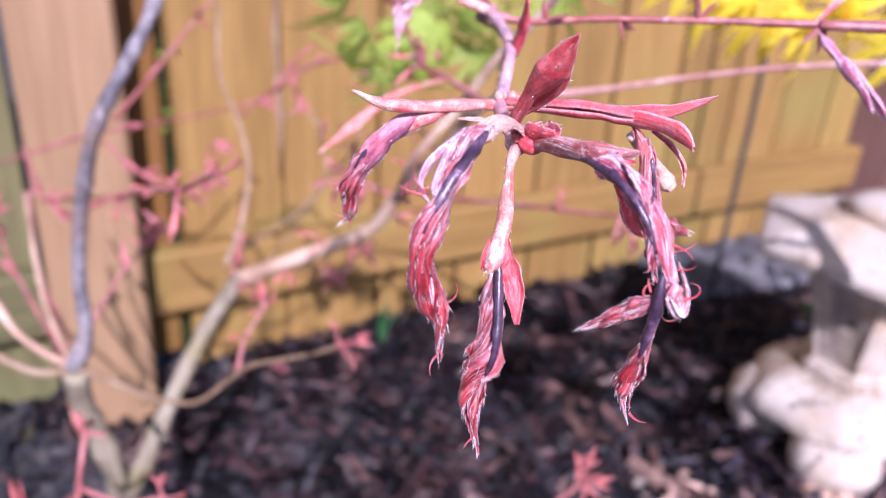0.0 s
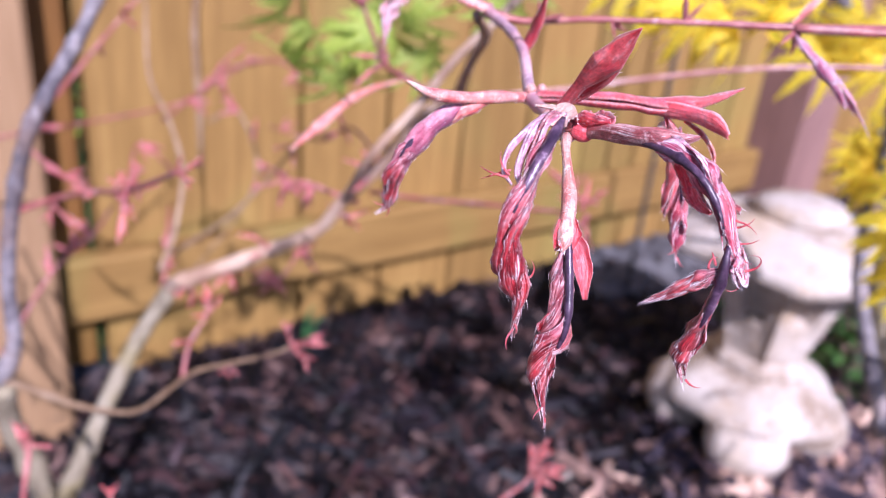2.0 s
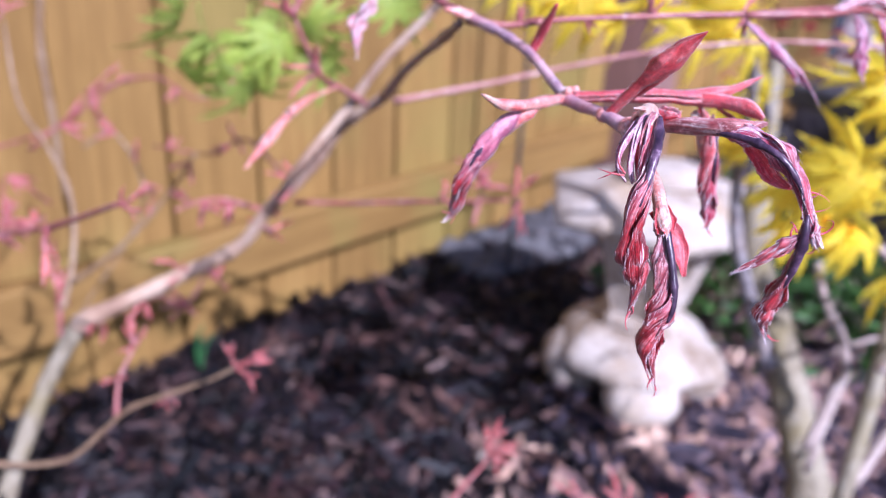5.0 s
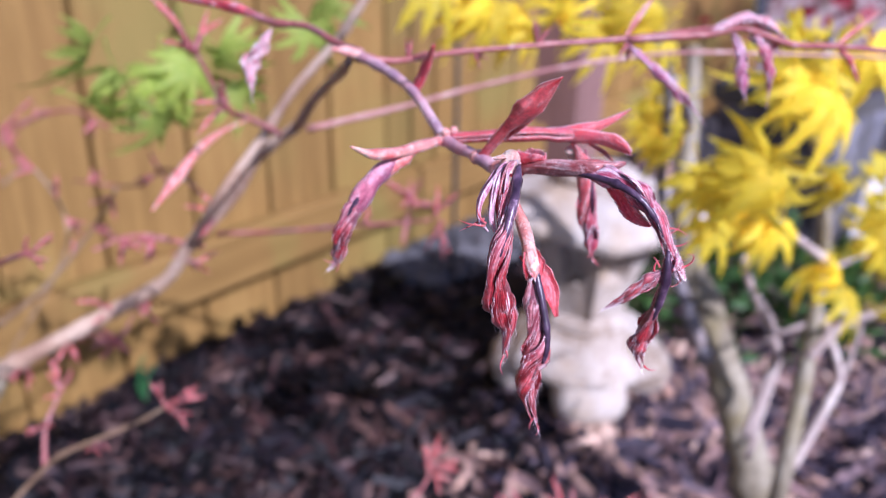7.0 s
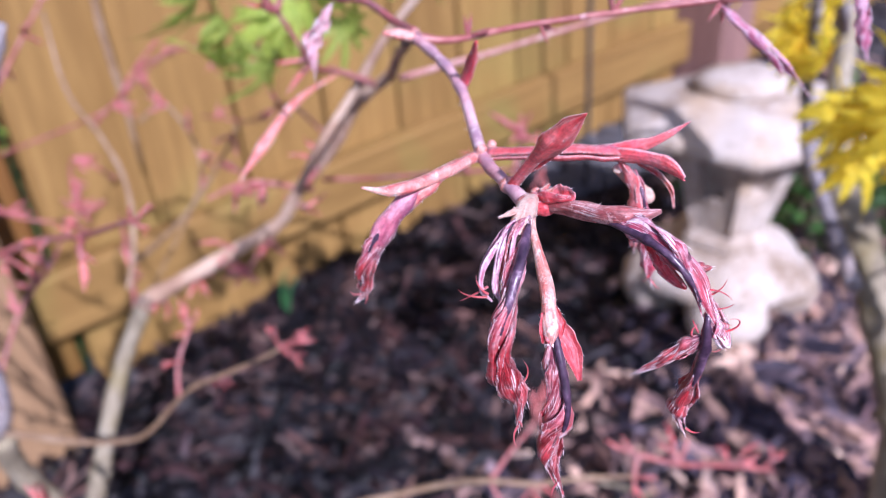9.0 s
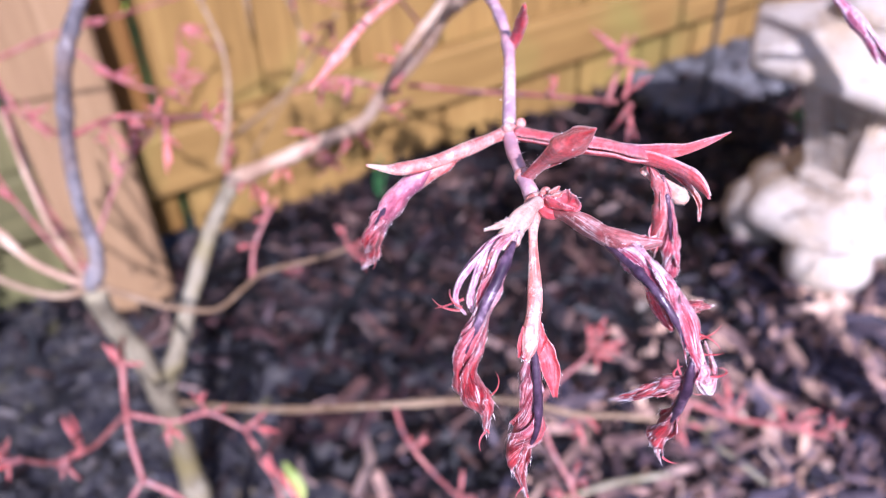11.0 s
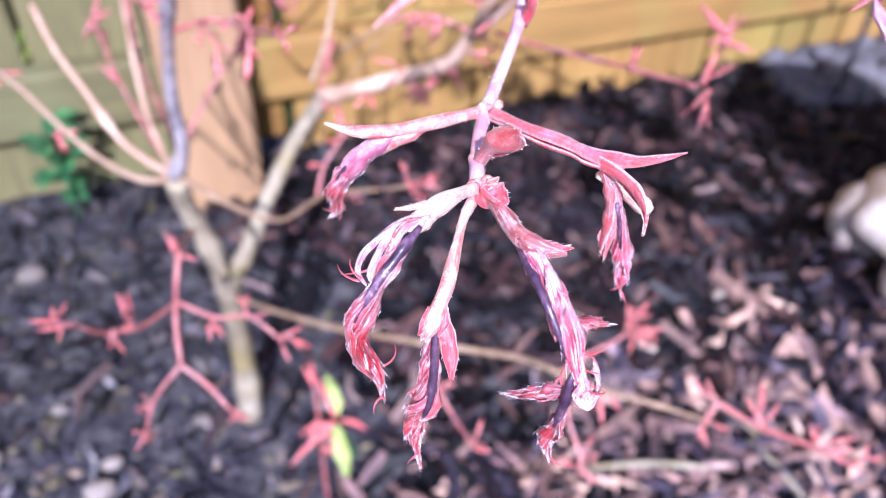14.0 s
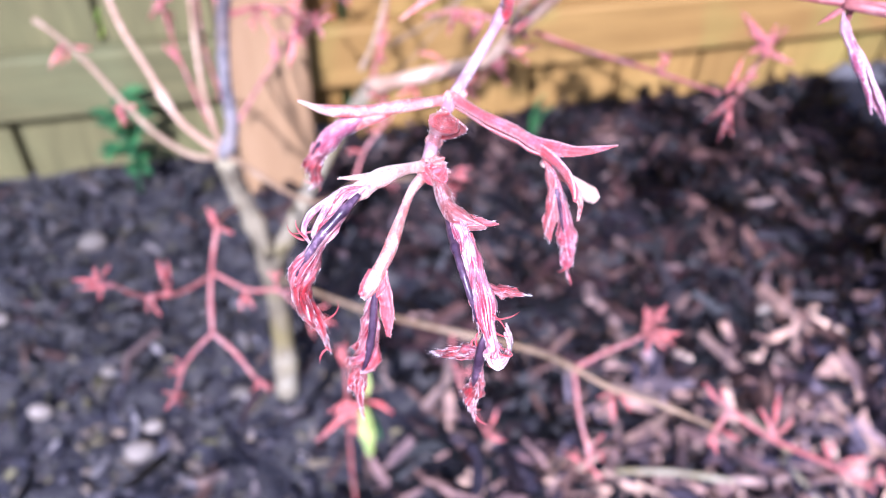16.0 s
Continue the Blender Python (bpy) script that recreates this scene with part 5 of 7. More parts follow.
def crumpled_leaf(parent, points, widths, seed, label="", strands=5, twist=200, hair=200, rib=None, material=m_fold, flat=0.7):
    """A leaf still in its pleats, with its dark midrib where it shows (from, to, sideways) and silky down."""
    q = body = Geo()
    line, w = bundle(q, points, [v * 0.001 for v in widths], strands, twist, flat, seed)
    ob = part("leaf", q, material, parent, label)
    if rib:
        lo, hi, sideways, r = rib
        i0, i1 = int(lo * (len(line) - 1)), int(hi * (len(line) - 1))
        front = Vector((-0.58, -0.76, 0.28))
        pts = []
        for i in range(i0, i1 + 1, 4):
            t = (line[min(i + 1, len(line) - 1)] - line[max(i - 1, 0)]).normalized()
            across = t.cross(front).normalized()
            pts.append(line[i] + front * w[i] * 0.42 + across * w[i] * sideways)
        q = Geo()
        tube(q, pts, [0.0003, r, r, r * 0.8, 0.0002], 8, 3, 0.12, 3, seed)
        part("midrib", q, m_rib, ob, "dark purple midrib")
    if hair:
        q = Geo()
        rnd = random.Random(seed)
        for n in range(int(hair * 2.6)):
            p = body.v[rnd.randrange(len(body.v) // 7) * 7 + rnd.choice((0, 6, rnd.randrange(7)))]
            i = min(range(0, len(line), 3), key=lambda k: (line[k] - p).length_squared)
            d = (p - line[i])
            d = (d.normalized() if d.length > 1e-6 else Vector((0, 0, 1))) + Vector((rnd.gauss(0, 0.5), rnd.gauss(0, 0.5), rnd.gauss(0, 0.5)))
            t = (line[min(i + 3, len(line) - 1)] - line[max(i - 3, 0)]).normalized()
            e = p + (d.normalized() * 0.6 + t * rnd.uniform(0, 1.0)) * 0.00055 * (0.3 + 1.2 * rnd.random() ** 2) if n % 4 == 0 else p + d.normalized() * 0.00012 + t * 0.0016 * (0.4 + 0.8 * rnd.random())
            x = d.cross(t).normalized() * 0.000022
            b = len(q.v)
            q.v += [p - x, p + x, e]
            q.uv += [(0, 0)] * 3
            q.f.append((b, b + 1, b + 2))
        part("down", q, m_hair, ob, "pale silky down")
    return ob


crumpled_leaf(hang, [(-0.476, 0.29, 0.62), (-0.48, 0.291, 0.615), (-0.483, 0.292, 0.61), (-0.485, 0.29, 0.602)], [0.8, 4.0, 4.4, 0.5], 61, "pale pink folded leaf hanging from a twig", 4, 90, 60, None, m_pale)
young_leaf(hang, [(-0.476, 0.290, 0.621), (-0.480, 0.299, 0.624), (-0.486, 0.306, 0.626), (-0.494, 0.312, 0.627)], [0.8, 2.8, 2.4, 0.3], (0, 0, 1), 62, "", m_fold, 0.6, 2, 20, 20)
young_leaf(pk, [(-0.425, 0.369, 0.573), (-0.441, 0.366, 0.571), (-0.456, 0.36, 0.568), (-0.471, 0.353, 0.562), (-0.486, 0.345, 0.557)], [0.6, 1.8, 3.2, 3.6, 0.6], (0, 0, 1), 63, "long pink unopened leaf", m_petiole, 0.7, 1, 20, 30, False)
crumpled_leaf(arch, [(-0.430, 0.209, 0.619), (-0.431, 0.204, 0.616), (-0.4300, 0.1985, 0.612), (-0.4285, 0.1935, 0.607), (-0.4268, 0.1880, 0.601)], [1.0, 2.3, 3.4, 3.6, 0.6], 64, "slender folded lilac-pink leaf", 3, 30, 90, None, m_silver, 0.6)
young_leaf(arch, [(-0.430, 0.210, 0.620), (-0.425, 0.209, 0.625), (-0.420, 0.207, 0.631)], [0.7, 1.6, 0.4], (0, 1, 0), 65, "", m_petiole, 0.7, 1, 10, 10, False)
crumpled_leaf(arch2, [(-0.414, 0.195, 0.621), (-0.405, 0.190, 0.6245), (-0.398, 0.185, 0.623), (-0.391, 0.179, 0.617)], [1.6, 3.4, 3.2, 0.8], 66, "crumpled pale pink leaf", 5, 80, 60, None, m_pale)
crumpled_leaf(arch2, [(-0.407, 0.191, 0.622), (-0.407, 0.188, 0.616), (-0.406, 0.187, 0.610), (-0.406, 0.185, 0.604)], [1.0, 2.6, 3.0, 0.4], 67, "crumpled lilac leaf with pale rims", 4, 70, 90, None, m_silver)
crumpled_leaf(arch2, [(-0.402, 0.188, 0.622), (-0.401, 0.184, 0.617), (-0.400, 0.182, 0.611), (-0.400, 0.181, 0.602)], [1.0, 2.6, 2.8, 0.4], 68, "", 4, 80, 90, None, m_lilac)
young_leaf(arch2, [(-0.381, 0.171, 0.617), (-0.377, 0.168, 0.613), (-0.374, 0.165, 0.607)], [0.8, 1.8, 0.4], (0, 1, 0), 69, "", m_petiole, 0.7, 1, 10, 20, False)
young_leaf(arch2, [(-0.381, 0.171, 0.617), (-0.377, 0.168, 0.621), (-0.372, 0.164, 0.626)], [0.8, 1.6, 0.4], (0, 1, 0), 70, "", m_petiole, 0.7, 1, 10, 20, False)
for k, u in enumerate((0.18, 0.34, 0.52, 0.74)):
    line = curve([(-0.479, 0.257, 0.616), (-0.472, 0.25, 0.615), (-0.462, 0.24, 0.617), (-0.452, 0.231, 0.618), (-0.443, 0.222, 0.619), (-0.43, 0.21, 0.62), (-0.418, 0.203, 0.621), (-0.406, 0.196, 0.622)], 8)
    p = line[int(u * (len(line) - 1))]
    buds(arch, p, (0.1, -0.1, -1 if k % 2 else 1), 0.006, 3, 500 + k, 0.5, FAR_BUDS)

# ---- the near shoot, in focus ----
shoot = limb("shoot", maple, [(-0.4795, 0.2545, 0.6165), (-0.4850, 0.2400, 0.6150), (-0.4920, 0.2269, 0.6132), (-0.5058, 0.2079, 0.6097), (-0.5115, 0.1975, 0.6100), (-0.5145, 0.1900, 0.6094)],
             [0.0012, 0.00105, 0.00100, 0.00112, 0.0010, 0.00125], m_shoot, "pinkish grey shoot carrying unfolding leaves", 12, 4, 31)
q = Geo()
hairs(q, curve([(-0.4920, 0.2269, 0.6132), (-0.5058, 0.2079, 0.6097), (-0.5145, 0.1900, 0.6094)]), 0.0010, 150, 0.0007, 5)
part("down", q, m_hair, shoot, "pale silky down")
# swollen nodes
for c, r in (((-0.5058, 0.2080, 0.6097), 0.0017), ((-0.5120, 0.1960, 0.6100), 0.0015), ((-0.5146, 0.1895, 0.6096), 0.0019)):
    q = Geo()
    ball(q, c, (r, r, r * 0.9), 0.0003, 8, 12, int(r * 1e5))
    part("node", q, m_sheath, shoot)
for c in ((-0.5066, 0.2072, 0.6111), (-0.5040, 0.2074, 0.6109), (-0.5160, 0.1880, 0.6110), (-0.5134, 0.1892, 0.6112)):
    q = Geo()
    ball(q, c, (0.0009, 0.0008, 0.0009), 0.0002, 6, 10, 3)
    part("bud_scale", q, m_sheath, shoot, "tiny pale bud scale")
young_leaf(shoot, [(-0.4800, 0.2540, 0.6168), (-0.4830, 0.2555, 0.6180), (-0.4862, 0.2575, 0.6187)], [2.0, 2.6, 0.8], (0, 0, 1), 71, "pale pink bud", m_sheath, 0.85, 1, 10, 40, False, 0.1)
young_leaf(shoot, [(-0.4895, 0.2290, 0.6126), (-0.4903, 0.2255, 0.6182), (-0.4935, 0.2206, 0.6241)], [1.6, 2.2, 0.4], (1, 0, 0), 72, "red spike-like bract", m_flap, 0.75, 1, 10, 20, False, 0.1)
# plump bract standing up
q = Geo()
pod_line = pod(q, [(-0.5122, 0.1950, 0.6102), (-0.5130, 0.1917, 0.6138), (-0.5134, 0.1895, 0.6162), (-0.5135, 0.1872, 0.6184), (-0.5136, 0.1850, 0.6206), (-0.5140, 0.1822, 0.6234), (-0.5146, 0.1794, 0.6258)], [0.0011, 0.0010, 0.0011, 0.0019, 0.0025, 0.0015, 0.0001], 18, 0.12, 0.5)
bract = part("bract", q, m_pod, shoot, "plump crimson pointed bract standing up")
q = Geo()
hairs(q, pod_line[:-8], 0.0011, 30, 0.0004, 73)
part("down", q, m_hair, bract, "pale silky down")
young_leaf(shoot, [(-0.5124, 0.1945, 0.6108), (-0.5132, 0.1908, 0.6150), (-0.5134, 0.1882, 0.6178), (-0.5135, 0.1862, 0.6198), (-0.5139, 0.1828, 0.6230), (-0.5146, 0.1793, 0.6259)], [1.2, 1.4, 2.0, 3.4, 2.6, 0.2], (0.45, -0.35, -0.6), 104, "", m_pod, 0.42, 1, 0, 14, False, 0.06, 0.04)
young_leaf(shoot, [(-0.5124, 0.1940, 0.6114), (-0.5112, 0.1912, 0.6140), (-0.5104, 0.1890, 0.6160), (-0.5106, 0.1862, 0.6188), (-0.5122, 0.1830, 0.6222)], [0.6, 1.4, 2.0, 1.6, 0.2], (0.6, -0.8, 0), 74, "", m_pod, 0.4, 1, 10, 30, False, 0.08, 0.05)
# stalk and blades to the right
young_leaf(shoot, [(-0.5050, 0.2068, 0.6099), (-0.5025, 0.1980, 0.6115), (-0.4995, 0.1920, 0.6122), (-0.4979, 0.1889, 0.6123), (-0.4964, 0.1858, 0.6126), (-0.4952, 0.1838, 0.6129)], [2.2, 2.4, 2.6, 2.6, 1.8, 0.3], (0, 0, 1), 75, "red leaf stalk", m_pink, 0.95, 1, 0, 70, False, 0.02, 0.03)
young_leaf(shoot, [(-0.5012, 0.1952, 0.6120), (-0.4988, 0.1905, 0.6124), (-0.4960, 0.1860, 0.6130), (-0.4938, 0.1835, 0.6136), (-0.4912, 0.1815, 0.6149), (-0.4882, 0.1797, 0.6166)], [0.8, 1.9, 2.4, 2.3, 1.4, 0.1], (0.2, 0.2, -1), 76, "slender red bract with a pointed tip", m_pink, 0.40, 1, 8, 30, False, 0.03, 0.04)
young_leaf(shoot, [(-0.5012, 0.1950, 0.6117), (-0.4990, 0.1900, 0.6119), (-0.4972, 0.1860, 0.6121), (-0.4960, 0.1824, 0.6122), (-0.4955, 0.1792, 0.6119), (-0.4956, 0.1770, 0.6114), (-0.4960, 0.1755, 0.6109)], [0.8, 2.0, 2.6, 3.2, 3.3, 2.6, 0.9], (0.2, 0.2, -1), 77, "tongue-shaped red bract", m_pink, 0.36, 1, 12, 30, False, 0.03, 0.04)
crumpled_leaf(shoot, [(-0.4968, 0.1868, 0.6115), (-0.4955, 0.1845, 0.6075), (-0.4952, 0.1838, 0.6025), (-0.4950, 0.1842, 0.5975), (-0.4944, 0.1846, 0.5944)], [1.4, 2.6, 3.0, 2.4, 0.4], 78, "small folded pink leaf", 3, 40, 60, None, m_pink, 0.70)
crumpled_leaf(shoot, [(-0.4958, 0.1842, 0.6100), (-0.4940, 0.1838, 0.6040), (-0.4918, 0.1842, 0.5965), (-0.4910, 0.1838, 0.5915), (-0.4904, 0.1831, 0.5866)], [1.2, 2.0, 3.4, 3.4, 0.4], 79, "small folded dark red leaf", 4, 110, 120, (0.15, 0.55, 0.0, 0.00035), m_lilac, 0.70)
young_leaf(shoot, [(-0.4955, 0.1838, 0.6112), (-0.4938, 0.1812, 0.6094), (-0.4926, 0.1795, 0.6068), (-0.4930, 0.1785, 0.6040)], [0.6, 0.8, 0.7, 0.2], (0, 0, 1), 80, "", m_petiole, 0.8, 1, 20, 40, False, 0.15)
young_leaf(shoot, [(-0.5130, 0.1735, 0.6124), (-0.5112, 0.1728, 0.6120), (-0.5086, 0.1724, 0.6114)], [1.2, 1.4, 0.1], (0, 0.5, 1), 106, "red pointed sheath lip", m_flap, 0.5, 1, 10, 20, False, 0.08, 0.04)
q = Geo()
pod(q, [(-0.4962, 0.1872, 0.6096), (-0.4914, 0.1877, 0.6052), (-0.4867, 0.1882, 0.6008), (-0.4855, 0.1876, 0.5998)], [0.0009, 0.0010, 0.0017, 0.0010], 12, 0.15, 0.85)
part("bud", q, m_cream, shoot, "cream bud on a short stalk")
# stalk and blades to the left
young_leaf(shoot, [(-0.5062, 0.2088, 0.6093), (-0.5130, 0.2068, 0.6103), (-0.5217, 0.2055, 0.6110), (-0.5281, 0.2055, 0.6121), (-0.5324, 0.2059, 0.6141)], [1.9, 1.9, 2.0, 1.7, 0.3], (0, 0, 1), 81, "pale red leaf stalk ending in a point", m_petiole, 1.0, 1, 0, 80, False, 0.03, 0.06)
young_leaf(shoot, [(-0.5150, 0.2064, 0.6103), (-0.5190, 0.2062, 0.6098), (-0.5225, 0.2066, 0.6086), (-0.5252, 0.2073, 0.6068), (-0.5268, 0.2080, 0.6040)], [0.8, 2.4, 3.0, 2.2, 0.2], (0.5, 0.5, 0.7), 82, "pink folded leaf margin", m_petiole, 0.5, 1, 15, 60, False, 0.06, 0.06)
young_leaf(shoot, [(-0.5205, 0.2064, 0.6098), (-0.5240, 0.2068, 0.6085), (-0.5272, 0.2080, 0.6056), (-0.5292, 0.2092, 0.6020), (-0.5300, 0.2101, 0.5985)], [0.8, 2.8, 3.6, 3.0, 1.4], (0.5, 0.5, 0.7), 107, "plum-coloured leaf back", m_plum, 0.6, 2, 25, 140, True, 0.10, 0.16)
crumpled_leaf(shoot, [(-0.5272, 0.2078, 0.6056), (-0.5293, 0.2092, 0.6022), (-0.5306, 0.2103, 0.5985), (-0.5304, 0.2114, 0.5948), (-0.5303, 0.2124, 0.5920), (-0.5312, 0.2132, 0.5906)], [1.2, 2.6, 3.0, 2.6, 1.5, 0.4], 102, "crumpled crimson leaf end curling to a point", 5, 150, 160, (0.0, 0.35, 0.1, 0.0004))
# front left: pale sheath, drooping leaf and curled strands
young_leaf(shoot, [(-0.5146, 0.1892, 0.6106), (-0.5172, 0.1864, 0.6128), (-0.5205, 0.1838, 0.6146), (-0.5240, 0.1816, 0.6154), (-0.5268, 0.1800, 0.6150), (-0.5285, 0.1788, 0.6142)], [1.5, 1.7, 2.1, 2.8, 3.0, 1.3], (-0.62, 0.78, 0.0), 83, "pale cream-pink bud sheath", m_cream, 0.55, 1, 0, 24, False, 0.02, 0.04)
young_leaf(shoot, [(-0.5240, 0.1822, 0.6154), (-0.5268, 0.1812, 0.6162), (-0.5297, 0.1808, 0.6166)], [1.0, 1.1, 0.1], (-0.62, 0.78, 0.2), 105, "", m_cream, 0.4, 1, 0, 20, False, 0.1, 0.04)
crumpled_leaf(shoot, [(-0.5262, 0.1790, 0.6155), (-0.5311, 0.1764, 0.6125), (-0.5343, 0.1753, 0.6092), (-0.5366, 0.1751, 0.6043), (-0.5362, 0.1747, 0.5990), (-0.5344, 0.1740, 0.5940), (-0.5336, 0.1748, 0.5876)], [1.8, 2.4, 2.6, 3.8, 3.6, 3.0, 0.7], 85, "drooping crumpled crimson leaf with dark midrib", 6, 240, 420, (0.02, 0.50, 0.0, 0.00068), m_fold, 0.70)
rnd = random.Random(5)
for k in range(5):
    o = Vector((0.00045, -0.00035, 0.0001)) * (k - 1.5)
    path = ((-0.5258, 0.1800, 0.6150), 0.3), ((-0.5292, 0.1794, 0.6146), 0.8), ((-0.5320, 0.1787, 0.6124), 1.3), ((-0.5336, 0.1780, 0.6094), 1.2), ((-0.5338, 0.1772, 0.6072 + 0.0010 * rnd.random()), 0.8)
    bend = [Vector(p) + o * f + 0.0003 * f * Vector((rnd.gauss(0, 1), rnd.gauss(0, 1), rnd.gauss(0, 1))) for p, f in path]
    young_leaf(shoot, bend, [0.9, 1.35, 1.2, 0.7, 0.15], (0.5, -0.8, 0.2 + 0.5 * rnd.random()), 86 + k, "silvery lilac strip curling away from the leaf" if k == 0 else "", m_silver if k % 4 != 3 else m_fold, 0.5, 1, 50, 40, False, 0.10)
# middle: long stalk, sheath lips, red flap, twisted leaf
young_leaf(shoot, [(-0.5152, 0.1888, 0.6094), (-0.5180, 0.1860, 0.6086), (-0.5204, 0.1826, 0.6066), (-0.5232, 0.1786, 0.6036), (-0.5254, 0.1764, 0.6016), (-0.5270, 0.1747, 0.6000), (-0.5280, 0.1738, 0.5992)], [1.5, 1.3, 1.4, 2.0, 2.4, 1.7, 0.1], (-0.7, 0.6, 0), 90, "pale mottled leaf stalk widening into a sheath", m_sheath, 0.8, 1, 0, 110, False, 0.06, 0.03)
young_leaf(shoot, [(-0.5262, 0.1768, 0.6022), (-0.5272, 0.1756, 0.6003), (-0.5284, 0.1750, 0.5992)], [0.5, 1.5, 0.2], (0.7, -0.6, 0.3), 103, "curled sheath lip", m_flap, 0.5, 1, 10, 10, False, 0.06, 0.05)
young_leaf(shoot, [(-0.5240, 0.1768, 0.6024), (-0.5246, 0.1752, 0.6004), (-0.5260, 0.1740, 0.5990)], [0.5, 1.5, 0.2], (0.7, -0.6, 0.3), 108, "", m_flap, 0.5, 1, -10, 10, False, 0.06, 0.05)
# small jagged scales round the hub
for k, (dx, dy, dz) in enumerate(((0.0016, -0.0030, 0.0034), (-0.0012, -0.0034, 0.0030), (0.0034, -0.0038, 0.0012), (-0.0030, -0.0018, 0.0030), (0.0026, -0.0010, 0.0036))):
    hub = Vector((-0.5143, 0.1878, 0.6106))
    dx, dy, dz = 0.65 * dx, 0.65 * dy, 0.65 * dz
    tip = hub + Vector((dx, dy, dz))
    young_leaf(shoot, [hub + Vector((dx, dy, dz)) * 0.2, hub + Vector((dx, dy, dz)) * 0.6, tip], [1.2, 1.6, 0.2], (0.7, 0.3, -0.6), 110 + k, "", m_flap if k % 2 else m_sheath, 0.5, 1, 10, 8, False, 0.08, 0.1)
young_leaf(shoot, [(-0.5243, 0.1780, 0.6012), (-0.5243, 0.1750, 0.5988), (-0.5244, 0.1733, 0.5968), (-0.5247, 0.1716, 0.5926)], [2.2, 2.7, 2.6, 0.7], (0.5, -0.8, 0), 91, "bright red flap", m_flap, 0.30, 1, 6, 10, False, 0.03, 0.04)
young_leaf(shoot, [(-0.5250, 0.1770, 0.6002), (-0.5270, 0.1752, 0.5994), (-0.5283, 0.1740, 0.5998)], [1.6, 1.8, 0.3], (0, 0, 1), 92, "", m_flap, 0.5, 1, 0, 20, False, 0.1)
crumpled_leaf(shoot, [(-0.5257, 0.1764, 0.6006), (-0.5270, 0.1741, 0.5942), (-0.5282, 0.1727, 0.5893), (-0.5294, 0.1727, 0.5855), (-0.5297, 0.1727, 0.5815), (-0.5297, 0.1705, 0.5754)], [1.8, 3.2, 4.0, 3.7, 3.1, 0.5], 93, "long twisted crimson leaf with dark midrib", 6, 260, 420, (0.0, 0.55, -0.28, 0.00060), m_fold, 0.70)
# front right: red bud, sheath, arching leaf, knee, spur
q = Geo()
ball(q, (-0.5142, 0.1868, 0.6106), (0.0019, 0.0019, 0.0018), 0.0004, 10, 14, 5)
part("bud", q, m_flap, shoot, "round crimson bud")
young_leaf(shoot, [(-0.5144, 0.1878, 0.6112), (-0.5146, 0.1845, 0.6126), (-0.5142, 0.1815, 0.6130)], [2.4, 3.2, 1.4], (1, 0, 0), 94, "", m_flap, 0.6, 1, 0, 40, False, 0.1, 0.05)
young_leaf(shoot, [(-0.5143, 0.1860, 0.6106), (-0.5147, 0.1800, 0.6120), (-0.5150, 0.1750, 0.6129), (-0.5136, 0.1715, 0.6134), (-0.5117, 0.1691, 0.6142)], [1.9, 2.3, 2.7, 2.3, 0.3], (-1, 0, -0.2), 95, "brownish pink pointed sheath", m_fuzzy, 0.92, 1, 10, 90, False, 0.12, 0.08)
crumpled_leaf(shoot, [(-0.5149, 0.1768, 0.6122), (-0.5150, 0.1725, 0.6126), (-0.5149, 0.1685, 0.6122), (-0.5146, 0.1652, 0.6108), (-0.5139, 0.1625, 0.6078), (-0.5135, 0.1605, 0.6038), (-0.5127, 0.1586, 0.5992)], [1.6, 2.7, 3.0, 3.2, 3.2, 2.7, 2.4], 96, "arching lilac-pink leaf with silver down", 6, 120, 420, (0.05, 0.8, 0.25, 0.00055), m_lilac, 0.70)
young_leaf(shoot, [(-0.5128, 0.1715, 0.6112), (-0.5132, 0.1685, 0.6095), (-0.5142, 0.1655, 0.6075), (-0.5152, 0.1625, 0.6068)], [1.0, 2.8, 2.6, 0.5], (0, 0, 1), 97, "red flap under the arching leaf", m_flap, 0.4, 2, 20, 50, False, 0.2)
crumpled_leaf(shoot, [(-0.5134, 0.1606, 0.6036), (-0.5130, 0.1590, 0.6008), (-0.5126, 0.1584, 0.5990)], [1.6, 2.6, 0.8], 98, "", 5, 90, 220, None, m_lilac, 0.70)
for k in range(3):
    o = Vector((0.0003, 0.0006, 0.0002)) * (k - 1)
    young_leaf(shoot, [Vector(p) + o for p in ((-0.5134, 0.1592, 0.6006), (-0.5124, 0.1584, 0.5988), (-0.5110, 0.1588, 0.5990), (-0.5102, 0.1597, 0.6006), (-0.5108, 0.1606, 0.6030))], [0.6, 0.8, 0.7, 0.5, 0.12], (0.3, -0.9, 0.3), 120 + k, "pale curled strip at the bend of the leaf" if k == 0 else "", m_pale, 0.45, 1, 20, 40, False, 0.12)
crumpled_leaf(shoot, [(-0.5142, 0.1640, 0.6088), (-0.5115, 0.1640, 0.6072), (-0.5085, 0.1640, 0.6058), (-0.5060, 0.1644, 0.6045)], [0.8, 1.5, 1.7, 0.5], 123, "dark red shreds behind the arching leaf", 3, 60, 30)
crumpled_leaf(shoot, [(-0.5137, 0.1603, 0.6030), (-0.5142, 0.1598, 0.5985), (-0.5142, 0.1606, 0.5940), (-0.5140, 0.1617, 0.5900), (-0.5141, 0.1626, 0.5860), (-0.5137, 0.1616, 0.5822)], [1.1, 1.3, 1.6, 2.9, 3.2, 0.5], 99, "dark-ribbed leaf end with a curled crimson tip", 6, 160, 320, (0.0, 0.6, 0.0, 0.00068), m_fold, 0.70)
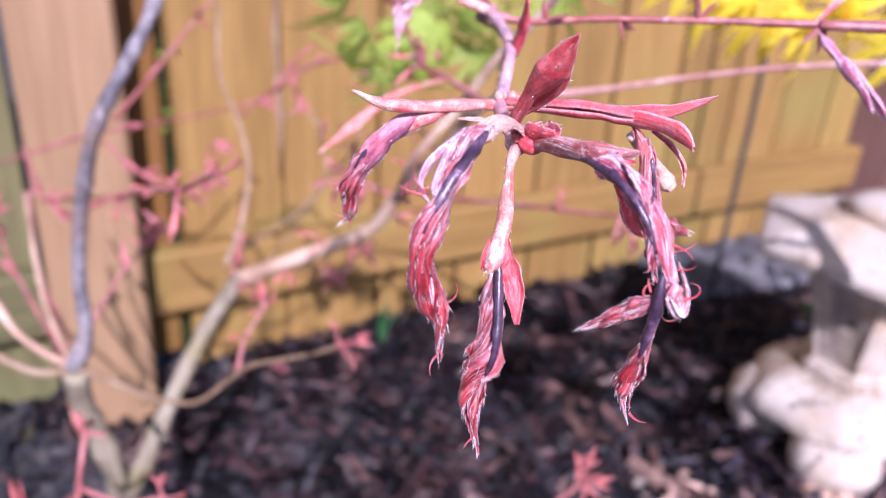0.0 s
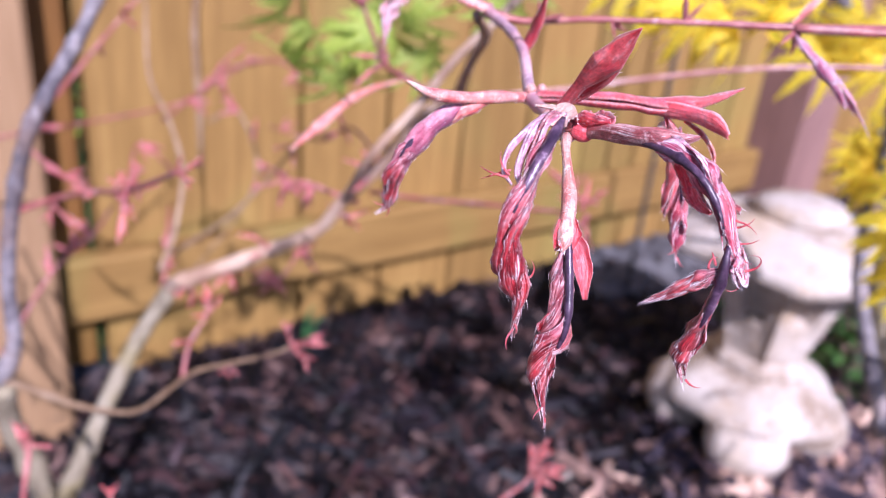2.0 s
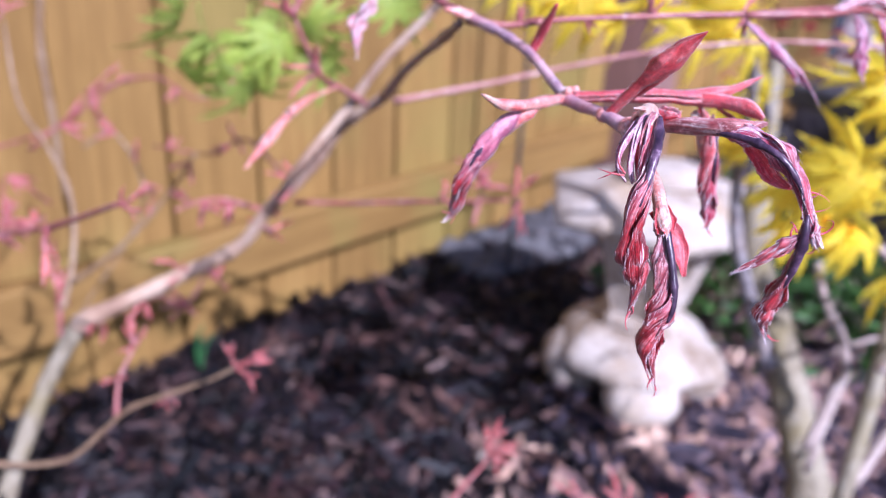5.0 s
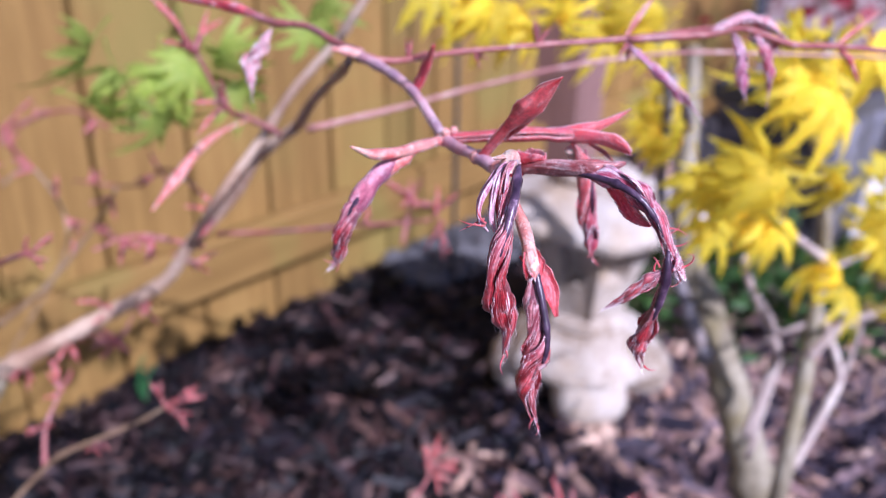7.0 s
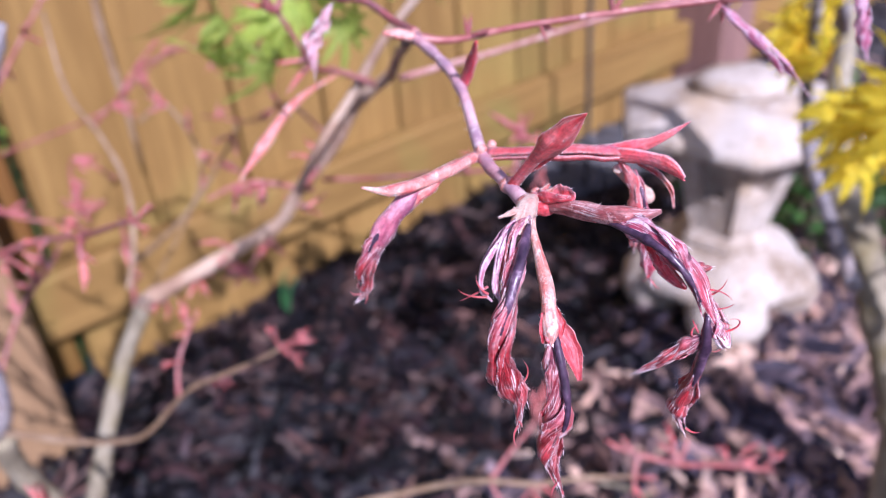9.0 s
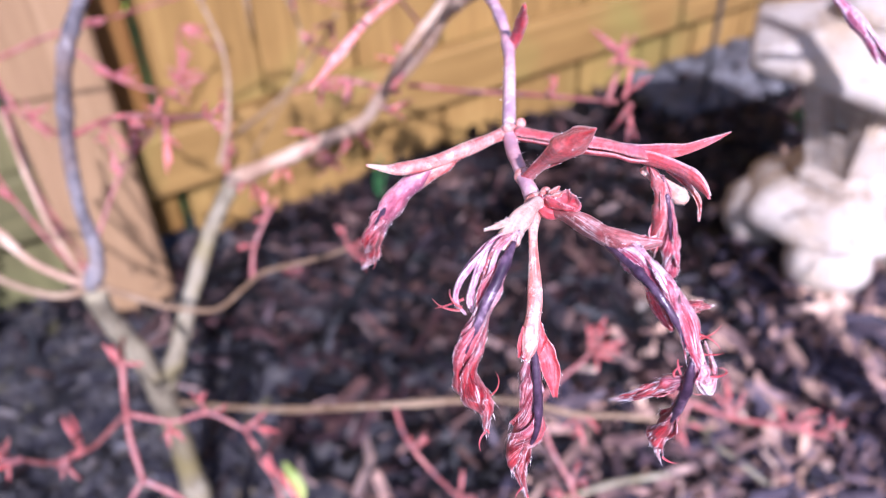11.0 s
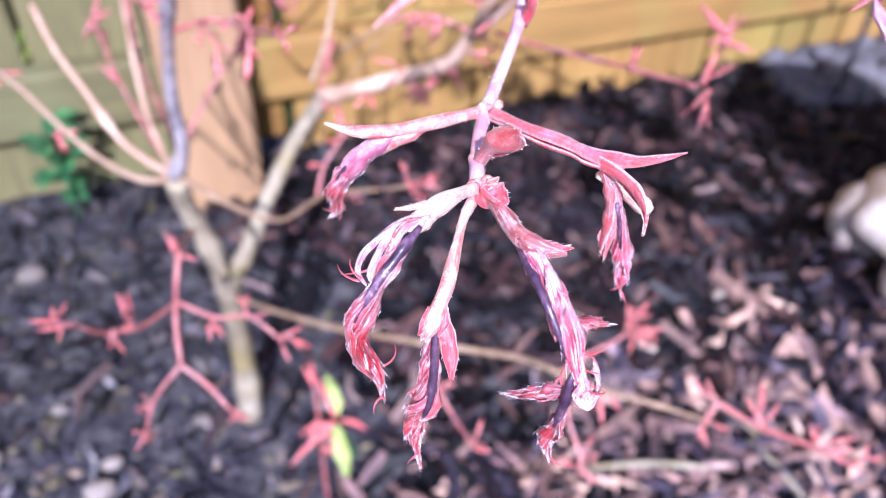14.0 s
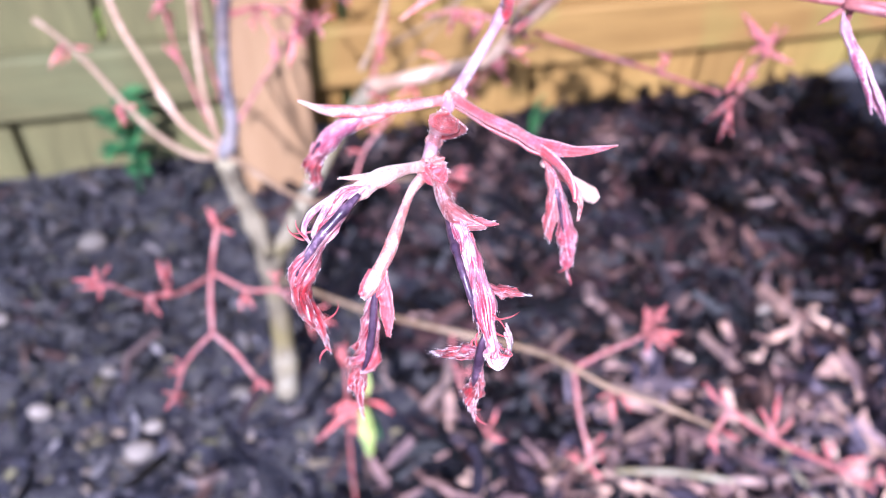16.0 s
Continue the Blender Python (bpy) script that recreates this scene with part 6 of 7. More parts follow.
crumpled_leaf(shoot, [(-0.5139, 0.1600, 0.6000), (-0.5150, 0.1612, 0.5988), (-0.5163, 0.1626, 0.5973), (-0.5180, 0.1646, 0.5952), (-0.5193, 0.1664, 0.5936)], [1.2, 2.2, 2.2, 1.5, 0.4], 101, "magenta spur with fine pleats", 7, 60, 160, None, m_fold, 0.70)
# curled leaf tips


def leaf_tip(k, start, way, length, curl):
    q = Geo()
    tendril(q, start, way, length, curl, 0.00019, k)
    part("tendril", q, m_flap if k % 4 else m_pod, shoot)


leaf_tip(0, (-0.5353, 0.1779, 0.6088), (-0.7, 0.3, 0.1), 0.0040, 70)
leaf_tip(1, (-0.5350, 0.1780, 0.6090), (-0.6, 0.3, 0.5), 0.0034, -60)
leaf_tip(2, (-0.5340, 0.1790, 0.6092), (-0.8, 0.2, -0.2), 0.0040, 40)
leaf_tip(3, (-0.5355, 0.1745, 0.5985), (0.6, -0.6, -0.4), 0.0042, 110)
leaf_tip(4, (-0.5350, 0.1745, 0.5960), (0.7, -0.5, 0.0), 0.0050, 120)
leaf_tip(5, (-0.5342, 0.1742, 0.5900), (0.4, -0.3, -0.8), 0.0030, 90)
leaf_tip(6, (-0.5340, 0.1745, 0.5890), (-0.7, 0.2, -0.6), 0.0030, -70)
leaf_tip(7, (-0.5135, 0.1615, 0.6060), (0.7, -0.7, 0.2), 0.0042, 60)
leaf_tip(8, (-0.5133, 0.1612, 0.6050), (0.8, -0.5, 0.0), 0.0046, 50)
leaf_tip(9, (-0.5132, 0.1605, 0.6035), (0.7, -0.6, -0.3), 0.0036, 70)
leaf_tip(10, (-0.5130, 0.1600, 0.6020), (0.7, -0.3, -0.5), 0.0030, 60)
leaf_tip(11, (-0.5120, 0.1588, 0.6000), (0.6, -0.4, -0.2), 0.0050, 200)
leaf_tip(12, (-0.5122, 0.1588, 0.5996), (0.5, -0.5, -0.5), 0.0042, 190)
leaf_tip(13, (-0.5146, 0.1606, 0.6004), (-0.4, 0.2, 0.9), 0.0028, 160)
leaf_tip(14, (-0.5150, 0.1612, 0.5998), (-0.6, 0.1, 0.8), 0.0024, 150)
leaf_tip(15, (-0.5136, 0.1614, 0.5828), (0.4, -0.5, -0.8), 0.0026, 60)
leaf_tip(16, (-0.5142, 0.1626, 0.5845), (0.2, -0.2, -1), 0.0028, -70)
leaf_tip(17, (-0.5296, 0.1706, 0.5760), (0.3, -0.2, -0.9), 0.0020, 50)
leaf_tip(18, (-0.5298, 0.1712, 0.5775), (-0.6, 0.3, -0.6), 0.0022, 60)
leaf_tip(19, (-0.5300, 0.2124, 0.5920), (-0.8, 0.2, -0.2), 0.0030, 60)
leaf_tip(20, (-0.5298, 0.2126, 0.5915), (0.3, 0.2, -0.9), 0.0026, -50)
leaf_tip(21, (-0.4904, 0.1832, 0.5872), (0.3, -0.3, -0.9), 0.0022, 80)
leaf_tip(22, (-0.4908, 0.1836, 0.5890), (-0.4, -0.3, -0.8), 0.0022, -80)

# ---- yellow maple ----
gold = thing("maple_tree", (0.066, 0.245, 0), "slim pale-barked maple with fresh yellow leaves", "tree")
limb("trunk", gold, [(0.066, 0.245, -0.01)] + [(0.069, 0.254, 0.118), (0.078, 0.277, 0.17), (0.085, 0.303, 0.222), (0.091, 0.33, 0.273), (0.095, 0.36, 0.325), (0.106, 0.381, 0.376), (0.134, 0.397, 0.455), (0.162, 0.415, 0.533)], [0.0225, 0.0205, 0.0190, 0.0175, 0.0165, 0.0145, 0.0120, 0.0095, 0.007], m_trunk, "pale tan trunk with scars", 14, 6, 41)
limb("branch", gold, [(0.043, 0.317, 0.267), (0.017, 0.338, 0.336), (-0.008, 0.353, 0.399), (-0.027, 0.356, 0.454)], [0.0075, 0.006, 0.0052, 0.0045], m_branch, "", 9, 3, 42)
limb("branch", gold, [(0.060, 0.240, 0.05)] + [(-0.026, 0.219, 0.2), (-0.002, 0.223, 0.288), (0.012, 0.229, 0.364), (0.018, 0.235, 0.425), (0.017, 0.249, 0.482)], [0.0085, 0.0075, 0.0065, 0.0058, 0.005, 0.004], m_trunk, "", 9, 4, 43)
limb("branch", gold, [(-0.009, 0.257, 0.236), (0.003, 0.252, 0.29), (0.001, 0.248, 0.32), (-0.011, 0.276, 0.377), (-0.022, 0.282, 0.404)], [0.0045, 0.004, 0.0036, 0.0034, 0.003], m_whip, "", 8, 3, 44)
limb("branch", gold, [(-0.014, 0.222, 0.331), (-0.002, 0.207, 0.358), (0.013, 0.182, 0.376)], [0.0038, 0.0034, 0.003], m_whip, "", 8, 2, 45)
limb("branch", gold, [(-0.003, 0.226, 0.41), (-0.064, 0.242, 0.447), (-0.12, 0.244, 0.475)], [0.0036, 0.003, 0.0024], m_whip, "", 8, 2, 46)
limb("branch", gold, [(-0.011, 0.216, 0.222), (0.026, 0.205, 0.276), (0.038, 0.204, 0.299), (0.043, 0.225, 0.338)], [0.0045, 0.0038, 0.0036, 0.003], m_whip, "", 8, 2, 47)
limb("branch", gold, [(0.041, 0.220, 0.223), (0.066, 0.211, 0.256), (0.084, 0.205, 0.283), (0.102, 0.204, 0.316)], [0.0026, 0.0021, 0.0018, 0.0013], m_whip, "", 7, 2, 52)
limb("branch", gold, [(0.085, 0.233, 0.326), (0.100, 0.214, 0.327), (0.114, 0.195, 0.324), (0.130, 0.172, 0.331)], [0.0021, 0.0017, 0.0014, 0.0011], m_whip, "", 7, 2, 53)
limb("branch", gold, [(0.084, 0.232, 0.323), (0.058, 0.257, 0.311), (0.030, 0.281, 0.294)], [0.0024, 0.0018, 0.0013], m_whip, "", 7, 2, 54)
limb("branch", gold, [(0.011, 0.256, 0.200), (0.021, 0.255, 0.237), (0.050, 0.255, 0.292), (0.056, 0.268, 0.318), (0.053, 0.285, 0.343)], [0.0028, 0.0024, 0.0020, 0.0017, 0.0012], m_whip, "", 7, 2, 55)
limb("branch", gold, [(0.101, 0.238, 0.363), (0.114, 0.226, 0.372), (0.127, 0.213, 0.377)], [0.0022, 0.0018, 0.0013], m_whip, "", 7, 2, 56)
over = limb("branch", gold, [(-0.027, 0.356, 0.454), (-0.09, 0.340, 0.560), (-0.18, 0.370, 0.625), (-0.28, 0.440, 0.640), (-0.36, 0.500, 0.610)], [0.0045, 0.0038, 0.003, 0.0025, 0.002], m_branch, "", 8, 3, 48)
reach = limb("branch", gold, [(0.017, 0.249, 0.482), (-0.06, 0.250, 0.545), (-0.14, 0.225, 0.590), (-0.21, 0.210, 0.590)], [0.004, 0.003, 0.0024, 0.0018], m_branch, "", 8, 3, 49)
reach2 = limb("branch", gold, [(-0.12, 0.244, 0.475), (-0.17, 0.245, 0.510), (-0.22, 0.240, 0.535)], [0.0024, 0.002, 0.0015], m_branch, "", 8, 2, 50)
reach3 = limb("branch", gold, [(0.134, 0.397, 0.455), (0.05, 0.380, 0.520), (-0.04, 0.360, 0.520)], [0.004, 0.003, 0.002], m_branch, "", 8, 2, 51)
def leaf_spray(k, own, where, size, count):
    """A few hanging leaves turned to the light."""
    rnd = random.Random(700 + k)
    for j in range(count):
        a = rnd.random() * 6.28
        h = Vector((0.55 * math.cos(a), 0.55 * math.sin(a), -0.75 + 0.3 * rnd.random()))
        spot = Vector(where) + Vector((rnd.gauss(0, 0.009), rnd.gauss(0, 0.009), rnd.gauss(0, 0.006)))
        big = size * (0.8 + 0.45 * rnd.random())
        rolls = [rnd.random() * 6.28 for _ in range(5)]
        m = max((aim(spot, h, r, big) for r in rolls), key=lambda q: (q.to_3x3() @ Vector((0, 1, 0))).dot(SUN_TO))
        placed("leaf", YELLOWS[rnd.randrange(4)], m, own)


leaf_spray(0, reach2, (-0.219, 0.231, 0.528), 0.031, 4)
leaf_spray(1, reach2, (-0.217, 0.253, 0.520), 0.029, 4)
leaf_spray(2, reach2, (-0.180, 0.245, 0.505), 0.029, 3)
leaf_spray(3, reach2, (-0.127, 0.243, 0.475), 0.031, 4)
leaf_spray(4, reach, (-0.209, 0.208, 0.580), 0.033, 5)
leaf_spray(5, reach, (-0.169, 0.205, 0.590), 0.031, 4)
leaf_spray(6, reach, (-0.100, 0.235, 0.580), 0.031, 4)
leaf_spray(7, reach, (-0.060, 0.250, 0.550), 0.033, 4)
leaf_spray(8, reach, (0.0, 0.24, 0.47), 0.031, 3)
leaf_spray(9, reach3, (-0.058, 0.345, 0.505), 0.034, 4)
leaf_spray(10, reach3, (-0.038, 0.365, 0.515), 0.034, 4)
leaf_spray(11, reach3, (0.03, 0.375, 0.51), 0.034, 3)
leaf_spray(12, over, (-0.147, 0.340, 0.590), 0.034, 4)
leaf_spray(13, over, (-0.105, 0.335, 0.575), 0.034, 4)
leaf_spray(14, over, (-0.204, 0.352, 0.615), 0.031, 3)
leaf_spray(15, over, (-0.239, 0.382, 0.605), 0.031, 3)
leaf_spray(19, over, (-0.262, 0.398, 0.622), 0.033, 4)
leaf_spray(20, over, (-0.222, 0.365, 0.600), 0.031, 3)
leaf_spray(16, gold, (-0.010, 0.210, 0.400), 0.033, 3)
leaf_spray(17, gold, (0.013, 0.182, 0.376), 0.030, 1)
leaf_spray(18, gold, (0.03, 0.2, 0.43), 0.034, 4)
GREEN_SITES = [((-0.372, 0.512, 0.585), 0.044), ((-0.348, 0.488, 0.598), 0.042), ((-0.385, 0.495, 0.565), 0.040), ((-0.405, 0.525, 0.570), 0.044), ((-0.320, 0.447, 0.612), 0.040), ((-0.360, 0.50, 0.590), 0.042),
               ((-0.345, 0.520, 0.600), 0.042), ((-0.300, 0.460, 0.620), 0.040), ((-0.395, 0.540, 0.600), 0.044), ((-0.365, 0.525, 0.562), 0.040), ((-0.330, 0.500, 0.575), 0.040), ((-0.400, 0.505, 0.590), 0.040)]
for k, (where, size) in enumerate(GREEN_SITES):
    rnd = random.Random(800 + k)
    a = rnd.random() * 6.28
    where = Vector(where) - Vector((0, 0, 0.020))
    placed("leaf", GREENS[k % 3], aim(where, (0.7 * math.cos(a), -0.3, -0.9), rnd.random() * 6.28, size * 0.9), over)

# ---- weeds ----
def weed(place, count, height, label, seed):
    rnd = random.Random(seed)
    w = thing("weed", place, label, "weed")
    q = Geo()
    x, y, z = place
    tube(q, [(x, y, z - 0.01), (x + 0.004, y, z + height * 0.5), (x, y - 0.004, z + height)], [0.002, 0.0018, 0.001], 6, 3)
    part("stem", q, m_weed, w)
    for k in range(count):
        a, h = rnd.random() * 6.28, z + height * (0.25 + 0.75 * k / count)
        d = Vector((math.cos(a), math.sin(a), 0.35))
        q = Geo()
        s = Vector((x, y, h))
        blade(q, [s, s + d * 0.012, s + d * 0.028 + Vector((0, 0, -0.002)), s + d * 0.042 + Vector((0, 0, -0.010))], [0.003, 0.016, 0.018, 0.002], (-d.y, d.x, 0), 0.2, 1, 0.04, 10, 0.0003, 4, 8, 0.1, k)
        part("leaf", q, m_weed, w)


weed((-0.712, 1.025, 0.0), 20, 0.15, "bright green leafy weed at the foot of the fence", 1)
tuft = thing("grass_tuft", (-0.135, 1.040, 0.0), "few green grass blades at the foot of the fence", "grass")
for k, (dx, dy, h) in enumerate([(0.012, -0.004, 0.085), (-0.006, -0.008, 0.060), (0.022, 0.004, 0.055)]):
    q = Geo()
    o = Vector((-0.135 + 0.003 * k, 1.040, lie(-0.135, 1.04) - 0.004))
    blade(q, [o, o + Vector((dx * 0.2, dy * 0.2, h * 0.4)), o + Vector((dx * 0.6, dy * 0.6, h * 0.8)), o + Vector((dx * 1.4, dy * 1.4, h))], [0.005, 0.007, 0.006, 0.001], (1, 0, 0), 0.2, 1, 0.05, 10, 0.0003, 5, 6, 0.0, k)
    part("blade", q, m_weed, tuft)
for k, (x, zs) in enumerate(((GAP0 + PITCH, (0.345, 0.358, 0.368, 0.38, 0.40, 0.44)), (POST_L - 0.002 - PITCH, (0.20, 0.212, 0.226)))):
    ivy = thing("creeper", (x, FACE + 0.01, 0.25), "thin bright green creeper pushing through a joint of the fence", "creeper")
    q = Geo()
    tube(q, [(x, FACE + 0.022, -0.01), (x + 0.001, FACE + 0.024, 0.2), (x - 0.001, FACE + 0.018, 0.35), (x, FACE + 0.02, zs[-1] + 0.02)], [0.0014, 0.0012, 0.001, 0.0006], 6, 4, 0.05, 2, k)
    part("stem", q, m_weed, ivy)
    rnd = random.Random(40 + k)
    for z in zs:
        q = Geo()
        o, d = Vector((x, FACE + 0.018, z)), Vector((rnd.gauss(0, 0.25), -1, rnd.gauss(-0.6, 0.5))).normalized()
        blade(q, [o, o + d * 0.006, o + d * 0.014, o + d * 0.020], [0.002, 0.006, 0.007, 0.001], (1, 0, rnd.gauss(0, 0.4)), 0.2, 1, 0.04, 10, 0.0002, 3, 6, 0.1, int(z * 1000))
        part("leaf", q, m_green, ivy)
sprout = thing("seedling", (-0.503, 0.480, 0.0), "small red-leaved seedling with a green leaf in the mulch", "seedling")
q = Geo()
tube(q, [(-0.503, 0.480, -0.01), (-0.505, 0.478, 0.08), (-0.503, 0.482, 0.172), (-0.502, 0.492, 0.196)], [0.0018, 0.0016, 0.0014, 0.001], 7, 4)
part("stem", q, m_twig, sprout)
buds(sprout, (-0.502, 0.492, 0.196), (0.2, 0, 1), 0.018, 3, 901, 0.4)
buds(sprout, (-0.503, 0.482, 0.165), (-0.6, -0.4, -0.6), 0.022, 3, 902, 0.4)
buds(sprout, (-0.504, 0.480, 0.13), (0.5, -0.2, 0.3), 0.016, 2, 903, 0.4)
q = Geo()
blade(q, [(-0.503, 0.480, 0.15), (-0.492, 0.474, 0.160), (-0.485, 0.468, 0.150), (-0.480, 0.462, 0.128)], [0.003, 0.012, 0.012, 0.002], (0, 0, 1), 0.2, 1, 0.04, 10, 0.0003, 4, 8, 0.1, 4)
part("leaf", q, m_weed, sprout, "pale green leaf")
q = Geo()
blade(q, [(-0.488, 0.482, 0.165), (-0.487, 0.488, 0.176), (-0.489, 0.496, 0.184), (-0.49, 0.506, 0.188)], [0.003, 0.010, 0.009, 0.002], (0.8, -0.5, 0.2), 0.2, 1, 0.04, 10, 0.0003, 4, 8, 0.1, 5)
part("leaf", q, m_sprout, sprout, "pale green leaf")
q = Geo()
blade(q, [(-0.491, 0.474, 0.165), (-0.492, 0.459, 0.16), (-0.492, 0.45, 0.15), (-0.493, 0.441, 0.14)], [0.003, 0.013, 0.013, 0.002], (0.8, -0.5, 0.2), 0.2, 1, 0.04, 10, 0.0003, 4, 8, 0.1, 6)
part("leaf", q, m_sprout, sprout, "pale green leaf")
for k, (a, b) in enumerate((((-0.491, 0.478, 0.168), (-0.498, 0.513, 0.185)), ((-0.492, 0.475, 0.166), (-0.508, 0.473, 0.16)), ((-0.493, 0.474, 0.165), (-0.532, 0.459, 0.15)), ((-0.488, 0.476, 0.166), (-0.47, 0.461, 0.165)))):
    q = Geo()
    m = (Vector(a) + Vector(b)) / 2 + Vector((0, 0, 0.004))
    tube(q, [a, m, b], [0.0012, 0.0022, 0.0006], 7, 4, 0.1, 0, k)
    part("leaf_bud", q, m_bud, sprout)

# ---- pebbles ----
for k, (x, y, r) in enumerate([(-0.765, 0.909, 0.017), (-0.689, 0.612, 0.010), (-0.70, 0.585, 0.013), (-0.62, 0.50, 0.009), (-0.735, 0.70, 0.009), (-0.80, 0.66, 0.012), (-0.60, 0.64, 0.010), (-0.86, 0.80, 0.012), (-0.47, 0.62, 0.010), (0.02, 0.62, 0.010), (-0.06, 0.80, 0.011), (-0.30, 0.62, 0.010), (-0.72, 0.52, 0.014), (-0.55, 0.47, 0.009)]):
    p = thing("pebble", (x, y, lie(x, y)), "small pale rounded pebble on the soil", "pebble", "pebbles in the bed")
    q = Geo()
    ball(q, (x, y, lie(x, y) + r * 0.35 + 0.004), (r * 1.05, r * 0.78, r * 0.62), r * 0.42, 8, 12, k)
    part("stone", q, m_pebble, p)

# ---- dead sticks on the mulch ----
for k, (a, b, thick) in enumerate([((-0.257, 0.447, 0.022), (-0.15, 0.41, 0.022), 0.0028), ((-0.092, 0.422, 0.022), (-0.082, 0.346, 0.022), 0.0026), ((-0.1, 0.477, 0.022), (-0.079, 0.421, 0.022), 0.0024)]):
    st = thing("stick", a, "dry pale stick lying on the mulch", "stick", "sticks on the mulch")
    q = Geo()
    tube(q, [a, Vector(a).lerp(Vector(b), 0.5) + Vector((0.002, 0.003, 0.001)), b], [thick, thick * 1.05, thick * 0.8], 7, 5, 0.1, 2, k)
    part("wood", q, m_trunk, st)

# ---- soil crumbs, grey stones, bark ----


def shard(geo, place, length, width, thick, yaw, tilt, rnd):
    """A split piece of bark: eight uneven corners, tapered ends."""
    q = Matrix.Rotation(yaw, 3, "Z") @ Matrix.Rotation(tilt, 3, "Y") @ Matrix.Rotation(rnd.gauss(0, 0.35), 3, "X")
    b = len(geo.v)
    tap = 0.35 + 0.6 * rnd.random()
    bow = rnd.gauss(0, 0.12) * length
    for x, w in ((-0.5, tap), (0.0, 1.0), (0.5, 0.3 + 0.6 * rnd.random())):
        for y, z in ((-1, -1), (1, -1), (1, 1), (-1, 1)):
            p = Vector((x * length * (0.9 + 0.2 * rnd.random()), y * width * 0.5 * w * (0.75 + 0.5 * rnd.random()) + (bow if x == 0 else 0), z * thick * 0.5 * (0.6 + 0.8 * rnd.random())))
            geo.v.append(Vector(place) + q @ p)
    for i in (0, 4):
        for k in range(4):
            a, d = b + i + k, b + i + (k + 1) % 4
            geo.f.append((a, d, d + 4, a + 4))
    geo.f += [(b + 3, b + 2, b + 1, b), (b + 8, b + 9, b + 10, b + 11)]


def tawny_share(x, y):
    """Share of browner, paler pieces: few along the fence, more towards the path."""
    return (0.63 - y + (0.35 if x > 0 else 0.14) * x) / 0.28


rnd = random.Random(77)
tawny, inky = Geo(), Geo()
for k in range(21000):
    x, y = rnd.uniform(-1.15, 1.5), rnd.uniform(0.02, 1.095)
    edge = (x + 0.55 + 0.12 * math.sin(7 * y)) / 0.16
    if rnd.random() > min(1.0, max(0.06, edge)):
        continue
    l = 0.018 + 0.042 * rnd.random() ** 1.6 + (0.035 if rnd.random() < 0.10 else 0)
    q = tawny if rnd.random() < tawny_share(x, y) else inky
    l *= 1.25 if q is tawny else 1.0
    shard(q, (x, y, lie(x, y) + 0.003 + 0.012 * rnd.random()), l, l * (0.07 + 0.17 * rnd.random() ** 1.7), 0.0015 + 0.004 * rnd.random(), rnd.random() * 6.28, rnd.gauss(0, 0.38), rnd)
for q, material, label in ((tawny, m_chips, "brown bark mulch spread over the bed"), (inky, m_inky, "blackish bark mulch along the fence")):
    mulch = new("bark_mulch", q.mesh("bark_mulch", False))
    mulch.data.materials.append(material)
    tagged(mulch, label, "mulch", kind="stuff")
gritty, darker = Geo(), Geo()
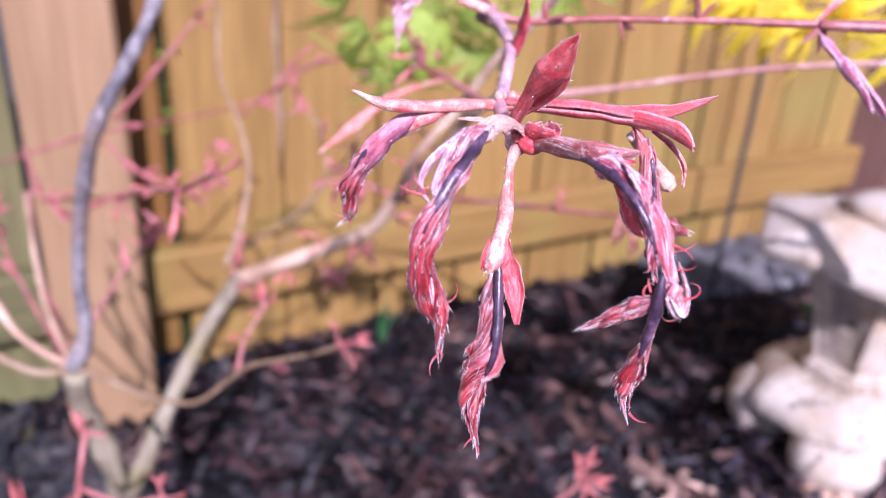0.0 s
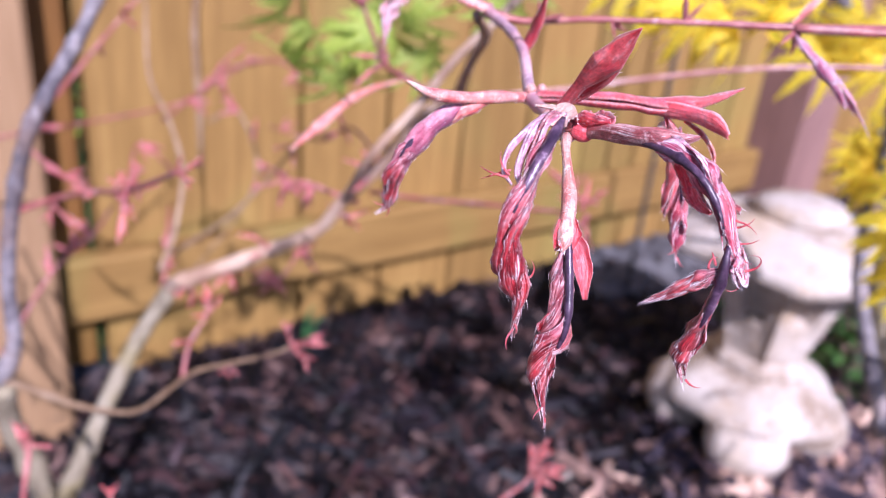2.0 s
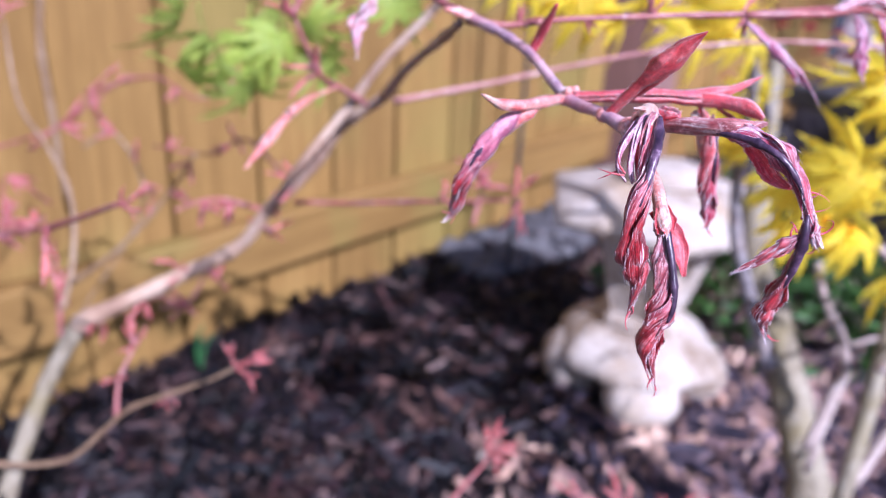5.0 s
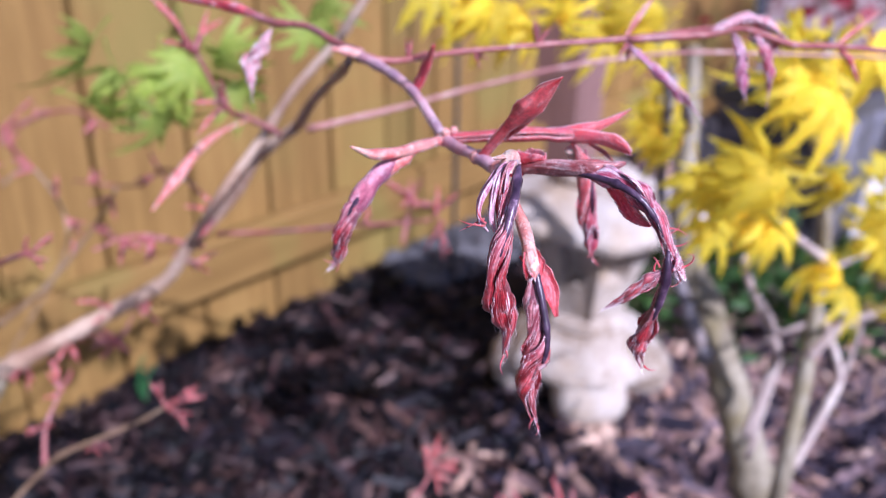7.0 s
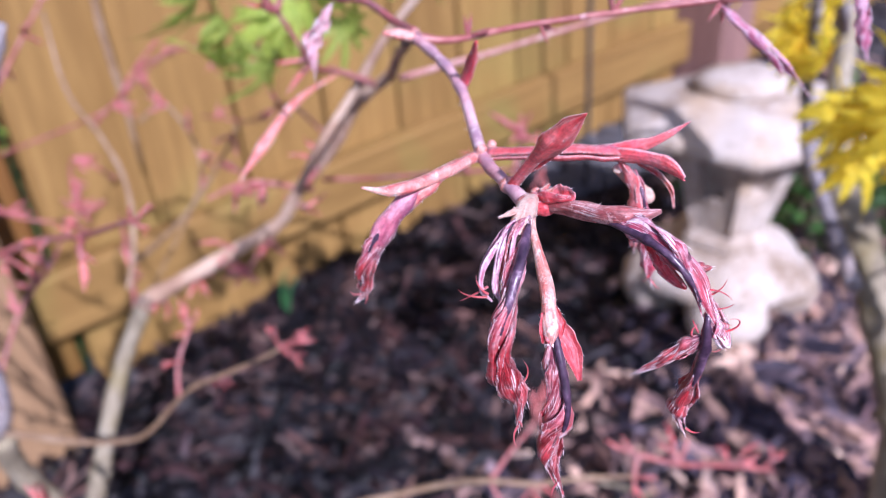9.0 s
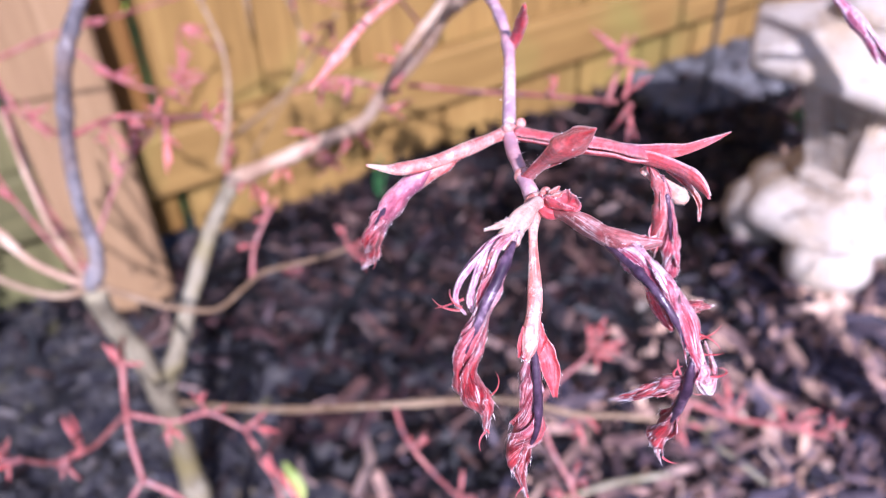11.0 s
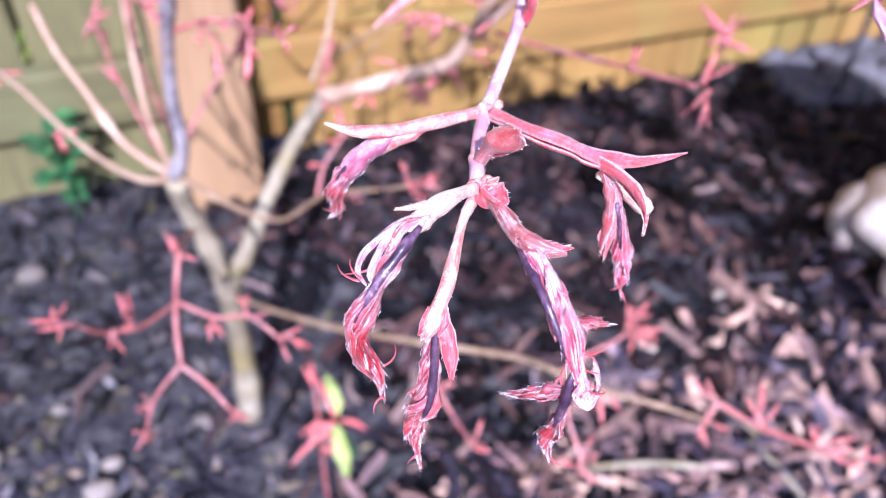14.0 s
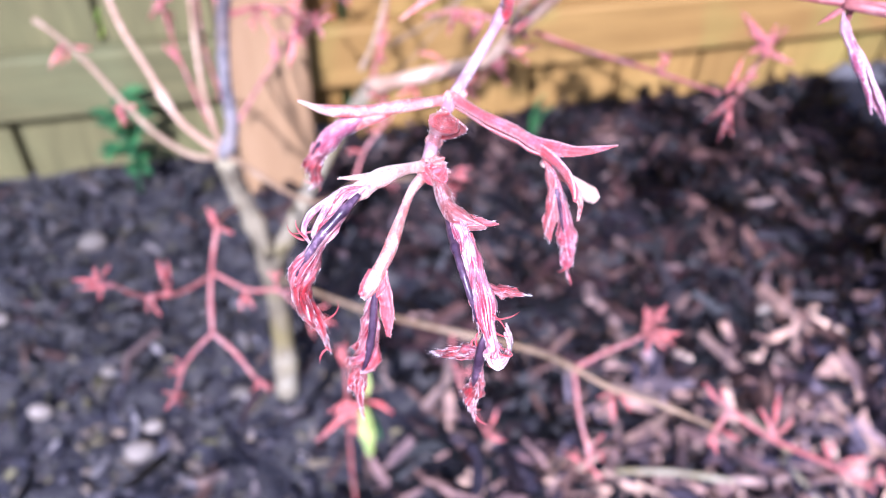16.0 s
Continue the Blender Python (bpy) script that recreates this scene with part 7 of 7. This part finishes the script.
for k in range(19000):
    x, y = rnd.uniform(-1.3, -0.38), rnd.uniform(0.05, 1.09)
    if rnd.random() < (x + 0.62) * 4:
        continue
    r = 0.0013 + 0.0056 * rnd.random() ** 4
    # crumbs change over to the blue-black mix towards the fence
    q = darker if rnd.random() < (y - 0.58) / 0.18 else gritty
    if rnd.random() < 0.3:
        shard(q, (x, y, lie(x, y) + 0.003), r * 5, r * 1.4, r * 0.8, rnd.random() * 6.28, rnd.gauss(0, 0.3), rnd)
        continue
    ball(q, (x, y, lie(x, y) + r * 0.5), (r * (0.8 + 0.6 * rnd.random()), r * (0.5 + 0.5 * rnd.random()), r * 0.7), r * 0.8, 4, 6, k)
for q, material, label in ((gritty, m_crumbs, "crumbs of dark soil and grit on bare ground"), (darker, m_crumbs_darker, "blue-black soil crumbs along the fence")):
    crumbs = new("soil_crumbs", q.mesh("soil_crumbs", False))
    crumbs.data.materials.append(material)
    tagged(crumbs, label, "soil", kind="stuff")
q = Geo()
for k in range(420):
    x, y = rnd.uniform(0.42, 1.25), rnd.uniform(0.86, 1.085)
    if y < 0.95 - 0.12 * (x - 0.42):
        continue
    r = 0.014 + 0.026 * rnd.random()
    ball(q, (x, y, lie(x, y) + r * 0.2 + 0.008), (r, r * (0.7 + 0.5 * rnd.random()), r * 0.35), r * 0.3, 5, 8, k)
stones = new("grey_stones", q.mesh("grey_stones"))
stones.data.materials.append(m_slate)
tagged(stones, "grey stones heaped in the corner by the fence", "stones", kind="stuff")

# the nearest bark pieces, each for itself
SHARDS = []
for k in range(20):
    q = Geo()
    shard(q, (0, 0, 0), 1.0, 0.11 + 0.13 * rnd.random(), 0.08 + 0.06 * rnd.random(), 0, 0, rnd)
    me = q.mesh("bark_piece", False)
    me.materials.append(m_chip if k < 10 else m_chip_inky)
    SHARDS.append(me)
bed = thing("bark_layer", (-0.1, 0.6, 0), "loose larger bark pieces on top of the mulch", "mulch")
for k in range(290):
    x, y = rnd.uniform(-0.52, 0.30), rnd.uniform(0.42, 1.02)
    if math.hypot(x - LX, y - LY) < 0.14 or math.hypot(x + 0.55, y - 0.63) < 0.03:
        continue
    m = Matrix.Translation((x, y, lie(x, y) + 0.013 + 0.004 * rnd.random())) @ Matrix.Rotation(rnd.random() * 6.28, 4, "Z") @ Matrix.Rotation(rnd.gauss(0, 0.22), 4, "Y") @ Matrix.Scale(0.038 + 0.05 * rnd.random() ** 1.5, 4)
    placed("bark_piece", SHARDS[rnd.randrange(10) + (0 if rnd.random() < tawny_share(x, y) else 10)], m, bed)
